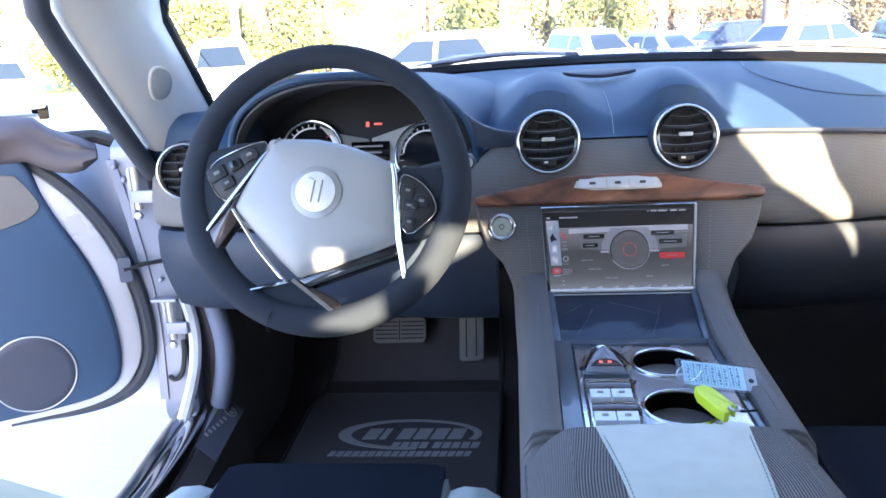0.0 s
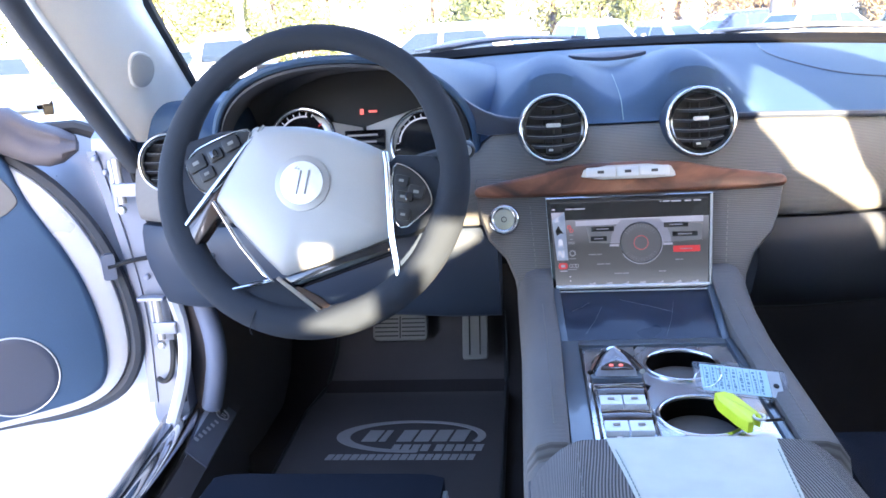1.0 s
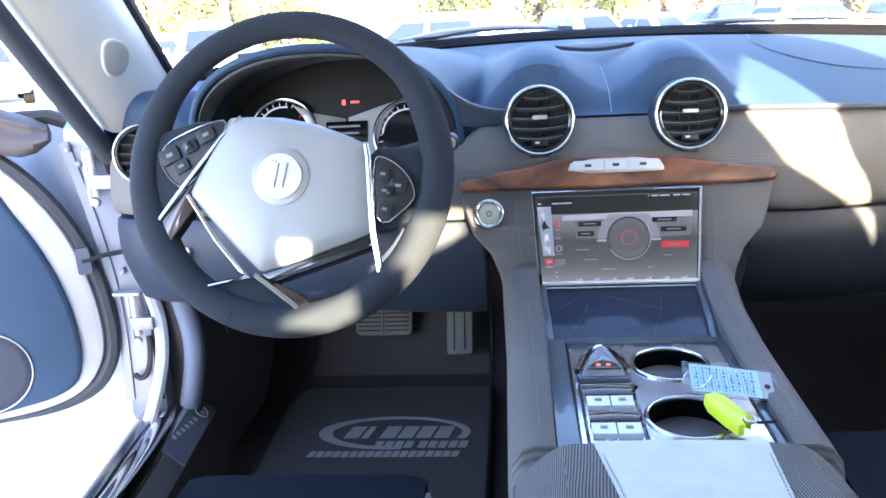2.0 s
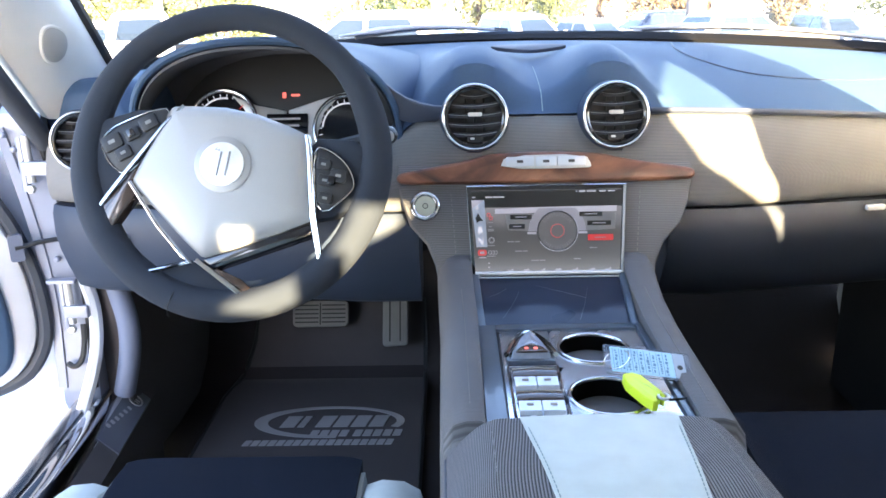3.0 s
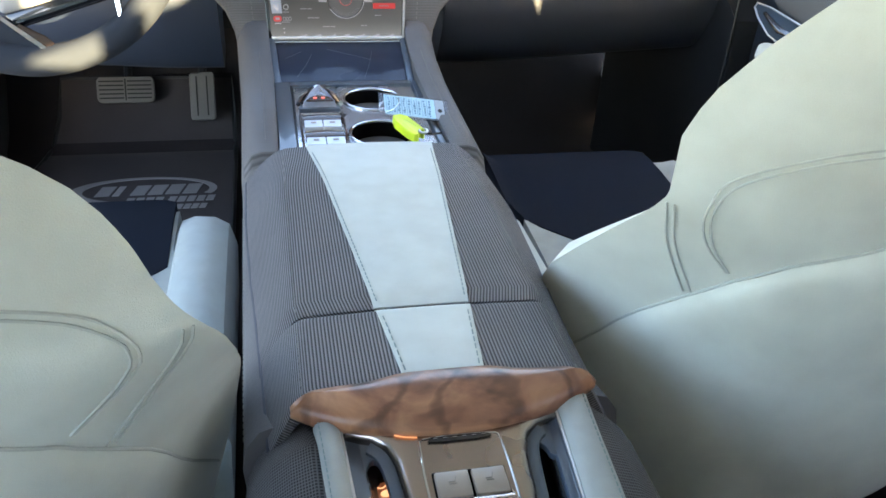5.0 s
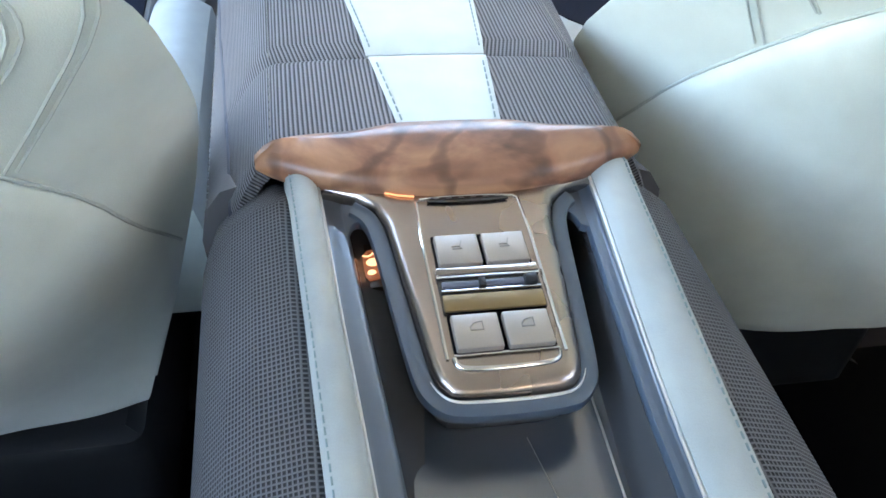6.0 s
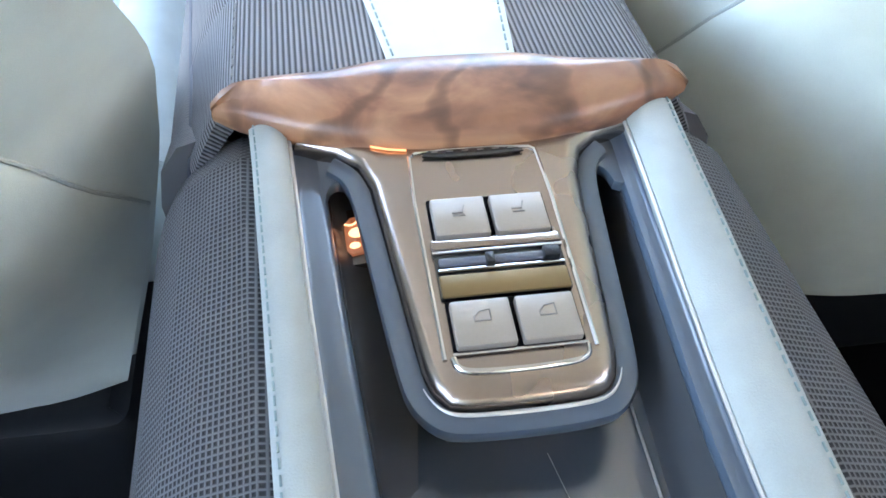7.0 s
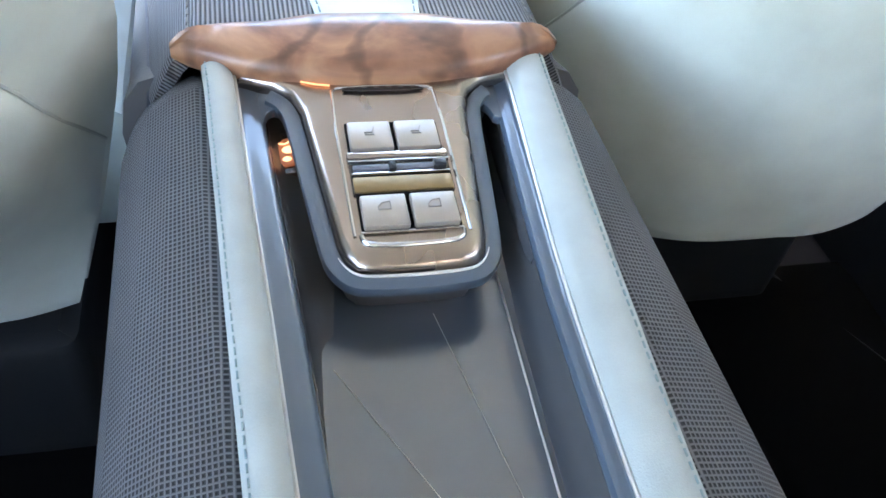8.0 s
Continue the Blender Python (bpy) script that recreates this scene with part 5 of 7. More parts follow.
CUPS = [((-0.016, 0.888, 0.094, 0.995), (0.031, 0.940, 0.040)), ((-0.016, 0.75, 0.094, 0.8878), (0.0285, 0.819, 0.0405))]
part("plate", holed(None, CUPS, TZ - 0.006, TZ), TRAYMETAL, tray, "brushed metal plate")
part("plate", prism([(-0.080, 0.75), (-0.0165, 0.75), (-0.0165, 0.995), (-0.078, 0.995)], 0.006, pose(0, 0, TZ - 0.006), 0.0008), TRAYMETAL, tray, "brushed metal plate")
for s, x0, x1 in ((-1, -0.1035, -0.082), (1, 0.0955, 0.1035)):
    part("side_lacquer", prism([(x0, 0.75), (x1, 0.75), (x1, 1.008), (x0, 1.008)], 0.012, pose(0, 0, TZ - 0.008), 0.001), GLOSSBLUE, tray, "glossy blue border")
part("front_lacquer", prism([(-0.0815, 0.9965), (0.095, 0.9965), (0.095, 1.012), (-0.0815, 1.012)], 0.01, pose(0, 0, TZ - 0.007), 0.001), GLOSSBLUE, tray)
for _, (cx, cy, r) in CUPS:
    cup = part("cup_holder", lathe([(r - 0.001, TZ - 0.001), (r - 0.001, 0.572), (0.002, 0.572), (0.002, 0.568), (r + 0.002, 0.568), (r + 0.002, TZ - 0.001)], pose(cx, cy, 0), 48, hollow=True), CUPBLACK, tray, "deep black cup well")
    part("rim", ring(r + 0.0015, 0.0028, pose(cx, cy, TZ + 0.0005)), CHROME, cup, "chrome rim")
# crystal selector: a pointed glass wedge under a chrome arch
sel = thing("drive_selector", (-0.044, 0.925, TZ), "pointed crystal drive selector with red lit letters", "selector")
HOUSE = [(-0.073, 0.897), (-0.0745, 0.908), (-0.066, 0.938), (-0.056, 0.958), (-0.0440, 0.971), (-0.033, 0.958), (-0.024, 0.938), (-0.0175, 0.908), (-0.019, 0.897)]
part("base", prism(HOUSE[::-1], 0.006, pose(0, 0, TZ), 0.002), GLOSSBLUE, sel)
part("crystal", loft([[(x, y, TZ + z + 0.02 * max(0.0, y - 0.90)) for x, y in inset(HOUSE, d)] for z, d in ((0.004, 0.004), (0.012, 0.007), (0.0165, 0.011))]), CRYSTAL, sel, "clear faceted crystal")
for x0 in (-0.058, -0.030):
    part("facet", loft([[(x0, 0.914, TZ + 0.0140), (-0.0440, 0.956, TZ + 0.0155), (-0.0440, 0.924, TZ + 0.0175)], [(x0, 0.914, TZ + 0.0155), (-0.0440, 0.956, TZ + 0.0168), (-0.0440, 0.924, TZ + 0.0195)]]), CRYSTAL, sel, "bright crystal facet")
part("arch", tube([(x, y, TZ + 0.008 + 0.02 * max(0.0, y - 0.90)) for x, y in chaikin(HOUSE[1:-1], 1, closed=False)], 0.0036, 8), CHROME, sel, "chrome arch")
part("arch_lining", tube([(x, y, TZ + 0.010 + 0.02 * max(0.0, y - 0.90)) for x, y in chaikin(inset(HOUSE, 0.0055)[1:-1], 1, closed=False)], 0.0016, 6), GLOSSBLACK, sel)
part("face", prism([(-0.064, 0.895), (-0.028, 0.895), (-0.033, 0.907), (-0.045, 0.917), (-0.058, 0.907)], 0.0025, pose(0, 0, TZ + 0.0165), 0.0006), BROWNGLOSS, sel, "dark lettered face")
for dx in (-0.0065, 0.0040):
    part("lit_sign", prism(rrect(0.0048, 0.0055, 0.0020, -0.0455 + dx, 0.9010), 0.0008, pose(0, 0, TZ + 0.0192)), REDLED, sel, "glowing red sign")
# two rows of switches, each behind a dark gloss grip bar
for yb, yk in ((0.868, 0.8460), (0.8125, 0.7910)):
    part("grip_bar", loft([[(x, yb + dy + 0.0025 * (1 - ((x + 0.0455) / 0.025) ** 2), TZ + dz) for dy, dz in ((-0.0095, 0.0), (-0.0085, 0.0035), (-0.003, 0.0068), (0.003, 0.0072), (0.008, 0.0045), (0.0095, 0.0))] for x in np.linspace(-0.0700, -0.0215, 13)]), BROWNGLOSS, tray, "dark glossy grip bar")
    part("bar_edge", tube([(x, yb + 0.0090 + 0.0025 * (1 - ((x + 0.0455) / 0.025) ** 2), TZ + 0.0048) for x in np.linspace(-0.0700, -0.0215, 13)], 0.0012, 6), CHROME, tray, "chrome edge")
    part("bar_edge", tube([(-0.0700, yb - 0.0098, TZ + 0.0035), (-0.0215, yb - 0.0098, TZ + 0.0035)], 0.0009, 6), CHROME, tray, "chrome edge")
    for x in (-0.0578, -0.0337):
        key = part("switch", loft([[(x + u * 0.0113, yk + v, TZ + z) for u in (-1, 1)] + [(x + u * 0.0113, yk + v, TZ) for u in (1, -1)] for v, z in ((-0.0098, 0.0035), (-0.0090, 0.0052), (-0.002, 0.0060), (0.0085, 0.0068), (0.0098, 0.0055))]), PALEKEY, tray, "silver window switch")
        part("mark", prism(rrect(0.007, 0.0045, 0.0006, x, yk + 0.001), 0.0004, pose(0, 0, TZ + 0.0066)), FAINT, key)
part("gasket", tube([(-0.0795, 0.990, TZ + 0.001), (-0.0815, 0.752, TZ + 0.001)], 0.0016, 6), BLACK, tray, "black joint beside the lacquer")
part("switch_frame", tube([(-0.0735, 0.755, TZ + 0.002), (-0.0735, 0.888, TZ + 0.002), (-0.0185, 0.888, TZ + 0.002), (-0.0185, 0.755, TZ + 0.002)], 0.002, 6), CHROME, tray)


# armrest: two lids of ribbed cloth with a pale suede band
def arm_w(y):
    """Half-width of the armrest's lids, drawn in towards the rear."""
    return interp(y, [0.29, 0.40, 0.50, 0.60, 0.75], [0.126, 0.131, 0.138, 0.1425, 0.1445])


def arm_z(x, y, y0, y1):
    a = abs(x)
    z = 0.7035 - 0.003 * min(1.0, a / 0.1) ** 2 - 0.043 * max(0.0, (a - 0.095) / (arm_w(y) - 0.095)) ** 1.7
    z -= 0.004 * (1 - smooth(0.0, 0.007, y - y0)) ** 2 + (0.03 * (1 - smooth(0.0, 0.02, y1 - y)) ** 2 if y1 > 0.5 else 0.004 * (1 - smooth(0.0, 0.007, y1 - y)) ** 2)
    z -= 0.012 * smooth(0.60, 0.745, y)
    return z


def band(y):
    return interp(y, [0.298, 0.385, 0.46, 0.56, 0.66, 0.745], [0.0295, 0.0385, 0.046, 0.056, 0.066, 0.0755])


armrest = thing("armrest", (0, 0.5, 0.66), "ribbed grey cloth armrest with a pale suede band", "armrest")
for y0, y1 in ((0.3895, 0.746), (0.292, 0.3862)):
    def pt(u, v, y0=y0, y1=y1):
        y = y0 + (y1 - y0) * v
        c = 2 * u - 1
        x = math.copysign(abs(c) ** 0.8, c) * arm_w(y)
        skew = (0.016 if y1 > 0.5 else 0.006) * smooth(0.097, arm_w(y), abs(x)) * (1 - smooth(0.0, 0.2, v))
        return (x, y - skew, arm_z(x, y, y0, y1))
    lid = part("lid", sheet(pt, 60, 24, (0, 0, -0.014)), FABRIC, armrest, "ribbed grey cloth lid")
    def pb(u, v, y0=y0, y1=y1):
        y = y0 + 0.0005 + (y1 - y0 - 0.001) * v
        x = (2 * u - 1) * band(y)
        return (x, y - 0.0005 + (0.001 if v > 0.99 else 0), arm_z(x, y, y0, y1) + 0.0013)
    part("suede_band", sheet(pb, 12, 24, (0, 0, -0.004)), SUEDE, lid, "pale suede band")
    for s in (-1, 1):
        stitches("band_stitching", [(s * (band(y) - 0.003), y, arm_z(band(y), y, y0, y1) + 0.0018) for y in np.linspace(y0 + 0.004, y1 - 0.012, 10)], STITCH, lid, 0.0055, 0.0006)
        stitches("lid_stitching", [(s * 0.101, y, arm_z(0.101, y, y0, y1) + 0.0004) for y in np.linspace(y0 + 0.004, y1 - 0.012, 10)], PALESTITCH, lid, 0.0055, 0.0006)
    part("lid_edge", tube([Vector(pt(0.0, k / 24)) + Vector((0.001, 0, -0.001)) for k in range(24)], 0.0022, 6), NAVY, lid, "dark piping along the lid")
    part("lid_edge", tube([Vector(pt(1.0, k / 24)) + Vector((-0.001, 0, -0.001)) for k in range(24)], 0.0022, 6), NAVY, lid, "dark piping along the lid")

# walnut bar at the armrest's end
def bar_front(x):
    a = abs(x)
    return 0.2965 + 0.006 * (1 - smooth(0.026, 0.062, a)) - 0.012 * smooth(0.095, 0.112, a)


def bar_rear(x):
    return 0.2505 + 0.030 * (abs(x) / 0.11) ** 2.2


bm = bmesh.new()
rings = []
for k in range(45):
    x = -0.1095 + 0.219 * k / 44
    f, r = bar_front(x), bar_rear(x)
    e = math.sqrt(max(0.02, 1 - (abs(x) / 0.111) ** 14))
    top = 0.7105 - 0.004 * (abs(x) / 0.11) ** 2
    mid, zc = (f + r) / 2, 0.694
    prof = [(r + 0.004, zc - 0.008), (r, zc - 0.003), (r - 0.0005, zc + 0.002), (r + 0.0015, zc + 0.0075), (r + 0.006, zc + 0.0105), (mid - 0.004, top - 0.003), (mid + 0.005, top), (f - 0.008, top - 0.0005), (f - 0.001, top - 0.004), (f + 0.001, zc + 0.008), (f, zc - 0.008)]
    rings.append([(x, mid + (y - mid) * e, zc + (z - zc) * e) for y, z in prof])
wbar = tagged(part("wooden_bar", loft(rings), WOODBAR), "crescent walnut bar across the end of the armrest", "wooden bar")

part("gasket", tube([(x, bar_rear(x) + 0.0015, 0.6868) for x in [-0.092 + 0.184 * k / 24 for k in range(25)]], 0.0014, 6), BLACK, wbar, "thin black gasket")
# rear of the console: suede rails, lacquered trough and switch panel
RY = [-0.5, 0.0, 0.11, 0.17, 0.25, 0.285]
RAIL_IN = {-1: [0.058, 0.0635, 0.069, 0.073, 0.077, 0.079], 1: [0.050, 0.0553, 0.060, 0.0655, 0.0735, 0.0765]}
RAIL_OUT = {-1: [0.077, 0.0805, 0.086, 0.0885, 0.0925, 0.095], 1: [0.076, 0.0795, 0.0865, 0.0910, 0.0975, 0.1015]}
for s in (-1, 1):
    def rail(u, v, s=s):
        y = 0.285 - 0.785 * v
        xi, xo = interp(y, RY, RAIL_IN[s]), interp(y, RY, RAIL_OUT[s])
        c = 2 * u - 1
        z = interp(y, [-0.5, 0.05, 0.2, 0.285], [0.685, 0.690, 0.694, 0.694]) + 0.0035 * (1 - c * c) - 0.006 * max(0.0, abs(c) - 0.6) ** 1.5
        return (s * (xi + (xo - xi) * u), y, z)
    r = tagged(part("console_rail", sheet(rail, 8, 40, (0, 0, -0.02)), DIMMEDSUEDE), "pale suede padded rail along the console trough", "rail", "console rails")
    stitches("rail_stitching", [Vector(rail(0.86, k / 24)) + Vector((0, 0, 0.0003)) for k in range(25)], STITCH, r, 0.005, 0.0005)
    part("chrome_line", tube([Vector(rail(0.0, k / 20)) + Vector((-s * 0.0008, 0, -0.0015)) for k in range(21)], 0.0009, 5), SATIN, r, "thin bright line")
    # lacquered wall of the trough: a sloping shoulder, then a steep drop
    def wall(u, v, s=s):
        y = 0.272 - 0.772 * v
        xi = interp(y, RY, RAIL_IN[s]) - 0.0005
        return (s * (xi - (0.55 if s > 0 else 1.0) * interp(u, [0, 0.1, 0.5, 0.78, 0.9, 1], [0, 0.0016, 0.0070, 0.0110, 0.0124, 0.0130])), y, interp(u, [0, 0.1, 0.5, 0.78, 0.9, 1], [0.6862, 0.6848, 0.6842, 0.6834, 0.6818, 0.6795]))
    part("trough_wall", sheet(wall, 14, 32, (s * 0.002, 0, -0.004)), GLOSSBLUE, r, "glossy slate blue trough shoulder")
    def drop(u, v, s=s):
        x, y, z = wall(1.0, v)
        deep = interp(y, [-0.5, 0.11, 0.17, 0.272], [0.037, 0.037, 0.0165, 0.0145]) if s < 0 else 0.037
        reach = interp(y, [-0.5, 0.06, 0.15, 0.272], [0.005, 0.005, 0.022, 0.026]) if s < 0 else 0.006
        return (x - s * reach * u ** 2.2, y, z - 0.0002 - deep * (1 - (1 - u) ** 1.5))
    part("trough_side", sheet(drop, 10, 24, (s * 0.003, 0, -0.001)), TROUGHWALL, r, "glossy dark grey trough side")
bm = sheet(lambda u, v: ((2 * u - 1) * 0.073, 0.275 - 0.775 * v, 0.6455), 8, 12, (0, 0, -0.006))
trough = tagged(part("console_trough", bm, GLOSSGREY), "glossy dark grey floor of the console trough", "trough")
part("floor_step", tube([(0.047, 0.16, 0.6463), (0.043, 0.065, 0.6463), (0.040, -0.02, 0.6463)], 0.0006, 5), SATIN, trough, "fine bright line")
for p, q in (((-0.042, 0.100), (0.0, 0.02)), ((0.009, 0.127), (0.029, 0.015))):
    part("scratch", tube([(p[0] + (q[0] - p[0]) * t, p[1] + (q[1] - p[1]) * t, 0.64605) for t in (0, 0.5, 1)], 0.00014, 4), HUBRING, trough, "hairline scratch")
SP = frame_of((0, 0.25, 0.6905), (1, 0, 0), (0, 0.9945, 0.105))
panel = thing("switch_panel", SP @ Vector((0, -0.06, -0.05)), "champagne metal switch panel at the back of the console", "switch panel")
ph = [(0.0, -0.121), (0.02, -0.1205), (0.028, -0.119), (0.033, -0.113), (0.0355, -0.104), (0.040, -0.06), (0.0445, -0.015), (0.049, -0.002), (0.058, 0.006), (0.0755, 0.012), (0.0755, 0.040)]
PO = ph + [(-x, y) for x, y in reversed(ph)][:-1]
def widened(d):
    return inset(PO, -d)


part("island", loft([[(x, y, -0.046) for x, y in inset(PO, 0.004)], [(x, y, -0.012) for x, y in inset(PO, -0.001)]], m=SP), PEDESTAL, panel, "dark grey pedestal")
keep = [i for i, p in enumerate(PO) if p[1] < 0.007]
n_half = len(ph)
keep = [i for i in keep if i >= n_half] + [i for i in keep if i < n_half]
levels = [chaikin([widened(d)[i] + (z,) for i in keep], 2, closed=False) for d, z in ((0.0003, -0.011), (0.0003, -0.0045), (0.002, -0.0036), (0.0055, -0.0039), (0.0080, -0.0050), (0.0088, -0.0070), (0.0082, -0.011))]
part("lacquer_rim", loft([[lv[k] for lv in levels] for k in range(len(levels[0]))], m=SP), GLOSSBLUE, panel, "glossy slate blue rim")
# window highlight on the lacquer, modelled as a tapering silver strip
edge = [Vector(p) + Vector((0, 0, 0.0003)) for p in levels[2] if p[1] < -0.108]
part("rim_highlight", tube(edge, [0.0002 + 0.0007 * math.sin(math.pi * (k + 0.5) / len(edge)) for k in range(len(edge))], 6, m=SP), SATIN, panel, "drawn highlight along the rim's inner edge")
bm = loft([[(x, y, z) for x, y in inset(PO, d)] for z, d in ((-0.010, 0.0), (-0.005, 0.0), (-0.002, 0.0008), (0.0, 0.0026), (0.0012, 0.005), (0.0017, 0.008))], m=SP)
plate = part("plate", bm, CHAMP, panel, "champagne brushed metal plate")
SI = SP @ pose(0, -0.0042, 0)
part("inner_frame", tube([(x, y, 0.0020) for x, y in chaikin([(-0.0275, -0.099), (-0.0285, 0.0), (-0.024, 0.004), (0.024, 0.004), (0.0285, 0.0), (0.0275, -0.099)], 1, closed=False)], 0.0009, 6, m=SI), CHROME, panel, "bright inner frame")
part("inner_lip", tube([(x, y, 0.0024) for x, y in chaikin([(-0.0245, -0.0985), (-0.0238, -0.1030), (-0.018, -0.1050), (0.0, -0.1056), (0.018, -0.1050), (0.0238, -0.1030), (0.0245, -0.0985)], 2, closed=False)], 0.0013, 8, m=SI, flat=0.7), CHROME, panel, "bright lower lip")
part("grip_slot", prism(chaikin([(-0.023, -0.0015), (0.023, -0.0015), (0.019, 0.0025), (-0.019, 0.0025)], 1), 0.001, SI @ pose(0, 0, 0.0024)), GLOSSBLACK, panel)
for k in range(6):
    part("grip_tooth", prism(rrect(0.003, 0.0010, 0.0004, -0.0165 + 0.0066 * k, 0.0012), 0.0006, SI @ pose(0, 0, 0.0033)), TREADCHROME, panel)
part("lever_well", prism(rrect(0.050, 0.0235, 0.001, 0.0, -0.0625), 0.001, SI @ pose(0, 0, 0.0023)), GLOSSBLACK, panel, "dark well")
part("well_ledge", prism(rrect(0.051, 0.0045, 0.0008, 0.0, -0.0500), 0.0030, SI @ pose(0, 0, 0.0022), 0.0008), CHAMP, panel, "champagne ledge")
part("well_edge", prism(rrect(0.051, 0.0014, 0.0004, 0.0, -0.0533), 0.0024, SI @ pose(0, 0, 0.0022), 0.0004), CHROME, panel, "bright edge")
part("lever", prism(rrect(0.047, 0.0034, 0.0006, 0.0, -0.0580), 0.0022, SI @ pose(0, 0, 0.0026), 0.0006), TREADGREY, panel, "grey plastic lever")
part("lever_knob", prism(rrect(0.0035, 0.0050, 0.0006, -0.004, -0.0585), 0.003, SI @ pose(0, 0, 0.0036), 0.0006), BLACK, panel)
part("lever_knob", prism(rrect(0.0065, 0.0050, 0.0006, 0.0200, -0.0580), 0.003, SI @ pose(0, 0, 0.0036), 0.0006), BLACK, panel)
part("lever_rail", prism(rrect(0.049, 0.0012, 0.0004, 0.0, -0.0622), 0.0022, SI @ pose(0, 0, 0.0028), 0.0004), CHROME, panel, "bright rail")
part("lever_plate", prism(rrect(0.049, 0.0098, 0.001, 0.0, -0.0690), 0.0018, SI @ pose(0, 0, 0.0026), 0.0005), BRONZE, panel, "dull bronze plate")
for y, h in ((-0.0365, 0.0205), (-0.0865, 0.0205)):
    part("switch_gap", prism(rrect(0.0480, h + 0.0012, 0.001, 0.0, y + 0.0006), 0.0006, SI @ pose(0, 0, 0.0022)), DEEPBLACK, panel, "dark gap round the switches")
    for x in (-0.0120, 0.0120):
        key = part("switch", prism(rrect(0.0218, h * 0.94, 0.0010, x, y - 0.0003), 0.0036, SI @ pose(0, 0, 0.0024), 0.0008), KEYCAP, panel, "pale champagne switch")
        part("lower_face", prism(rrect(0.0214, h * 0.27, 0.0008, x, y - 0.0003 - h * 0.325), 0.0016, SI @ pose(0, 0, 0.0047, 9), 0.0005), CHAMP, key, "brown-tinted lower face")
        mx, my = x, y + 0.002
        if y > -0.06:
            part("mark", tube([(mx - 0.003, my - 0.001, 0.0062), (mx + 0.001, my - 0.001, 0.0062), (mx + 0.0022, my + 0.0025, 0.0062)], 0.00045, 4, m=SI), FAINT, key)
            part("mark", tube([(mx - 0.0028, my - 0.0025, 0.0062), (mx + 0.002, my - 0.0025, 0.0062)], 0.0004, 4, m=SI), FAINT, key)
        else:
            part("mark", tube([(mx - 0.003, my - 0.0022, 0.0062), (mx + 0.003, my - 0.0022, 0.0062), (mx + 0.003, my + 0.0024, 0.0062), (mx - 0.001, my + 0.0018, 0.0062), (mx - 0.003, my - 0.0005, 0.0062)], 0.00035, 4, True, m=SI), FAINT, key)
part("divider", prism(rrect(0.049, 0.0010, 0.0003, 0, -0.0977), 0.001, SI @ pose(0, 0, 0.0024)), CHROME, panel)
CORNER = chaikin([(0.0775, 0.272), (0.0750, 0.232), (0.0640, 0.230), (0.0625, 0.240), (0.0590, 0.2445), (0.0545, 0.2425), (0.0525, 0.234), (0.0485, 0.226), (0.0440, 0.230), (0.0460, 0.250), (0.0560, 0.272)], 1)
for s in (-1, 1):
    part("corner_ledge", prism([(s * (x - (0.003 if s > 0 else 0.0)), y) for x, y in CORNER][::-s], 0.005, pose(0, 0, 0.6782), 0.0012), GLOSSBLUE, panel, "glossy slate blue corner")
# small amber lamps under the bar
lamp = thing("amber_lamp", (-0.0535, 0.222, 0.66), "small glowing amber lamp in the console trough", "lamp")
LM = frame_of((-0.0520, 0.226, 0.6690), (1, 0, 0.12), (0, 1, 0))
part("holder", prism(rrect(0.0135, 0.033, 0.002), 0.024, LM @ pose(0, 0, -0.0245)), BROWNGLOSS, lamp, "dark brown glossy box")
part("lens", prism(chaikin([(-0.0048, -0.012), (0.0046, -0.011), (0.0056, 0.004), (0.0035, 0.011), (-0.0040, 0.010), (-0.0056, 0.0)], 1), 0.002, LM @ pose(0, 0, -0.0010), 0.0008), AMBER, lamp, "glowing amber lens")
for cx, cy, w, h in ((0.0005, 0.0005, 0.0080, 0.0065), (-0.001, -0.0070, 0.0050, 0.0040), (0.0035, -0.0060, 0.0018, 0.0024)):
    part("core", lathe([(1.0, 0.0), (0.92, 0.35), (0.6, 0.75), (0.05, 0.95)], LM @ pose(cx, cy, 0.0006) @ Matrix.Diagonal((w / 2, h / 2, 0.0016, 1)), 14), AMBERCORE, lamp, "bright amber core")
part("filament", tube(chaikin([(-0.0045, 0.0062, 0.0012), (-0.002, 0.0050, 0.0012), (0.000, 0.0058, 0.0012), (0.0015, 0.0078, 0.0012), (0.0035, 0.0064, 0.0012)], 2, closed=False), 0.00045, 5, m=LM), AMBERCORE, lamp, "fine bright line")
lamp2 = thing("amber_lamp", (-0.03, 0.262, 0.6935), "small glowing amber lamp under the wooden bar", "lamp")
part("lens", tube([(-0.0430, 0.2538, 0.6935), (-0.036, 0.2512, 0.6935), (-0.028, 0.2500, 0.6932)], 0.0005, 6), AMBERSTRIP, lamp2, "glowing amber strip")

# ---- key and tag lying over the rear cup holder ----
fob = thing("key_fob", (0.058, 0.815, TZ), "bright yellow-green plastic key holder over the cup holder", "key fob")
FM = frame_of((0.055, 0.806, TZ + 0.016), (0.95, 0.2, 0.0), (-0.2, 0.95, 0.1))
part("body", prism(chaikin([(-0.0105, -0.033), (-0.002, -0.036), (0.0, -0.027), (0.006, -0.025), (0.007, -0.032), (0.0115, -0.028), (0.0115, -0.010), (0.0105, 0.020), (-0.0105, 0.022)], 1), 0.012, FM @ pose(0, 0, -0.005, 0, 0, 12), 0.0025), FOB, fob)
part("ring_hole", ring(0.005, 0.0016, FM @ pose(0.014, -0.026, 0.005)), SATIN, fob)
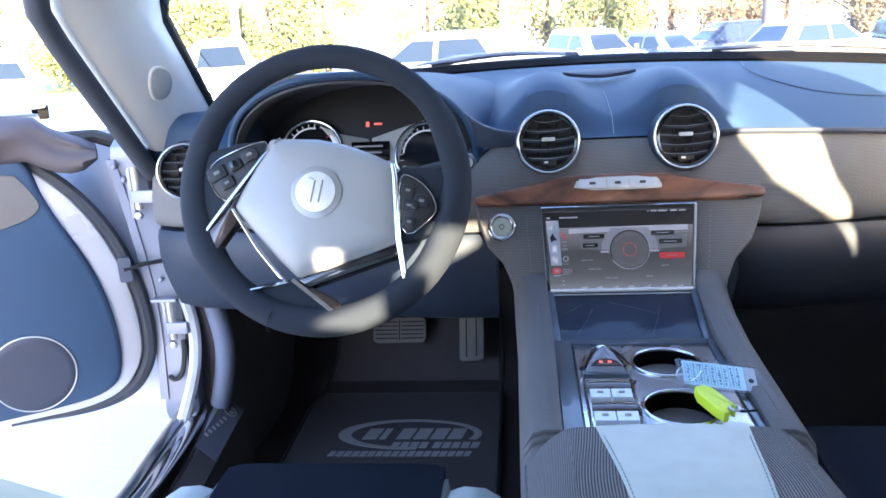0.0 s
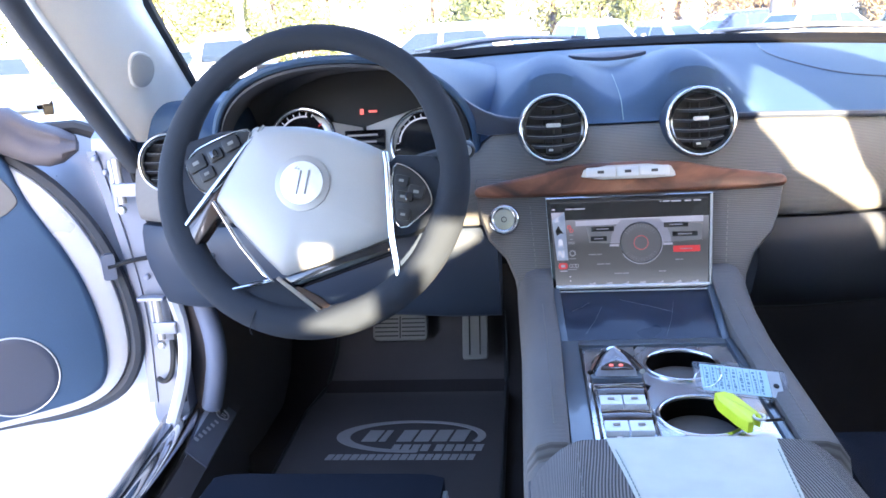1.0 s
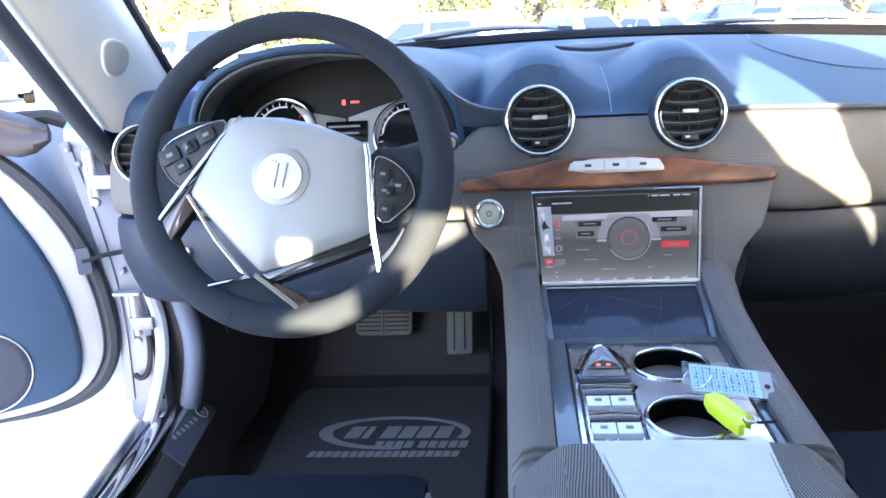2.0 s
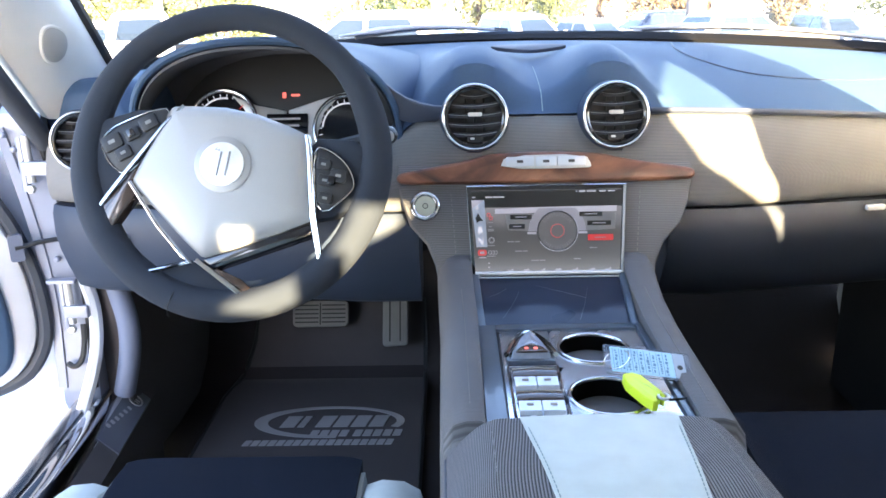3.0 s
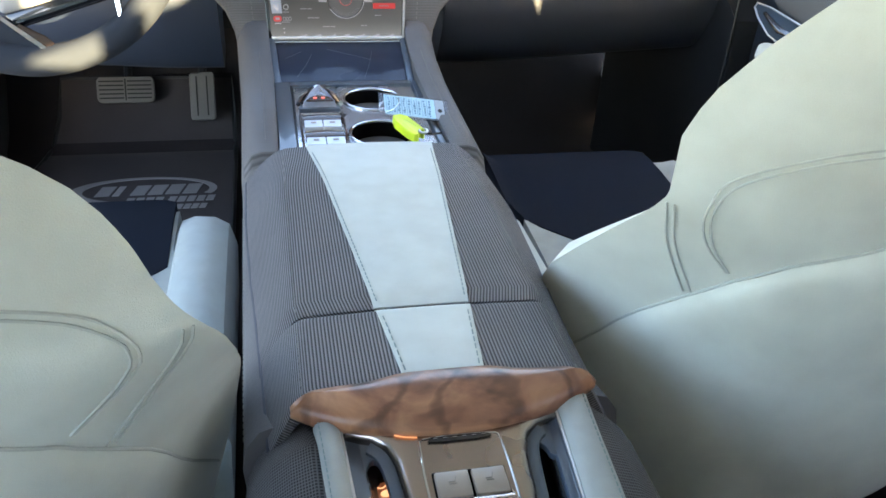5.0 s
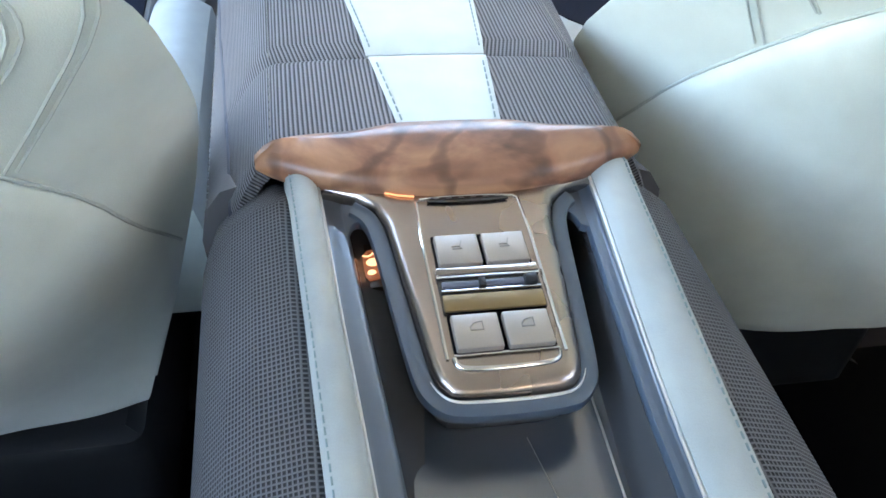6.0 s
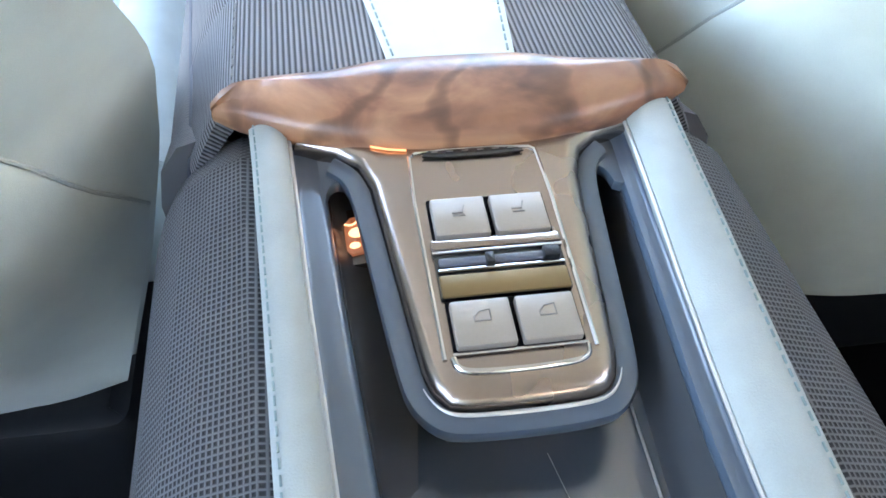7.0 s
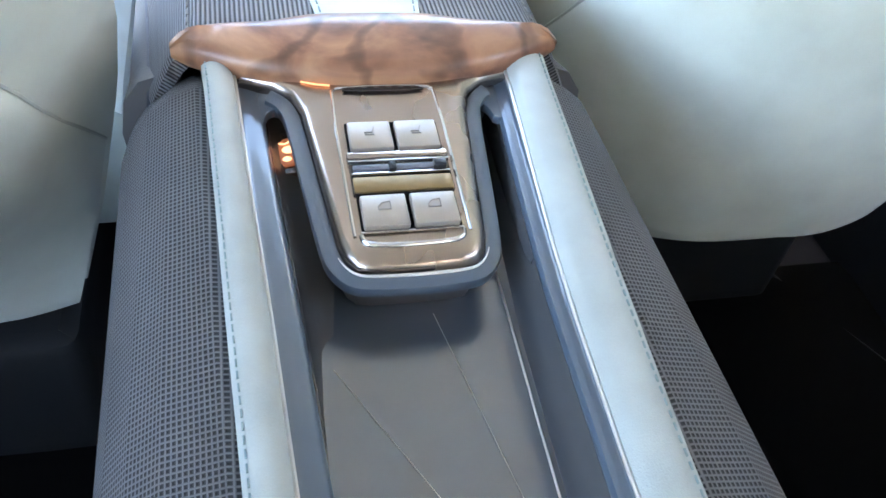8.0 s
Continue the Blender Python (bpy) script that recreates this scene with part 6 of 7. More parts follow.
part("key_ring", tube([Vector((0.045, 0.848, TZ + 0.026)) + Vector((0.013 * math.cos(a) - 0.004, 0.020 * math.sin(a) + 0.006, 0.006 * math.cos(a))) for a in [2 * math.pi * k / 24 for k in range(24)]], 0.0008, 5, True), WIRE, fob, "thin wire ring")
part("strap", tube([(0.068, 0.800, TZ + 0.014), (0.085, 0.795, TZ + 0.008), (0.10, 0.79, TZ + 0.012)], 0.0016, 5), BLACK, fob)
tag = thing("key_tag", (0.09, 0.86, TZ + 0.01), "blue written key tag in a clear sleeve", "tag")
TG = frame_of((0.0745, 0.853, TZ + 0.021), (0.985, -0.05, -0.12), (0.05, 0.9, 0.42))
part("sleeve", prism(rrect(0.094, 0.040, 0.003), 0.0012, TG @ pose(0, 0, -0.0006)), CLEARPLASTIC, tag, "clear plastic sleeve")
paper = part("paper", prism(rrect(0.068, 0.034, 0.001, -0.006, 0), 0.0008, TG @ pose(0, 0, 0.0008)), TAGBLUE, tag, "blue paper")
random.seed(4)
for j in range(9):
    xx = -0.034 + 0.0068 * j
    part("ruled_line", prism(rrect(0.0005, 0.031, 0.0002, xx - 0.0032, 0.0), 0.0002, TG @ pose(0, 0, 0.0016)), TAGINK, paper)
    y = -0.0155 + random.uniform(0.0, 0.003)
    while y < 0.0125:
        w = random.uniform(0.0012, 0.0042)
        part("writing", prism(rrect(random.uniform(0.0012, 0.0030), w, 0.0003, xx + random.uniform(-0.0006, 0.0006), y + w / 2), 0.0003, TG @ pose(0, 0, 0.0017)), TAGINK, paper)
        y += w + random.uniform(0.0008, 0.0022)
part("punched_end", prism(rrect(0.012, 0.034, 0.001, 0.0345, 0), 0.0008, TG @ pose(0, 0, 0.0008)), mat("grey_tag_end", (0.36, 0.42, 0.50), 0.6), tag, "grey end of the tag")
part("eyelet", lathe([(0.0030, 0.0), (0.0030, 0.0006), (0.0006, 0.0008)], TG @ pose(0.0345, -0.002, 0.0015), 16), BLACK, tag, "dark punched hole")

# ---- seats ----
ZB = [0.44, 0.50, 0.56, 0.62, 0.68, 0.73, 0.78, 0.81, 0.825, 0.84, 0.87, 0.90, 0.935, 0.97, 1.01, 1.05, 1.09, 1.13, 1.17, 1.19]
HW = [0.205, 0.222, 0.24, 0.252, 0.255, 0.251, 0.241, 0.230, 0.224, 0.223, 0.224, 0.214, 0.188, 0.157, 0.130, 0.120, 0.116, 0.114, 0.10, 0.07]
YR = [0.345, 0.325, 0.31, 0.30, 0.292, 0.285, 0.278, 0.272, 0.27, 0.266, 0.258, 0.25, 0.24, 0.228, 0.215, 0.20, 0.188, 0.18, 0.178, 0.185]
YF = [0.47, 0.50, 0.515, 0.518, 0.505, 0.445, 0.385, 0.352, 0.342, 0.345, 0.345, 0.34, 0.33, 0.315, 0.295, 0.28, 0.27, 0.265, 0.26, 0.245]


# the driver's backrest has a sharper step above its wings
ZD = [0.36, 0.44, 0.515, 0.58, 0.614, 0.672, 0.71, 0.757, 0.79, 0.808, 0.822, 0.835, 0.849, 0.866, 0.884, 0.902, 0.922, 0.942, 0.965, 0.99, 1.03, 1.07, 1.15, 1.19]
HD = [0.170, 0.197, 0.222, 0.239, 0.248, 0.258, 0.262, 0.262, 0.260, 0.256, 0.248, 0.237, 0.230, 0.224, 0.216, 0.206, 0.191, 0.169, 0.142, 0.117, 0.098, 0.092, 0.082, 0.055]


def back_size(z, winged):
    tuck = 0.095 * smooth(0.0, 0.24, 0.66 - z) if winged else 0.0   # the driver's backrest rolls under at its foot
    return interp(z, ZB, YR) + tuck, interp(z, ZB, YF), interp(z, ZD, HD) if winged else interp(z, ZB, HW)


def back_rear(xn, z, winged=False):
    """The rear face of a backrest: xn from -1 to 1 over its width."""
    yr, yf, w = back_size(z, winged)
    side = yr + (yf - yr) * 0.8
    return Vector((xn * w, yr + (side - yr) * abs(xn) ** 2.8, z))


def back_ring(z, winged=False):
    yr, yf, w = back_size(z, winged)
    side = yr + (yf - yr) * 0.8
    ring_pts = [tuple(back_rear(x, z, winged)) for x in np.linspace(-1, 1, 23)]
    fc = yr + min(0.09, (yf - yr) * 0.75)
    for x in np.linspace(1, -1, 19)[1:-1]:
        a = abs(x)
        y = fc + (yf - fc) * smooth(0.45, 0.8, a) - (yf - side) * smooth(0.82, 1.0, a) ** 1.5
        ring_pts.append((float(x) * w, y, z))
    return ring_pts


def arch(xn):
    """Height of the seam above the lower back panel."""
    return interp(abs(xn), [0, 0.33, 0.55, 0.66, 0.74, 0.81, 0.886, 0.94, 0.985], [0.812, 0.800, 0.779, 0.755, 0.722, 0.674, 0.622, 0.594, 0.571])


def seat(cx, dy, dz, label, front, foot, inset, lean=0.0, winged=False):
    """dy shifts the whole seat, dz lowers its cushion alone, lean tips the head of the backrest, winged takes the backrest with sharper wings."""
    s = thing("bucket_seat", (cx, 0.6 + dy, 0.2), label, "seat", "front seats")
    sh = lambda p: (cx + p[0], p[1] + dy - lean * max(0.0, p[2] - 0.90), p[2])
    fine = np.concatenate([np.linspace(0.44, 0.74, 14), np.linspace(0.75, 0.88, 26), np.linspace(0.89, 1.19, 20)])
    b = part("backrest", loft([[sh(p) for p in back_ring(float(z), winged)] for z in fine]), SEATSUEDE, s, "pale sage suede backrest")
    def back_low(u, v):
        xn = (2 * u - 1) * 0.985
        z = foot + (arch(xn) - foot) * v
        puff = 0.002 * math.sin(9 * xn + 14 * z) * math.sin(23 * z + 3 * xn) * smooth(0, 0.3, 1 - abs(xn))
        p = back_rear(xn, max(z, 0.44), winged)
        if winged:
            p.x *= back_size(z, True)[2] / back_size(max(z, 0.44), True)[2]
        tuck = 0.08 * smooth(0.0, 0.10, 0.44 - z) if winged else 0.0
        return sh(p + Vector((0, tuck - 0.014 * math.sqrt(max(0.0, 1 - v ** 14)) - 0.001 + puff * (1 - v ** 6), min(0.0, z - 0.44))))
    part("back_panel", sheet(back_low, 44, 40, (0, 0.012, 0)), SEATSUEDE, s, "pale suede lower back panel")
    part("panel_seam", tube([Vector(back_low(k / 60, 1.0)) + Vector((0, -0.0002, 0.001)) for k in range(61)], 0.0012, 6), mat_seam, s)
    for d in (0.0, 0.006):
        line_pts = chaikin([(-0.69 + d, 0.762), (-0.812 + d * 3, 0.79), (-0.886 + d * 3, 0.816), (-0.888 + d * 3, 0.838 - d), (-0.795, 0.857 - d), (-0.548, 0.885 - d), (0.0, 0.898 - d), (0.548, 0.885 - d), (0.795, 0.857 - d), (0.888 - d * 3, 0.838 - d), (0.886 - d * 3, 0.816), (0.812 - d * 3, 0.79), (0.69 - d, 0.762)], 2, closed=False)
        part("pocket_seam", tube([Vector(sh(back_rear(x, z, winged))) + Vector((0, -0.0002, 0)) for x, z in line_pts], 0.0010, 5), mat_seam, b)
    for side in (-1, 1):
        for d in (0.0, 0.02):
            part("bolster_seam", tube([Vector(sh(back_rear(side * (0.985 - d - 0.245 * t), 0.818 - 0.087 * t, winged))) + Vector((0, -0.0002, 0)) for t in [k / 10 for k in range(11)]], 0.0009, 5), mat_seam, b)
    fy = front
    def top(x, y):
        a = abs(x)
        return 0.512 + dz + 0.022 * smooth(fy - 0.55, fy - 0.03, y) + 0.026 * smooth(0.145, 0.19, a) - 0.03 * smooth(0.215, 0.245, a) - 0.045 * smooth(fy - 0.035, fy, y) ** 2
    def cush(u, v):
        x, y = (2 * u - 1) * 0.155, 0.50 + dy + (fy - 0.50 - dy) * v
        return (cx + x, y, top(x, y))
    part("cushion", sheet(cush, 16, 24, (0, 0, -0.13)), DIMMEDSUEDE, s, "pale suede cushion")
    def black(u, v):
        uu = u if inset[0] > 0 else 1 - u
        x = inset[1] + (inset[2] - inset[1]) * uu
        apex = inset[3]
        y0 = fy - 0.275 + (0.105 * (apex - x) / (apex - inset[1]) if x < apex else 0.105 * (x - apex) / (inset[2] - apex))
        y0 += 0.0
        x *= inset[0]
        y = y0 + (fy + 0.004 - 0.010 * abs(2 * u - 1) ** 12 - y0) * v
        return (cx + x, y, max(top(x, min(y, fy)), 0.511 + dz + 0.022 * smooth(fy - 0.4, fy - 0.05, y)) + 0.0015 + 0.0065 * smooth(fy - 0.2, fy - 0.05, y))
    part("cushion_inset", sheet(black, 20, 14, (0, 0, -0.10)), NAVYSUEDE, s, "dark navy suede thigh panel")
    for side in (-1, 1):
        rings = []
        for y, k in ((0.60 + dy, 0.95), (0.64 + dy, 1.0), (0.7 + dy, 1.0), (fy - 0.14, 0.99), (fy - 0.075, 0.95), (fy - 0.042, 0.89), (fy - 0.028, 0.74)):
            rings.append([(cx + side * x, y, 0.40 + dz + (z - 0.40) * k * (0.88 if side * inset[1] > 0.16 else 1.0)) for x, z in ((0.150, 0.40), (0.152, 0.528), (0.160, 0.545), (0.178, 0.552), (0.205, 0.549), (0.224, 0.535), (0.232, 0.50), (0.228, 0.40))])
        part("side_bolster", loft(rings), SUEDE, s, "pale suede side bolster")
    part("base", box(cx, 0.66 + dy, 0.29 + dz * 0.5, 0.36, 0.42, 0.22 + dz, 0.02), BLACK, s)
    return s


mat_seam = mat("grey_seam", (0.43, 0.47, 0.445), 0.9)
seat(0.385, 0.0, 0.0, "pale sage suede passenger seat with a navy thigh panel", 1.0, 0.468, (1, -0.178, 0.105, -0.068))
seat(-0.403, -0.105, -0.03, "pale sage suede driver seat with a navy thigh panel", 0.955, 0.32, (1, -0.15, 0.15, 0.0), 0.32, True)
# buckle beside the passenger cushion
buckle = thing("belt_buckle", (0.165, 0.62, 0.5), "pale grey seat belt buckle beside the seat", "buckle")
part("stalk", box(0.158, 0.66, 0.46, 0.012, 0.05, 0.2, 0.004), BLACK, buckle)

# ---- floor mats and pedals ----
# black sheets added over the rear carpet in place of the footwell's deep shade
for s in (-1, 1):
    shade = thing("rear_shade_sheet", (s * 0.42, -0.15, 0.205), "added black sheet standing for shade in the rear footwell", "floor mat", "rear floor mats")
    def shade_pt(u, v, s=s):
        e = max(abs(2 * u - 1), abs(2 * v - 1))
        return (s * (0.165 + 0.555 * u), -0.60 + 1.10 * v, 0.216 + 0.004 * math.sin(9 * u) * math.sin(13 * v) - 0.008 * smooth(0.94, 1.0, e))
    part("shade_face", sheet(shade_pt, 20, 24, (0, 0, -0.012)), CUPBLACK, shade, "near-black face standing for shade")
    edge = [(0.0, 0.0), (1.0, 0.0), (1.0, 1.0), (0.0, 1.0)]
    part("shade_edge", tube([Vector(shade_pt(a, b)) + Vector((0, 0, 0.001)) for a, b in chaikin(edge, 1)], 0.004, 6, True), BLACK, shade, "black edge of the shade sheet")

fm = thing("floor_mat", (-0.42, 1.5, 0.205), "black car mat with a grey oval emblem", "mat")
def floor_z(y):
    return 0.2 + 0.26 * smooth(0.93, 1.0, (y + 1.3) / 3.3)


def mat_pt(u, v):
    y = 0.9 + 1.0 * v
    x0 = -0.66 + 0.05 * smooth(0.8, 1.0, v)
    return (x0 + (-0.205 - x0) * u, y, floor_z(y) + 0.014)


part("carpet_face", sheet(mat_pt, 10, 40, (0, 0, -0.012)), MAT, fm, "black cut carpet")
part("border", tube([Vector(mat_pt(u, v)) + Vector((0, 0, -0.004)) for u, v in [(0, k / 20) for k in range(21)] + [(1, 1 - k / 20) for k in range(21)]], 0.006, 6, True), BLACK, fm)
ez = 0.2145
def emblem(name, poly):
    return part(name, prism(poly, 0.0015, pose(0, 0, ez)), MATPRINT, fm, "grey printed shape")


cx, cy = -0.403, 1.575
outer = [(cx + 0.160 * math.cos(a), cy + 0.066 * math.sin(a)) for a in [2 * math.pi * k / 48 for k in range(48)]]
innr = [(cx + 0.006 + 0.137 * math.cos(a), cy + 0.057 * math.sin(a)) for a in [2 * math.pi * k / 48 for k in range(48)]]
bm = bmesh.new()
for za, zb in ((ez, ez + 0.0015),):
    rows = [[bm.verts.new((x, y, z)) for x, y in p] for p, z in ((outer, za), (outer, zb), (innr, zb), (innr, za))]
    for a, b in zip(rows, rows[1:] + rows[:1]):
        for k in range(48):
            if 37 <= k <= 44:
                continue
            bm.faces.new((a[k], a[(k + 1) % 48], b[(k + 1) % 48], b[k]))
part("emblem_ring", bm, MATPRINT, fm, "grey oval ring")
for k in range(6):
    x = cx - 0.103 + 0.0375 * k
    w = 0.014 if k == 1 else 0.031
    emblem("emblem_bar", [(x, cy - 0.022), (x + w, cy - 0.022), (x + w + 0.012, cy + 0.024), (x + 0.012, cy + 0.024)])
for k in range(9):
    x = cx - 0.035 + 0.0205 * k + (0.008 if k > 3 else 0)
    emblem("emblem_bar", [(x, cy - 0.060), (x + 0.016, cy - 0.060), (x + 0.021, cy - 0.036), (x + 0.005, cy - 0.036)])
for k in range(18):
    x = cx - 0.165 + 0.0170 * k
    emblem("emblem_bar", [(x, cy - 0.094), (x + 0.0135, cy - 0.094), (x + 0.0185, cy - 0.074), (x + 0.005, cy - 0.074)])
brake = thing("brake_pedal", (-0.45, 1.87, 0.3), "wide grey rubber brake pedal", "pedal")
BP = frame_of((-0.452, 1.84, 0.355), (1, 0, 0), (0, 0.45, 0.89))
part("pad", prism(rrect(0.132, 0.062, 0.012), 0.016, BP, 0.004), PEDAL, brake, "grey rubber pad")
part("groove", prism(rrect(0.003, 0.052, 0.001), 0.001, BP @ pose(0, 0, 0.016)), RUBBER, brake)
for k in range(5):
    for side in (-1, 1):
        part("tread_rib", prism(rrect(0.056, 0.003, 0.001, side * 0.032, -0.020 + 0.010 * k), 0.002, BP @ pose(0, 0, 0.016)), RUBBER, brake)
part("arm", tube([(-0.45, 1.86, 0.36), (-0.45, 1.98, 0.50), (-0.45, 1.98, 0.68)], 0.010, 8), BLACK, brake)
acc = thing("accelerator_pedal", (-0.29, 1.86, 0.22), "long narrow grey accelerator pedal", "pedal")
AP = frame_of((-0.272, 1.79, 0.335), (1, 0, 0.04), (0, 0.5, 0.87))
part("pad", prism(rrect(0.058, 0.115, 0.008, 0, 0.0175), 0.014, AP, 0.004), PEDAL, acc, "grey rubber pad")
for dx in (-0.012, 0.012):
    part("rib", prism(rrect(0.003, 0.095, 0.001, 0, 0.0175), 0.002, AP @ pose(dx, 0, 0.014)), RUBBER, acc)
part("arm", tube([(-0.272, 1.83, 0.36), (-0.272, 1.95, 0.50), (-0.272, 1.98, 0.68)], 0.010, 8), BLACK, acc)

# ---- passenger door ----
def door_line(y):
    """How far out the passenger door's inner face stands at y."""
    return 0.758 + 0.042 * smooth(1.10, 1.27, y)


pdoor = thing("door_1", (0.78, 0.75, 0.3), "closed passenger door in navy leather and grey cloth", "door", "car doors", "structure")
def door_band(name, z0, z1, material, out, label, y0=0.30, y1=1.50, curve=0.0, top=None):
    def f(u, v):
        y = y0 + (y1 - y0) * u
        za, zb = (z0(y) if callable(z0) else z0), (z1(y) if callable(z1) else z1)
        z = za + (zb - za) * v
        return (door_line(y) - out * math.sin(math.pi * v) ** 0.6 - curve * v, y, z)
    return part(name, sheet(f, 24, 10, (0.03, 0, 0)), material, pdoor, label)


mid = lambda y: interp(y, [0.3, 0.88, 1.02, 1.17, 1.26], [0.886, 0.878, 0.864, 0.852, 0.838])
low = lambda y: interp(y, [0.3, 0.9, 1.08, 1.15, 1.26], [0.712, 0.722, 0.728, 0.752, 0.762])
belt_top = lambda y: interp(y, [0.3, 0.89, 1.08, 1.18, 1.25, 1.32], [0.948, 0.947, 0.939, 0.931, 0.915, 0.885])
door_band("belt_pad", mid, belt_top, BELT, 0.012, "slate leather belt pad")
door_band("cloth_panel", low, mid, FASCIA, 0.008, "grey ribbed cloth panel")
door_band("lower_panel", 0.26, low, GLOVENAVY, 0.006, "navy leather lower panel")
BZ = frame_of((0.742, 1.02, 0.728), (0, -1, 0), (0.0, 0, 1))
bez = chaikin([(-0.137, 0.006), (-0.126, 0.0235), (0.02, 0.0165), (0.095, 0.009), (0.0, -0.012), (-0.056, -0.031)], 1)
pocket = part("handle_recess", prism(list(reversed(bez)), 0.004, BZ @ pose(0, 0, 0.002), 0.001), GLOSSBLUE, pdoor, "glossy blue recess")
part("recess_frame", tube([(x, y, 0.007) for x, y in bez], 0.0017, 6, True, m=BZ), SATIN, pocket, "silver frame")
part("pull_handle", tube([(-0.10, 0.010, 0.008), (-0.04, -0.004, 0.012), (0.03, -0.002, 0.008)], [0.003, 0.006, 0.003], 8, flat=0.5, m=BZ), GLOSSBLACK, pocket, "dark pull handle")
wood_poly = [(-0.050, -0.032), (0.0, -0.0145), (0.09, 0.003), (0.128, 0.006), (0.148, 0.000), (0.036, -0.022)]
strip = part("wood_strip", prism(list(reversed(wood_poly)), 0.008, BZ @ pose(0, 0, 0.002), 0.002), WOODDARK, pdoor, "walnut strip")
part("strip_edge", tube([(0.02, -0.026, 0.009), (0.09, -0.010, 0.009), (0.152, -0.001, 0.009)], 0.0016, 6, m=BZ), SATIN, strip, "thin silver edge")
rings = []
for k in range(12):
    t = k / 11
    y = 1.076 - 0.42 * t
    z = 0.692 - 0.07 * smooth(0.0, 0.8, t)
    x = 0.722 - 0.02 * math.sin(math.pi * min(1, t * 1.2))
    r = 0.4 + 0.6 * smooth(0.0, 0.08, t)
    rings.append([(x + 0.035 * r * math.cos(b), y, z + (0.017 * r) * math.sin(b)) for b in [2 * math.pi * j / 14 for j in range(14)]])
part("armrest", loft(rings), SUEDE, pdoor, "pale suede door armrest")
part("latch_lever", tube([(0.738, 1.19, 0.575), (0.730, 1.185, 0.56), (0.738, 1.178, 0.535)], [0.003, 0.006, 0.003], 8), CHROME, pdoor, "small chrome lever")
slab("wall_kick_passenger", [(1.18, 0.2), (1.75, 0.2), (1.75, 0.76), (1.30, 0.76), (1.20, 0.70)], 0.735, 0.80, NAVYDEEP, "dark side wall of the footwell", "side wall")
slab("wall_kick_driver", chaikin([(1.40, 0.2), (1.95, 0.2), (1.95, 0.76), (1.33, 0.76), (1.335, 0.68), (1.398, 0.56), (1.40, 0.36)], 2), -0.777, -0.735, MAT, "black carpeted side wall of the footwell", "side wall")
tagged(part("trim_kick_seam", tube([(0.735, 1.215, 0.25), (0.732, 1.20, 0.70), (0.735, 1.21, 0.76)], 0.002, 5), BLACK), "dark seam beside the glove box", "seam", kind="structure")

# ---- driver's door, open ----
D = frame_of((-0.83, 1.36, 0), (0.891, 0.454, 0), (0, 0, 1))
ddoor = thing("door_2", (-1.0, 1.2, 0.4), "open driver door, silver with a navy leather panel", "door", "car doors", "structure")
shell = [(-0.20, 0.905), (-0.168, 0.882), (-0.115, 0.831), (-0.067, 0.75), (-0.037, 0.647), (-0.030, 0.55), (-0.039, 0.493), (-0.076, 0.442), (-0.144, 0.420), (-0.255, 0.4195), (-1.0, 0.39), (-1.02, 0.905)]
shell = chaikin(shell, 2)
part("shell", prism(list(reversed(shell)), 0.09, D @ pose(0, 0, -0.092), 0.014), PAINT, ddoor, "silver painted door shell")
part("outer_skin", prism(list(reversed([(x * 1.02, y - 0.05 + 0.05 * (y > 0.7)) for x, y in shell])), 0.05, D @ pose(0, 0, -0.145), 0.01), PAINT, ddoor)
trim_poly = chaikin([(-0.19, 0.91), (-0.167, 0.889), (-0.152, 0.8165), (-0.096, 0.70), (-0.0714, 0.589), (-0.073, 0.486), (-0.108, 0.449), (-0.197, 0.439), (-0.2516, 0.4366), (-0.96, 0.41), (-0.97, 0.91)], 2)
inner = part("trim_panel", loft([[(x, y, z) for x, y in inset(list(reversed(trim_poly)), d)] for z, d in ((-0.02, 0), (0.003, 0.0), (0.008, 0.003), (0.011, 0.010))], m=D), PAD, ddoor, "navy blue leather door panel")
part("cloth_inset", prism(list(reversed(chaikin([(-0.20, 0.89), (-0.172, 0.850), (-0.158, 0.820), (-0.168, 0.8066), (-0.19, 0.793), (-0.35, 0.76), (-0.9, 0.74), (-0.93, 0.895)], 2))), 0.005, D @ pose(0, 0, 0.0095), 0.002), FASCIA, ddoor, "grey ribbed cloth inset")
spk = part("door_speaker", lathe([(0.070, -0.004), (0.070, 0.003), (0.066, 0.005), (0.058, 0.005)], D @ pose(-0.2229, 0.5172, 0.011), 56), NAVY, ddoor, "round navy loudspeaker cover")
part("speaker_ring", ring(0.0712, 0.0015, D @ pose(-0.2229, 0.5172, 0.013), 64), SATIN, spk, "thin silver ring")
seal_pts = [(x + 0.011 * smooth(0.41, 0.45, y), y - 0.005, -0.022) for x, y in shell if y < 0.90 and x > -0.34]
part("door_seal", tube(seal_pts, [0.0135 * (0.15 + 0.85 * smooth(-0.30, -0.05, p[0]) if p[1] < 0.5 else 1.0) for p in seal_pts], 8, m=D), SEALGREY, ddoor, "black rubber seal")
part("top_seal", tube([(-0.12, 0.925, -0.02), (-0.057, 0.926, -0.015), (-0.03, 0.915, -0.01), (-0.004, 0.893, 0.0)], 0.012, 8, m=D), RUBBER, ddoor, "black rubber top seal")
rings = []
random.seed(9)
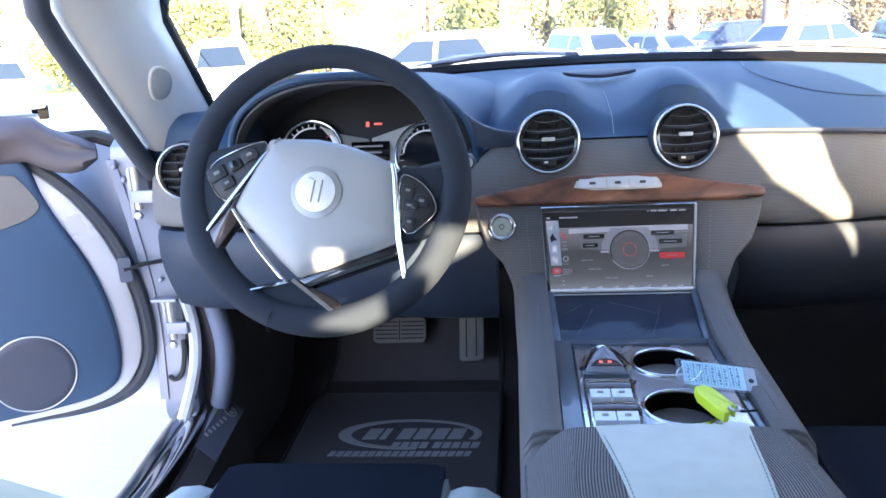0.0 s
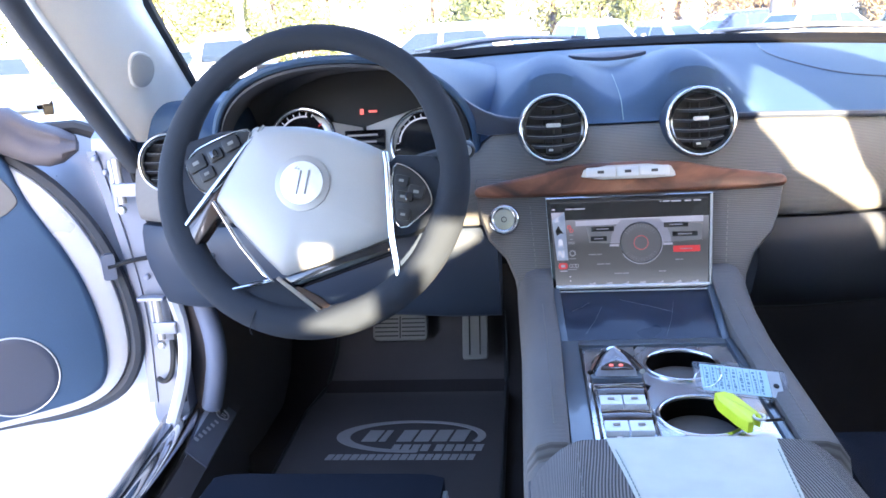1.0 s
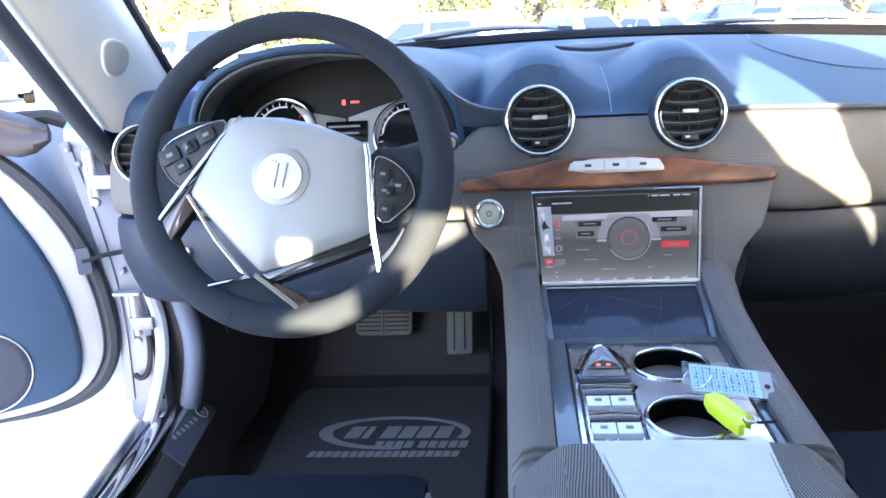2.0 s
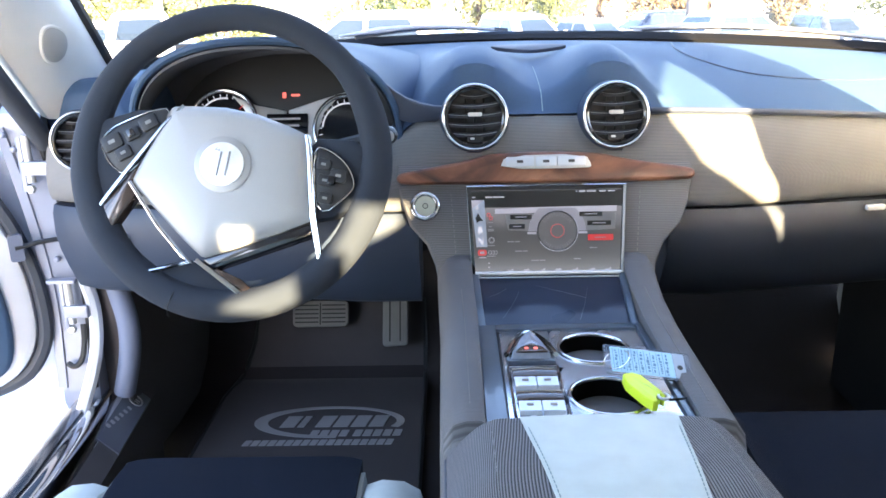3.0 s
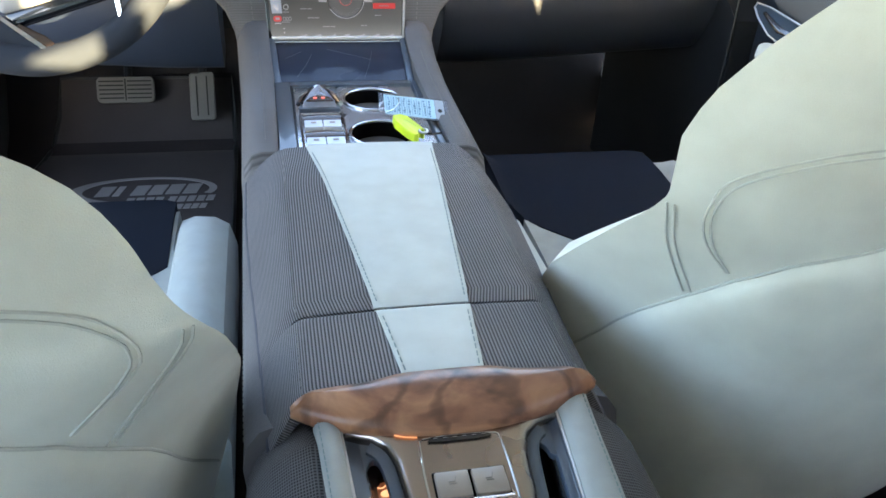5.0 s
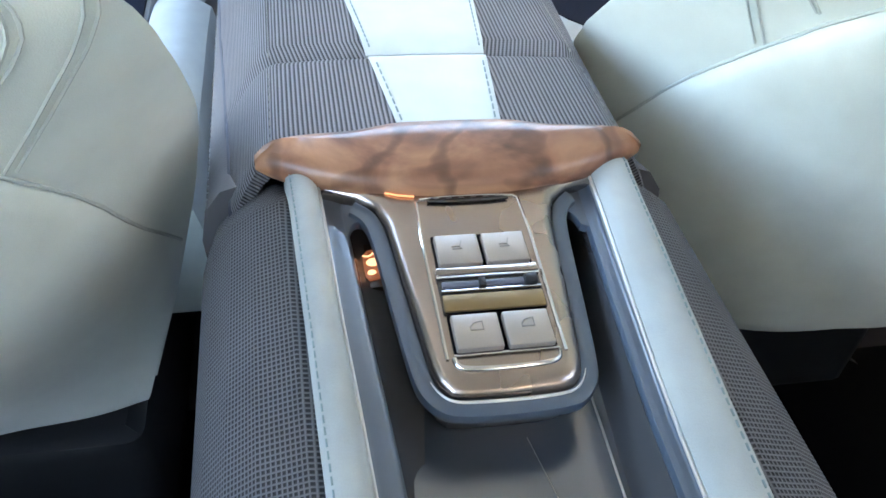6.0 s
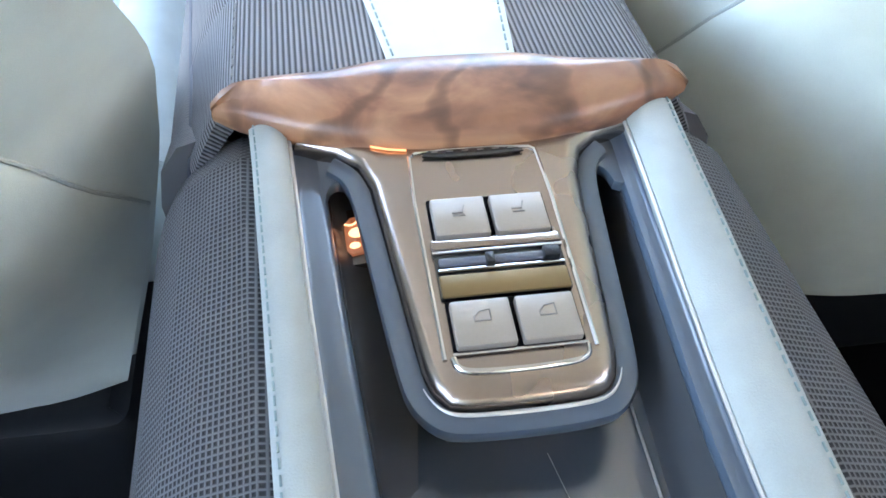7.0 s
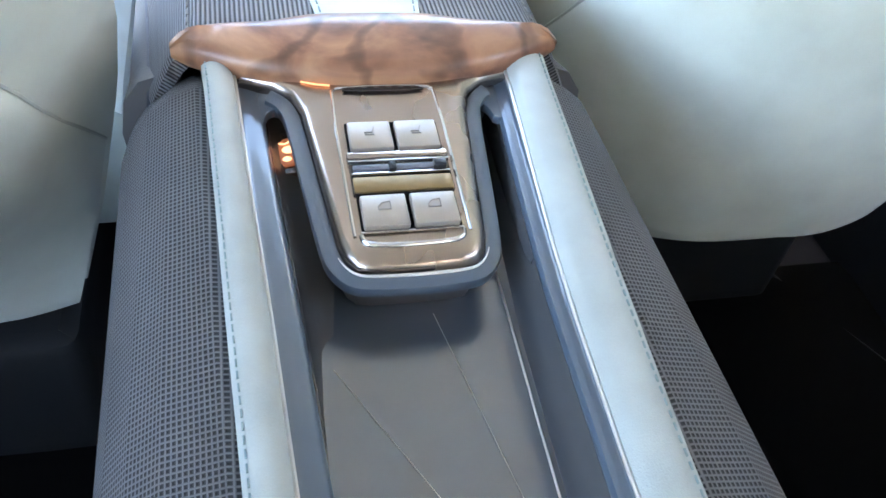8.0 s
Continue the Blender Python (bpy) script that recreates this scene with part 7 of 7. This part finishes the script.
for k in range(40):
    u = -0.057 - 0.88 * k / 39
    h = interp(u, [-0.9, -0.30, -0.15, -0.123, -0.083, -0.057], [0.995, 0.99, 0.975, 0.95, 0.932, 0.912])
    b = interp(u, [-0.9, -0.30, -0.165, -0.1355, -0.089, -0.057], [0.88, 0.885, 0.898, 0.876, 0.868, 0.889])
    w1, w2, w3 = (0.012 * math.sin(0.75 * k + p) + 0.006 * math.sin(1.45 * k + 2 * p) for p in (0.0, 1.3, 2.9))
    rings.append(chaikin([(u, b, 0.026 + w1), (u, b + (h - b) * 0.35, 0.040 + w2), (u, b + (h - b) * 0.6, 0.030 + w3), (u, b + (h - b) * 0.85, 0.022 + w1), (u, h + 0.3 * w2, -0.01), (u, h - 0.02, -0.05), (u, b + 0.01, -0.06), (u, b - 0.004, -0.02)], 2))
COVER = mat("dark_cloth_cover", (0.075, 0.066, 0.072), 0.75, grain=(700, 0.2), stain=(14, 0.25), bump=0.5)
tagged(part("door_cover", loft(rings, m=D), COVER), "dark creased cloth draped over the door's top edge", "cover")
# hinge pillar, hinges and check strap
SLATE = mat("slate_footwell_plastic", (0.075, 0.09, 0.13), 0.5, grain=(700, 0.15), bump=0.2)
pillar_pts = chaikin([(1.295, 0.93), (1.52, 0.93), (1.52, 0.34), (1.36, 0.34), (1.372, 0.45), (1.386, 0.56), (1.374, 0.67), (1.335, 0.82)], 2)
slab("wall_hinge_pillar", pillar_pts, -0.845, -0.778, DIMMEDPAINT, "silver painted door hinge pillar", "pillar")
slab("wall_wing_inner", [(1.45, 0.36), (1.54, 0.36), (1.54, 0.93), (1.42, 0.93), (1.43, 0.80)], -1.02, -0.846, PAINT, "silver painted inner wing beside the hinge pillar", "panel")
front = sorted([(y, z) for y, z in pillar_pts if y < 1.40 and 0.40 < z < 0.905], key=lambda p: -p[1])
slab("trim_pillar_rib", [(y - 0.004, z) for y, z in front] + [(y + 0.03, z) for y, z in reversed(front)], -0.852, -0.836, DIMMEDPAINT, "raised silver rib down the hinge pillar", "pillar")
tagged(part("trim_jamb_joint", tube([(-0.786, y - 0.001, z) for y, z in front], 0.006, 6), RUBBER), "black rubber joint down the hinge pillar", "seal", kind="structure")
for zc, yc in ((0.565, 1.376), (0.83, 1.322)):
    hinge = part("hinge", box(-0.822, yc, zc, 0.012, 0.012, 0.095, 0.004), DIMMEDPAINT, ddoor, "painted door hinge")
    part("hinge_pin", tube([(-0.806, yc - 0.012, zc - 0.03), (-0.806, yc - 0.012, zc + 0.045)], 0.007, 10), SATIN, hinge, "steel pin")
    part("hinge_arm", box(-0.795, yc - 0.016, zc - 0.006, 0.044, 0.010, 0.022, 0.003), DIMMEDPAINT, hinge, "painted hinge arm")
    part("hinge_bolt", lathe([(0.007, -0.004), (0.007, 0.004), (0.004, 0.006)], pose(-0.806, yc - 0.018, zc - 0.040, 90), 6), SATIN, hinge, "hexagon bolt")
part("hinge_shelf", box(-0.812, 1.362, 0.615, 0.05, 0.02, 0.006, 0.002), DIMMEDPAINT, ddoor)
part("strap_clip", loft([[(x, y, z) for x, y in rrect(0.022, 0.046, 0.005, -0.043, 0.683)] for z in (0.0, 0.010)], m=D), SLATE, ddoor, "grey clip of the check strap")
part("check_strap", tube([D @ Vector((-0.045, 0.683, 0.008)), (-0.835, 1.352, 0.688), (-0.78, 1.372, 0.692)], 0.0045, 6), BLACK, ddoor, "black check strap")
part("door_cable", tube(chaikin([(-0.826, 1.362, 0.458), (-0.812, 1.356, 0.452), (-0.797, 1.358, 0.466), (-0.790, 1.362, 0.50), (-0.792, 1.37, 0.53)], 2, closed=False), 0.005, 6), RUBBER, ddoor, "black cable")
for x, y, z in ((-0.818, 1.368, 0.652), (-0.836, 1.300, 0.878), (-0.83, 1.315, 0.852)):
    part("pillar_bolt", lathe([(0.0055, -0.004), (0.0055, 0.002), (0.003, 0.004)], pose(x, y, z, 90), 10), DIMMEDPAINT, ddoor)
tagged(part("trim_jamb_flange", tube(chaikin([(-0.772, 1.345, 0.68), (-0.771, 1.350, 0.65), (-0.77, 1.360, 0.613), (-0.77, 1.376, 0.567), (-0.77, 1.374, 0.523), (-0.772, 1.365, 0.485), (-0.779, 1.352, 0.445), (-0.790, 1.34, 0.408), (-0.802, 1.33, 0.372), (-0.808, 1.328, 0.35)], 2, closed=False), 0.012, 8), PAINT), "silver edge of the door opening", "trim", kind="structure")
# slate raised and blued: skylight from the open door put into the colour
FOOTTRIM = mat("skylit_slate_moulding", (0.115, 0.138, 0.205), 0.6, grain=(900, 0.1), stain=(9, 0.15), bump=0.2)
tagged(part("trim_footwell", tube(chaikin([(-0.748, 1.385, 0.70), (-0.727, 1.385, 0.585), (-0.717, 1.385, 0.53), (-0.719, 1.385, 0.482), (-0.730, 1.387, 0.435), (-0.746, 1.392, 0.385)], 2, closed=False), 0.019, 12), FOOTTRIM), "blue-grey moulded footwell edge, coloured as if skylit", "trim", kind="structure")
# sill with a chrome tread plate
def sill_x(y):
    return interp(y, [0.4, 1.1, 1.43, 1.5], [-0.755, -0.755, -0.782, -0.786])


bm = loft([[(sill_x(y) + dx, y, z) for dx, z in ((0.058, 0.2), (0.058, 0.340), (0.026, 0.370), (-0.03, 0.380), (-0.056, 0.370), (-0.062, 0.2))] for y in (1.47, 1.42, 1.3, 1.15, 1.0, 0.8, 0.4, 0.2)])
tagged(part("trim_sill", bm, PAINT), "silver door sill of the car", "sill", kind="structure")
tread = thing("tread_plate", (-0.77, 1.0, 0.385), "chrome tread plate on the door sill", "tread plate")
def tread_w(y):
    """The bright plate narrows to a point at its front end."""
    return 1.0 - 0.62 * smooth(1.22, 1.44, y)


TY = (1.44, 1.41, 1.36, 1.30, 1.25, 1.20, 1.1, 1.0, 0.8, 0.4)
part("plate", loft([[(sill_x(y) + 0.004 + (dx - 0.004) * tread_w(y), y, z) for dx, z in ((0.030, 0.366), (0.029, 0.374), (0.021, 0.3835), (0.008, 0.3885), (-0.006, 0.3895), (-0.016, 0.386), (-0.018, 0.376))] for y in TY]), CHROME, tread, "polished metal plate")
part("black_field", loft([[(sill_x(y) + dx, y, z) for dx, z in ((0.0615, 0.340), (0.0275, 0.3705), (0.0285, 0.3755), (0.0625, 0.345))] for y in (1.44, 1.35, 1.27, 1.245)]), TREADGREY, tread, "dark grey emblem field")
part("outer_strip", loft([[(sill_x(y) + dx, y, z) for dx, z in ((-0.021 + 0.006 * (1 - tread_w(y)), 0.378), (-0.022 + 0.006 * (1 - tread_w(y)), 0.3865), (-0.030, 0.3875), (-0.047, 0.3835), (-0.054, 0.377), (-0.052, 0.370))] for y in TY]), TREADCHROME, tread, "satin grey strip")
part("end_cap", loft([[(sill_x(y) + dx, y, z) for dx, z in ((0.058, 0.344), (0.030, 0.374), (0.0, 0.386), (-0.026, 0.386), (-0.050, 0.378), (-0.050, 0.36), (0.058, 0.33))] for y in (1.468, 1.4405)]), TREADGREY, tread, "grey end cap")
part("inner_face", loft([[(sill_x(y) + dx, y, z) for dx, z in ((0.0585, 0.2), (0.0585, 0.3385), (0.030, 0.366), (0.032, 0.370), (0.0615, 0.342), (0.064, 0.2))] for y in (1.47, 1.4, 1.3, 1.245, 1.15, 1.0, 0.8, 0.4)]), MAT, tread, "black inner face of the sill")
part("emblem_ring", ring(0.013, 0.0016, frame_of((sill_x(1.40) + 0.046, 1.405, 0.3605), (0, 1, 0), (0.75, 0, -0.66))), SATIN, tread)
for dx in (-0.003, 0.003):
    part("emblem_bar", prism(rrect(0.003, 0.016, 0.0008, dx, 0), 0.001, frame_of((sill_x(1.40) + 0.046, 1.405, 0.3605), (0, 1, 0), (0.75, 0, -0.66))), SATIN, tread)
for k in range(6):
    y = 1.372 - 0.016 * k
    part("writing_bar", prism(rrect(0.009, 0.009, 0.002), 0.0010, frame_of((sill_x(y) + 0.044 - 0.0022 * k, y, 0.3618 + 0.0020 * k), (0, 1, 0), (0.75, 0, -0.66))), SATIN, tread)


# ---- the lot: parked cars, poles, trees ----
CARGLASS = mat("dark_car_glass", (0.02, 0.03, 0.045), 0.08, coat=0.8)
TYRE = mat("tyre_rubber", (0.008, 0.008, 0.008), 0.9)
TYRE.node_tree.nodes["Principled BSDF"].inputs["Specular IOR Level"].default_value = 0.1
WHEELRIM = mat("alloy_rim", (0.5, 0.5, 0.52), 0.3, 0.9)
LAMPGLASS = mat("headlamp_lens", (0.7, 0.72, 0.75), 0.15, coat=0.5)
def parked_car(name, at, turn, color, label, length=4.6, high=1.45, boxy=0.0):
    """A car, nose along local +y, at a place on the ground and turned by degrees."""
    paint = mat(name + "_paint", tuple(0.62 * v for v in color), 0.28, 0.2, grain=(300, 0.03), coat=0.8)
    c = thing(name, at, label, "car", "parked cars")
    m = Matrix.Translation(at) @ pose(0, 0, 0, -1.9 * math.cos(radians(turn)), 0, 0) @ pose(0, 0, 0, 0, 0, turn)
    w = 0.9
    L = length / 2
    belt = 0.62 * high
    st = [(-L, 0.45, belt - 0.05, 0.8), (-L + 0.1, 0.30, belt + 0.01, 0.93), (-L + 0.6, 0.25, belt + 0.03, 1.0), (0.0, 0.22, belt, 1.0), (L - 1.2, 0.22, belt - 0.02, 1.0), (L - 0.6, 0.24, belt - 0.10, 0.98), (L - 0.12, 0.28, belt - 0.22, 0.88), (L, 0.36, belt - 0.32, 0.78)]
    rings = []
    for y, z0, z1, k in st:
        rings.append([(x * w * k, y, z0 + (z1 - z0) * v) for x, v in ((-0.9, 0), (-1, 0.15), (-1.0, 0.6), (-0.96, 0.9), (-0.86, 1.0), (0.0, 1.03), (0.86, 1.0), (0.96, 0.9), (1.0, 0.6), (1, 0.15), (0.9, 0))])
    body = part("body", loft(rings, m=m), paint, c)
    r0, r1 = -L + 0.35 + (0.0 if boxy else 0.25), L - 1.25
    t0, t1 = -L + (0.55 if boxy else 1.15), 0.35
    top = high
    def rear(f):
        return r0 + (t0 - r0) * f ** 0.85
    def nose(f):
        return r1 + (t1 - r1) * f ** 0.9
    def half(f):
        return (0.86 - 0.19 * f ** 1.2) * w
    def rise(f):
        return belt - 0.04 + (top - 0.06 - belt) * f
    def rounded(f, r=0.20, draw=0.0, lift=0.0):
        return [(x, y, rise(f) + lift) for x, y in rrect(2 * (half(f) - draw), nose(f) - rear(f) - 2 * draw, r, 0, (nose(f) + rear(f)) / 2, 5)]
    part("cabin", loft([rounded(k / 6) for k in range(7)] + [rounded(1.0, 0.2, 0.03, 0.035), rounded(1.0, 0.2, 0.12, 0.065), rounded(1.0, 0.2, 0.32, 0.085)], m=m), paint, c, "painted roof and pillars")
    mid_y = -0.25
    for sx in (-1, 1):
        for ya, yb, name_ in ((lambda f: mid_y + 0.05, lambda f: nose(f) - 0.20 - 0.10 * (1 - f), "front_window"), (lambda f: rear(f) + 0.22 + 0.12 * (1 - f), lambda f: mid_y - 0.05, "rear_window")):
            fs = [0.10, 0.35, 0.62, 0.86]
            edge = [(ya(f), f) for f in fs] + [(yb(f), f) for f in reversed(fs)]
            part(name_, loft([[(sx * (half(f) + o), y, rise(f)) for y, f in edge] for o in (-0.02, 0.012)], m=m), CARGLASS, c, "side window")
    for end, push in ((nose, 0.014), (rear, -0.014)):
        fs = [0.12, 0.4, 0.65, 0.88]
        edge = [(-(half(f) - 0.20), f) for f in fs] + [(half(f) - 0.20, f) for f in reversed(fs)]
        part("screen", loft([[(x, end(f) + o, rise(f)) for x, f in edge] for o in (-push, push)], m=m), CARGLASS, c, "sloping car glass")
    for sx in (-1, 1):
        part("door_seam", tube([(sx * 1.0 * w, -0.2, 0.35), (sx * 0.98 * w, -0.25, belt - 0.06)], 0.006, 5, m=m), BLACK, c)
        for y in (-L + 0.85, L - 0.9):
            wm = m @ pose(sx * (w - 0.125), y, 0.33, 0, 90, 0)
            tyre = part("wheel", lathe([(0.21, -0.1), (0.31, -0.1), (0.335, -0.07), (0.335, 0.07), (0.31, 0.1), (0.21, 0.1)], wm, 28, hollow=True), TYRE, c, "black tyre")
            part("rim", lathe([(0.22, -0.09), (0.22, 0.09), (0.06, 0.095)], wm, 20), WHEELRIM, tyre)
        part("headlamp", tube([(sx * 0.62, L - 0.10, belt - 0.27), (sx * 0.76, L - 0.24, belt - 0.22)], 0.06, 8, m=m), LAMPGLASS, c, "clear headlamp")
        part("door_mirror", box(sx * (w + 0.06), 0.75, belt + 0.05, 0.14, 0.09, 0.11, 0.03, m=m), paint, c)
    part("grille", box(0, L - 0.03, 0.55, 0.9, 0.06, 0.16, 0.02, m=m), BLACK, c)
    return c


LOT = [
    ("silver_sedan", 7.4, 22.0, -62, (0.66, 0.68, 0.7), "silver saloon parked in the lot", 4.8, 1.46, 0),
    ("grey_estate", 2.1, 25.0, 205, (0.55, 0.58, 0.62), "pale grey estate car parked in the lot", 4.6, 1.55, 1),
    ("blue_saloon", 4.8, 29.0, 215, (0.2, 0.26, 0.36), "blue-grey saloon parked in the lot", 4.5, 1.45, 0),
    ("dark_van", 8.0, 34.0, 110, (0.06, 0.08, 0.12), "dark blue people carrier parked in the lot", 4.9, 1.8, 1),
    ("white_wagon", -1.7, 15.5, 75, (0.85, 0.85, 0.85), "white saloon parked in the lot", 4.7, 1.42, 0),
    ("white_suv", -7.2, 19.0, 200, (0.82, 0.82, 0.82), "white off-road car parked in the lot", 4.6, 1.62, 1),
    ("silver_hatchback", -10.5, 24.0, 190, (0.7, 0.71, 0.72), "silver hatchback parked in the lot", 4.3, 1.5, 1),
    ("white_saloon", -12.5, 18.3, 35, (0.8, 0.8, 0.8), "white saloon parked in the lot", 4.7, 1.45, 0),
    ("dark_hatchback", 14.0, 31.0, 190, (0.1, 0.12, 0.15), "dark hatchback parked in the lot", 4.4, 1.5, 1),
    ("white_sedan", 11.8, 19.0, -75, (0.82, 0.83, 0.84), "white saloon parked in the lot", 4.7, 1.46, 0),
    ("pearl_saloon", 16.5, 24.0, -60, (0.75, 0.76, 0.78), "pearl white saloon parked in the lot", 4.7, 1.46, 0),
]
for name, x, y, turn, color, label, ln, hi_, boxy in LOT:
    parked_car(name, Vector((x, y, ground_z(y))), turn, color, label, ln, hi_, boxy)

POLE = mat("white_painted_pole", (0.75, 0.75, 0.73), 0.5)
DARKPOLE = mat("dark_steel_pole", (0.1, 0.1, 0.11), 0.5)
for x, y, r, m in ((-10.6, 30.0, 0.16, POLE), (-0.7, 34.0, 0.2, POLE), (5.9, 36.0, 0.14, POLE), (7.2, 36.0, 0.12, POLE), (8.6, 30.0, 0.3, DARKPOLE), (15.5, 36.0, 0.16, POLE), (-16.0, 33.0, 0.16, POLE)):
    p = thing("lamp_post", (x, y, ground_z(y)), "tall painted lamp post in the lot", "lamp post", "lamp posts")
    part("post", tube([(x, y, ground_z(y)), (x, y, 3.0), (x, y, 9.0)], [r, r * 0.9, r * 0.7], 12), m, p)
    part("head", box(x, y - 0.5, 9.05, 0.5, 1.2, 0.16, 0.05), m, p)
    part("base", lathe([(r * 1.9, ground_z(y)), (r * 1.9, ground_z(y) + 0.5), (r * 1.3, ground_z(y) + 0.55)], pose(x, y, 0), 16), ASPHALT, p)

BARK = mat("tree_bark", (0.12, 0.09, 0.07), 0.95, grain=(20, 0.3), stain=(3, 0.2), bump=0.8)
LEAVES = [mat("leaves_a", (0.15, 0.175, 0.065), 0.7, grain=(3, 0.15), stain=(0.6, 0.2)), mat("leaves_b", (0.20, 0.205, 0.08), 0.7, grain=(3, 0.15), stain=(0.6, 0.2)), mat("leaves_c", (0.20, 0.15, 0.085), 0.7, grain=(3, 0.15), stain=(0.6, 0.2))]
def tree(seed, x, y, high, spread, leaf):
    rnd = random.Random(seed)
    z0 = ground_z(y)
    t = thing("tree", (x, y, z0), "leafy green tree at the edge of the lot", "tree", "trees along the lot")
    bm = bmesh.new()
    lean = rnd.uniform(-0.3, 0.3)
    tube([(x, y, z0 - 0.1), (x + lean * 0.3, y, z0 + high * 0.3), (x + lean, y, z0 + high * 0.85)], [0.2, 0.15, 0.04], 8, bm=bm)
    tips = []
    for k in range(7):
        a, h = rnd.uniform(0, 6.28), rnd.uniform(0.2, 0.8)
        r = spread * rnd.uniform(0.5, 0.95)
        p0 = Vector((x + lean * h, y, z0 + high * h))
        p1 = p0 + Vector((r * math.cos(a), r * math.sin(a), high * 0.12))
        tube([p0, p0.lerp(p1, 0.5) + Vector((0, 0, 0.1)), p1], [0.07, 0.05, 0.02], 6, bm=bm)
        tips.append(p1)
    part("trunk", bm, BARK, t, "brown trunk with limbs")
    verts, faces = [], []
    centres = tips + [Vector((x + rnd.uniform(-spread, spread) * 0.7, y + rnd.uniform(-spread, spread) * 0.7, z0 + high * rnd.uniform(0.12, 1.0))) for _ in range(16)]
    for c in centres:
        rr = spread * rnd.uniform(0.3, 0.5)
        for _ in range(150):
            d = Vector((rnd.gauss(0, 1), rnd.gauss(0, 1), rnd.gauss(0, 0.8)))
            p = c + d.normalized() * rr * rnd.random() ** 0.4
            u = Vector((rnd.gauss(0, 1), rnd.gauss(0, 1), rnd.gauss(0, 1))).normalized()
            v = u.orthogonal().normalized()
            s = rnd.uniform(0.07, 0.16)
            i = len(verts)
            verts += [p + u * s, p + v * s * 0.6, p - u * s, p - v * s * 0.6]
            faces.append((i, i + 1, i + 2, i + 3))
    me = bpy.data.meshes.new("crown")
    me.from_pydata([tuple(v) for v in verts], [], faces)
    me.materials.append(leaf)
    ob = new("crown", me)
    ob.parent = t
    ob.matrix_parent_inverse = Matrix.Translation(-t.location)
    tagged(ob, "crown of small loose leaves", kind="stuff")
    return t


rt = random.Random(11)
for k in range(26):
    x = -46 + 3.9 * k + rt.uniform(-1.2, 1.2)
    tree(100 + k, x, 47 + rt.uniform(-3, 6), rt.uniform(8, 12), rt.uniform(2.2, 3.4), LEAVES[rt.choice((0, 0, 1, 1, 2))])
rt = random.Random(12)
for k in range(14):
    x = -44 + 6.8 * k + rt.uniform(-1.5, 1.5)
    tree(200 + k, x, 43 + rt.uniform(-1, 1), rt.uniform(3, 5), rt.uniform(1.8, 2.6), LEAVES[rt.choice((0, 1, 2))])
# grass verge below the trees
GRASS = mat("grass_verge", (0.12, 0.16, 0.05), 0.9, grain=(8, 0.3), stain=(0.4, 0.2), bump=0.8)
bm = sheet(lambda u, v: (-70 + 140 * u, 38.5 + 26 * v, ground_z(min(60, 38.5 + 26 * v)) + 0.12), 20, 6, (0, 0, -0.1))
tagged(part("verge", bm, GRASS), "green grass verge behind the lot", "grass", kind="structure")

# dark sill beside the passenger seats
slab("trim_sill_passenger", [(-0.6, 0.2), (1.2, 0.2), (1.2, 0.40), (-0.6, 0.40)], 0.70, 0.735, BLACK, "black sill trim beside the passenger seats", "sill")
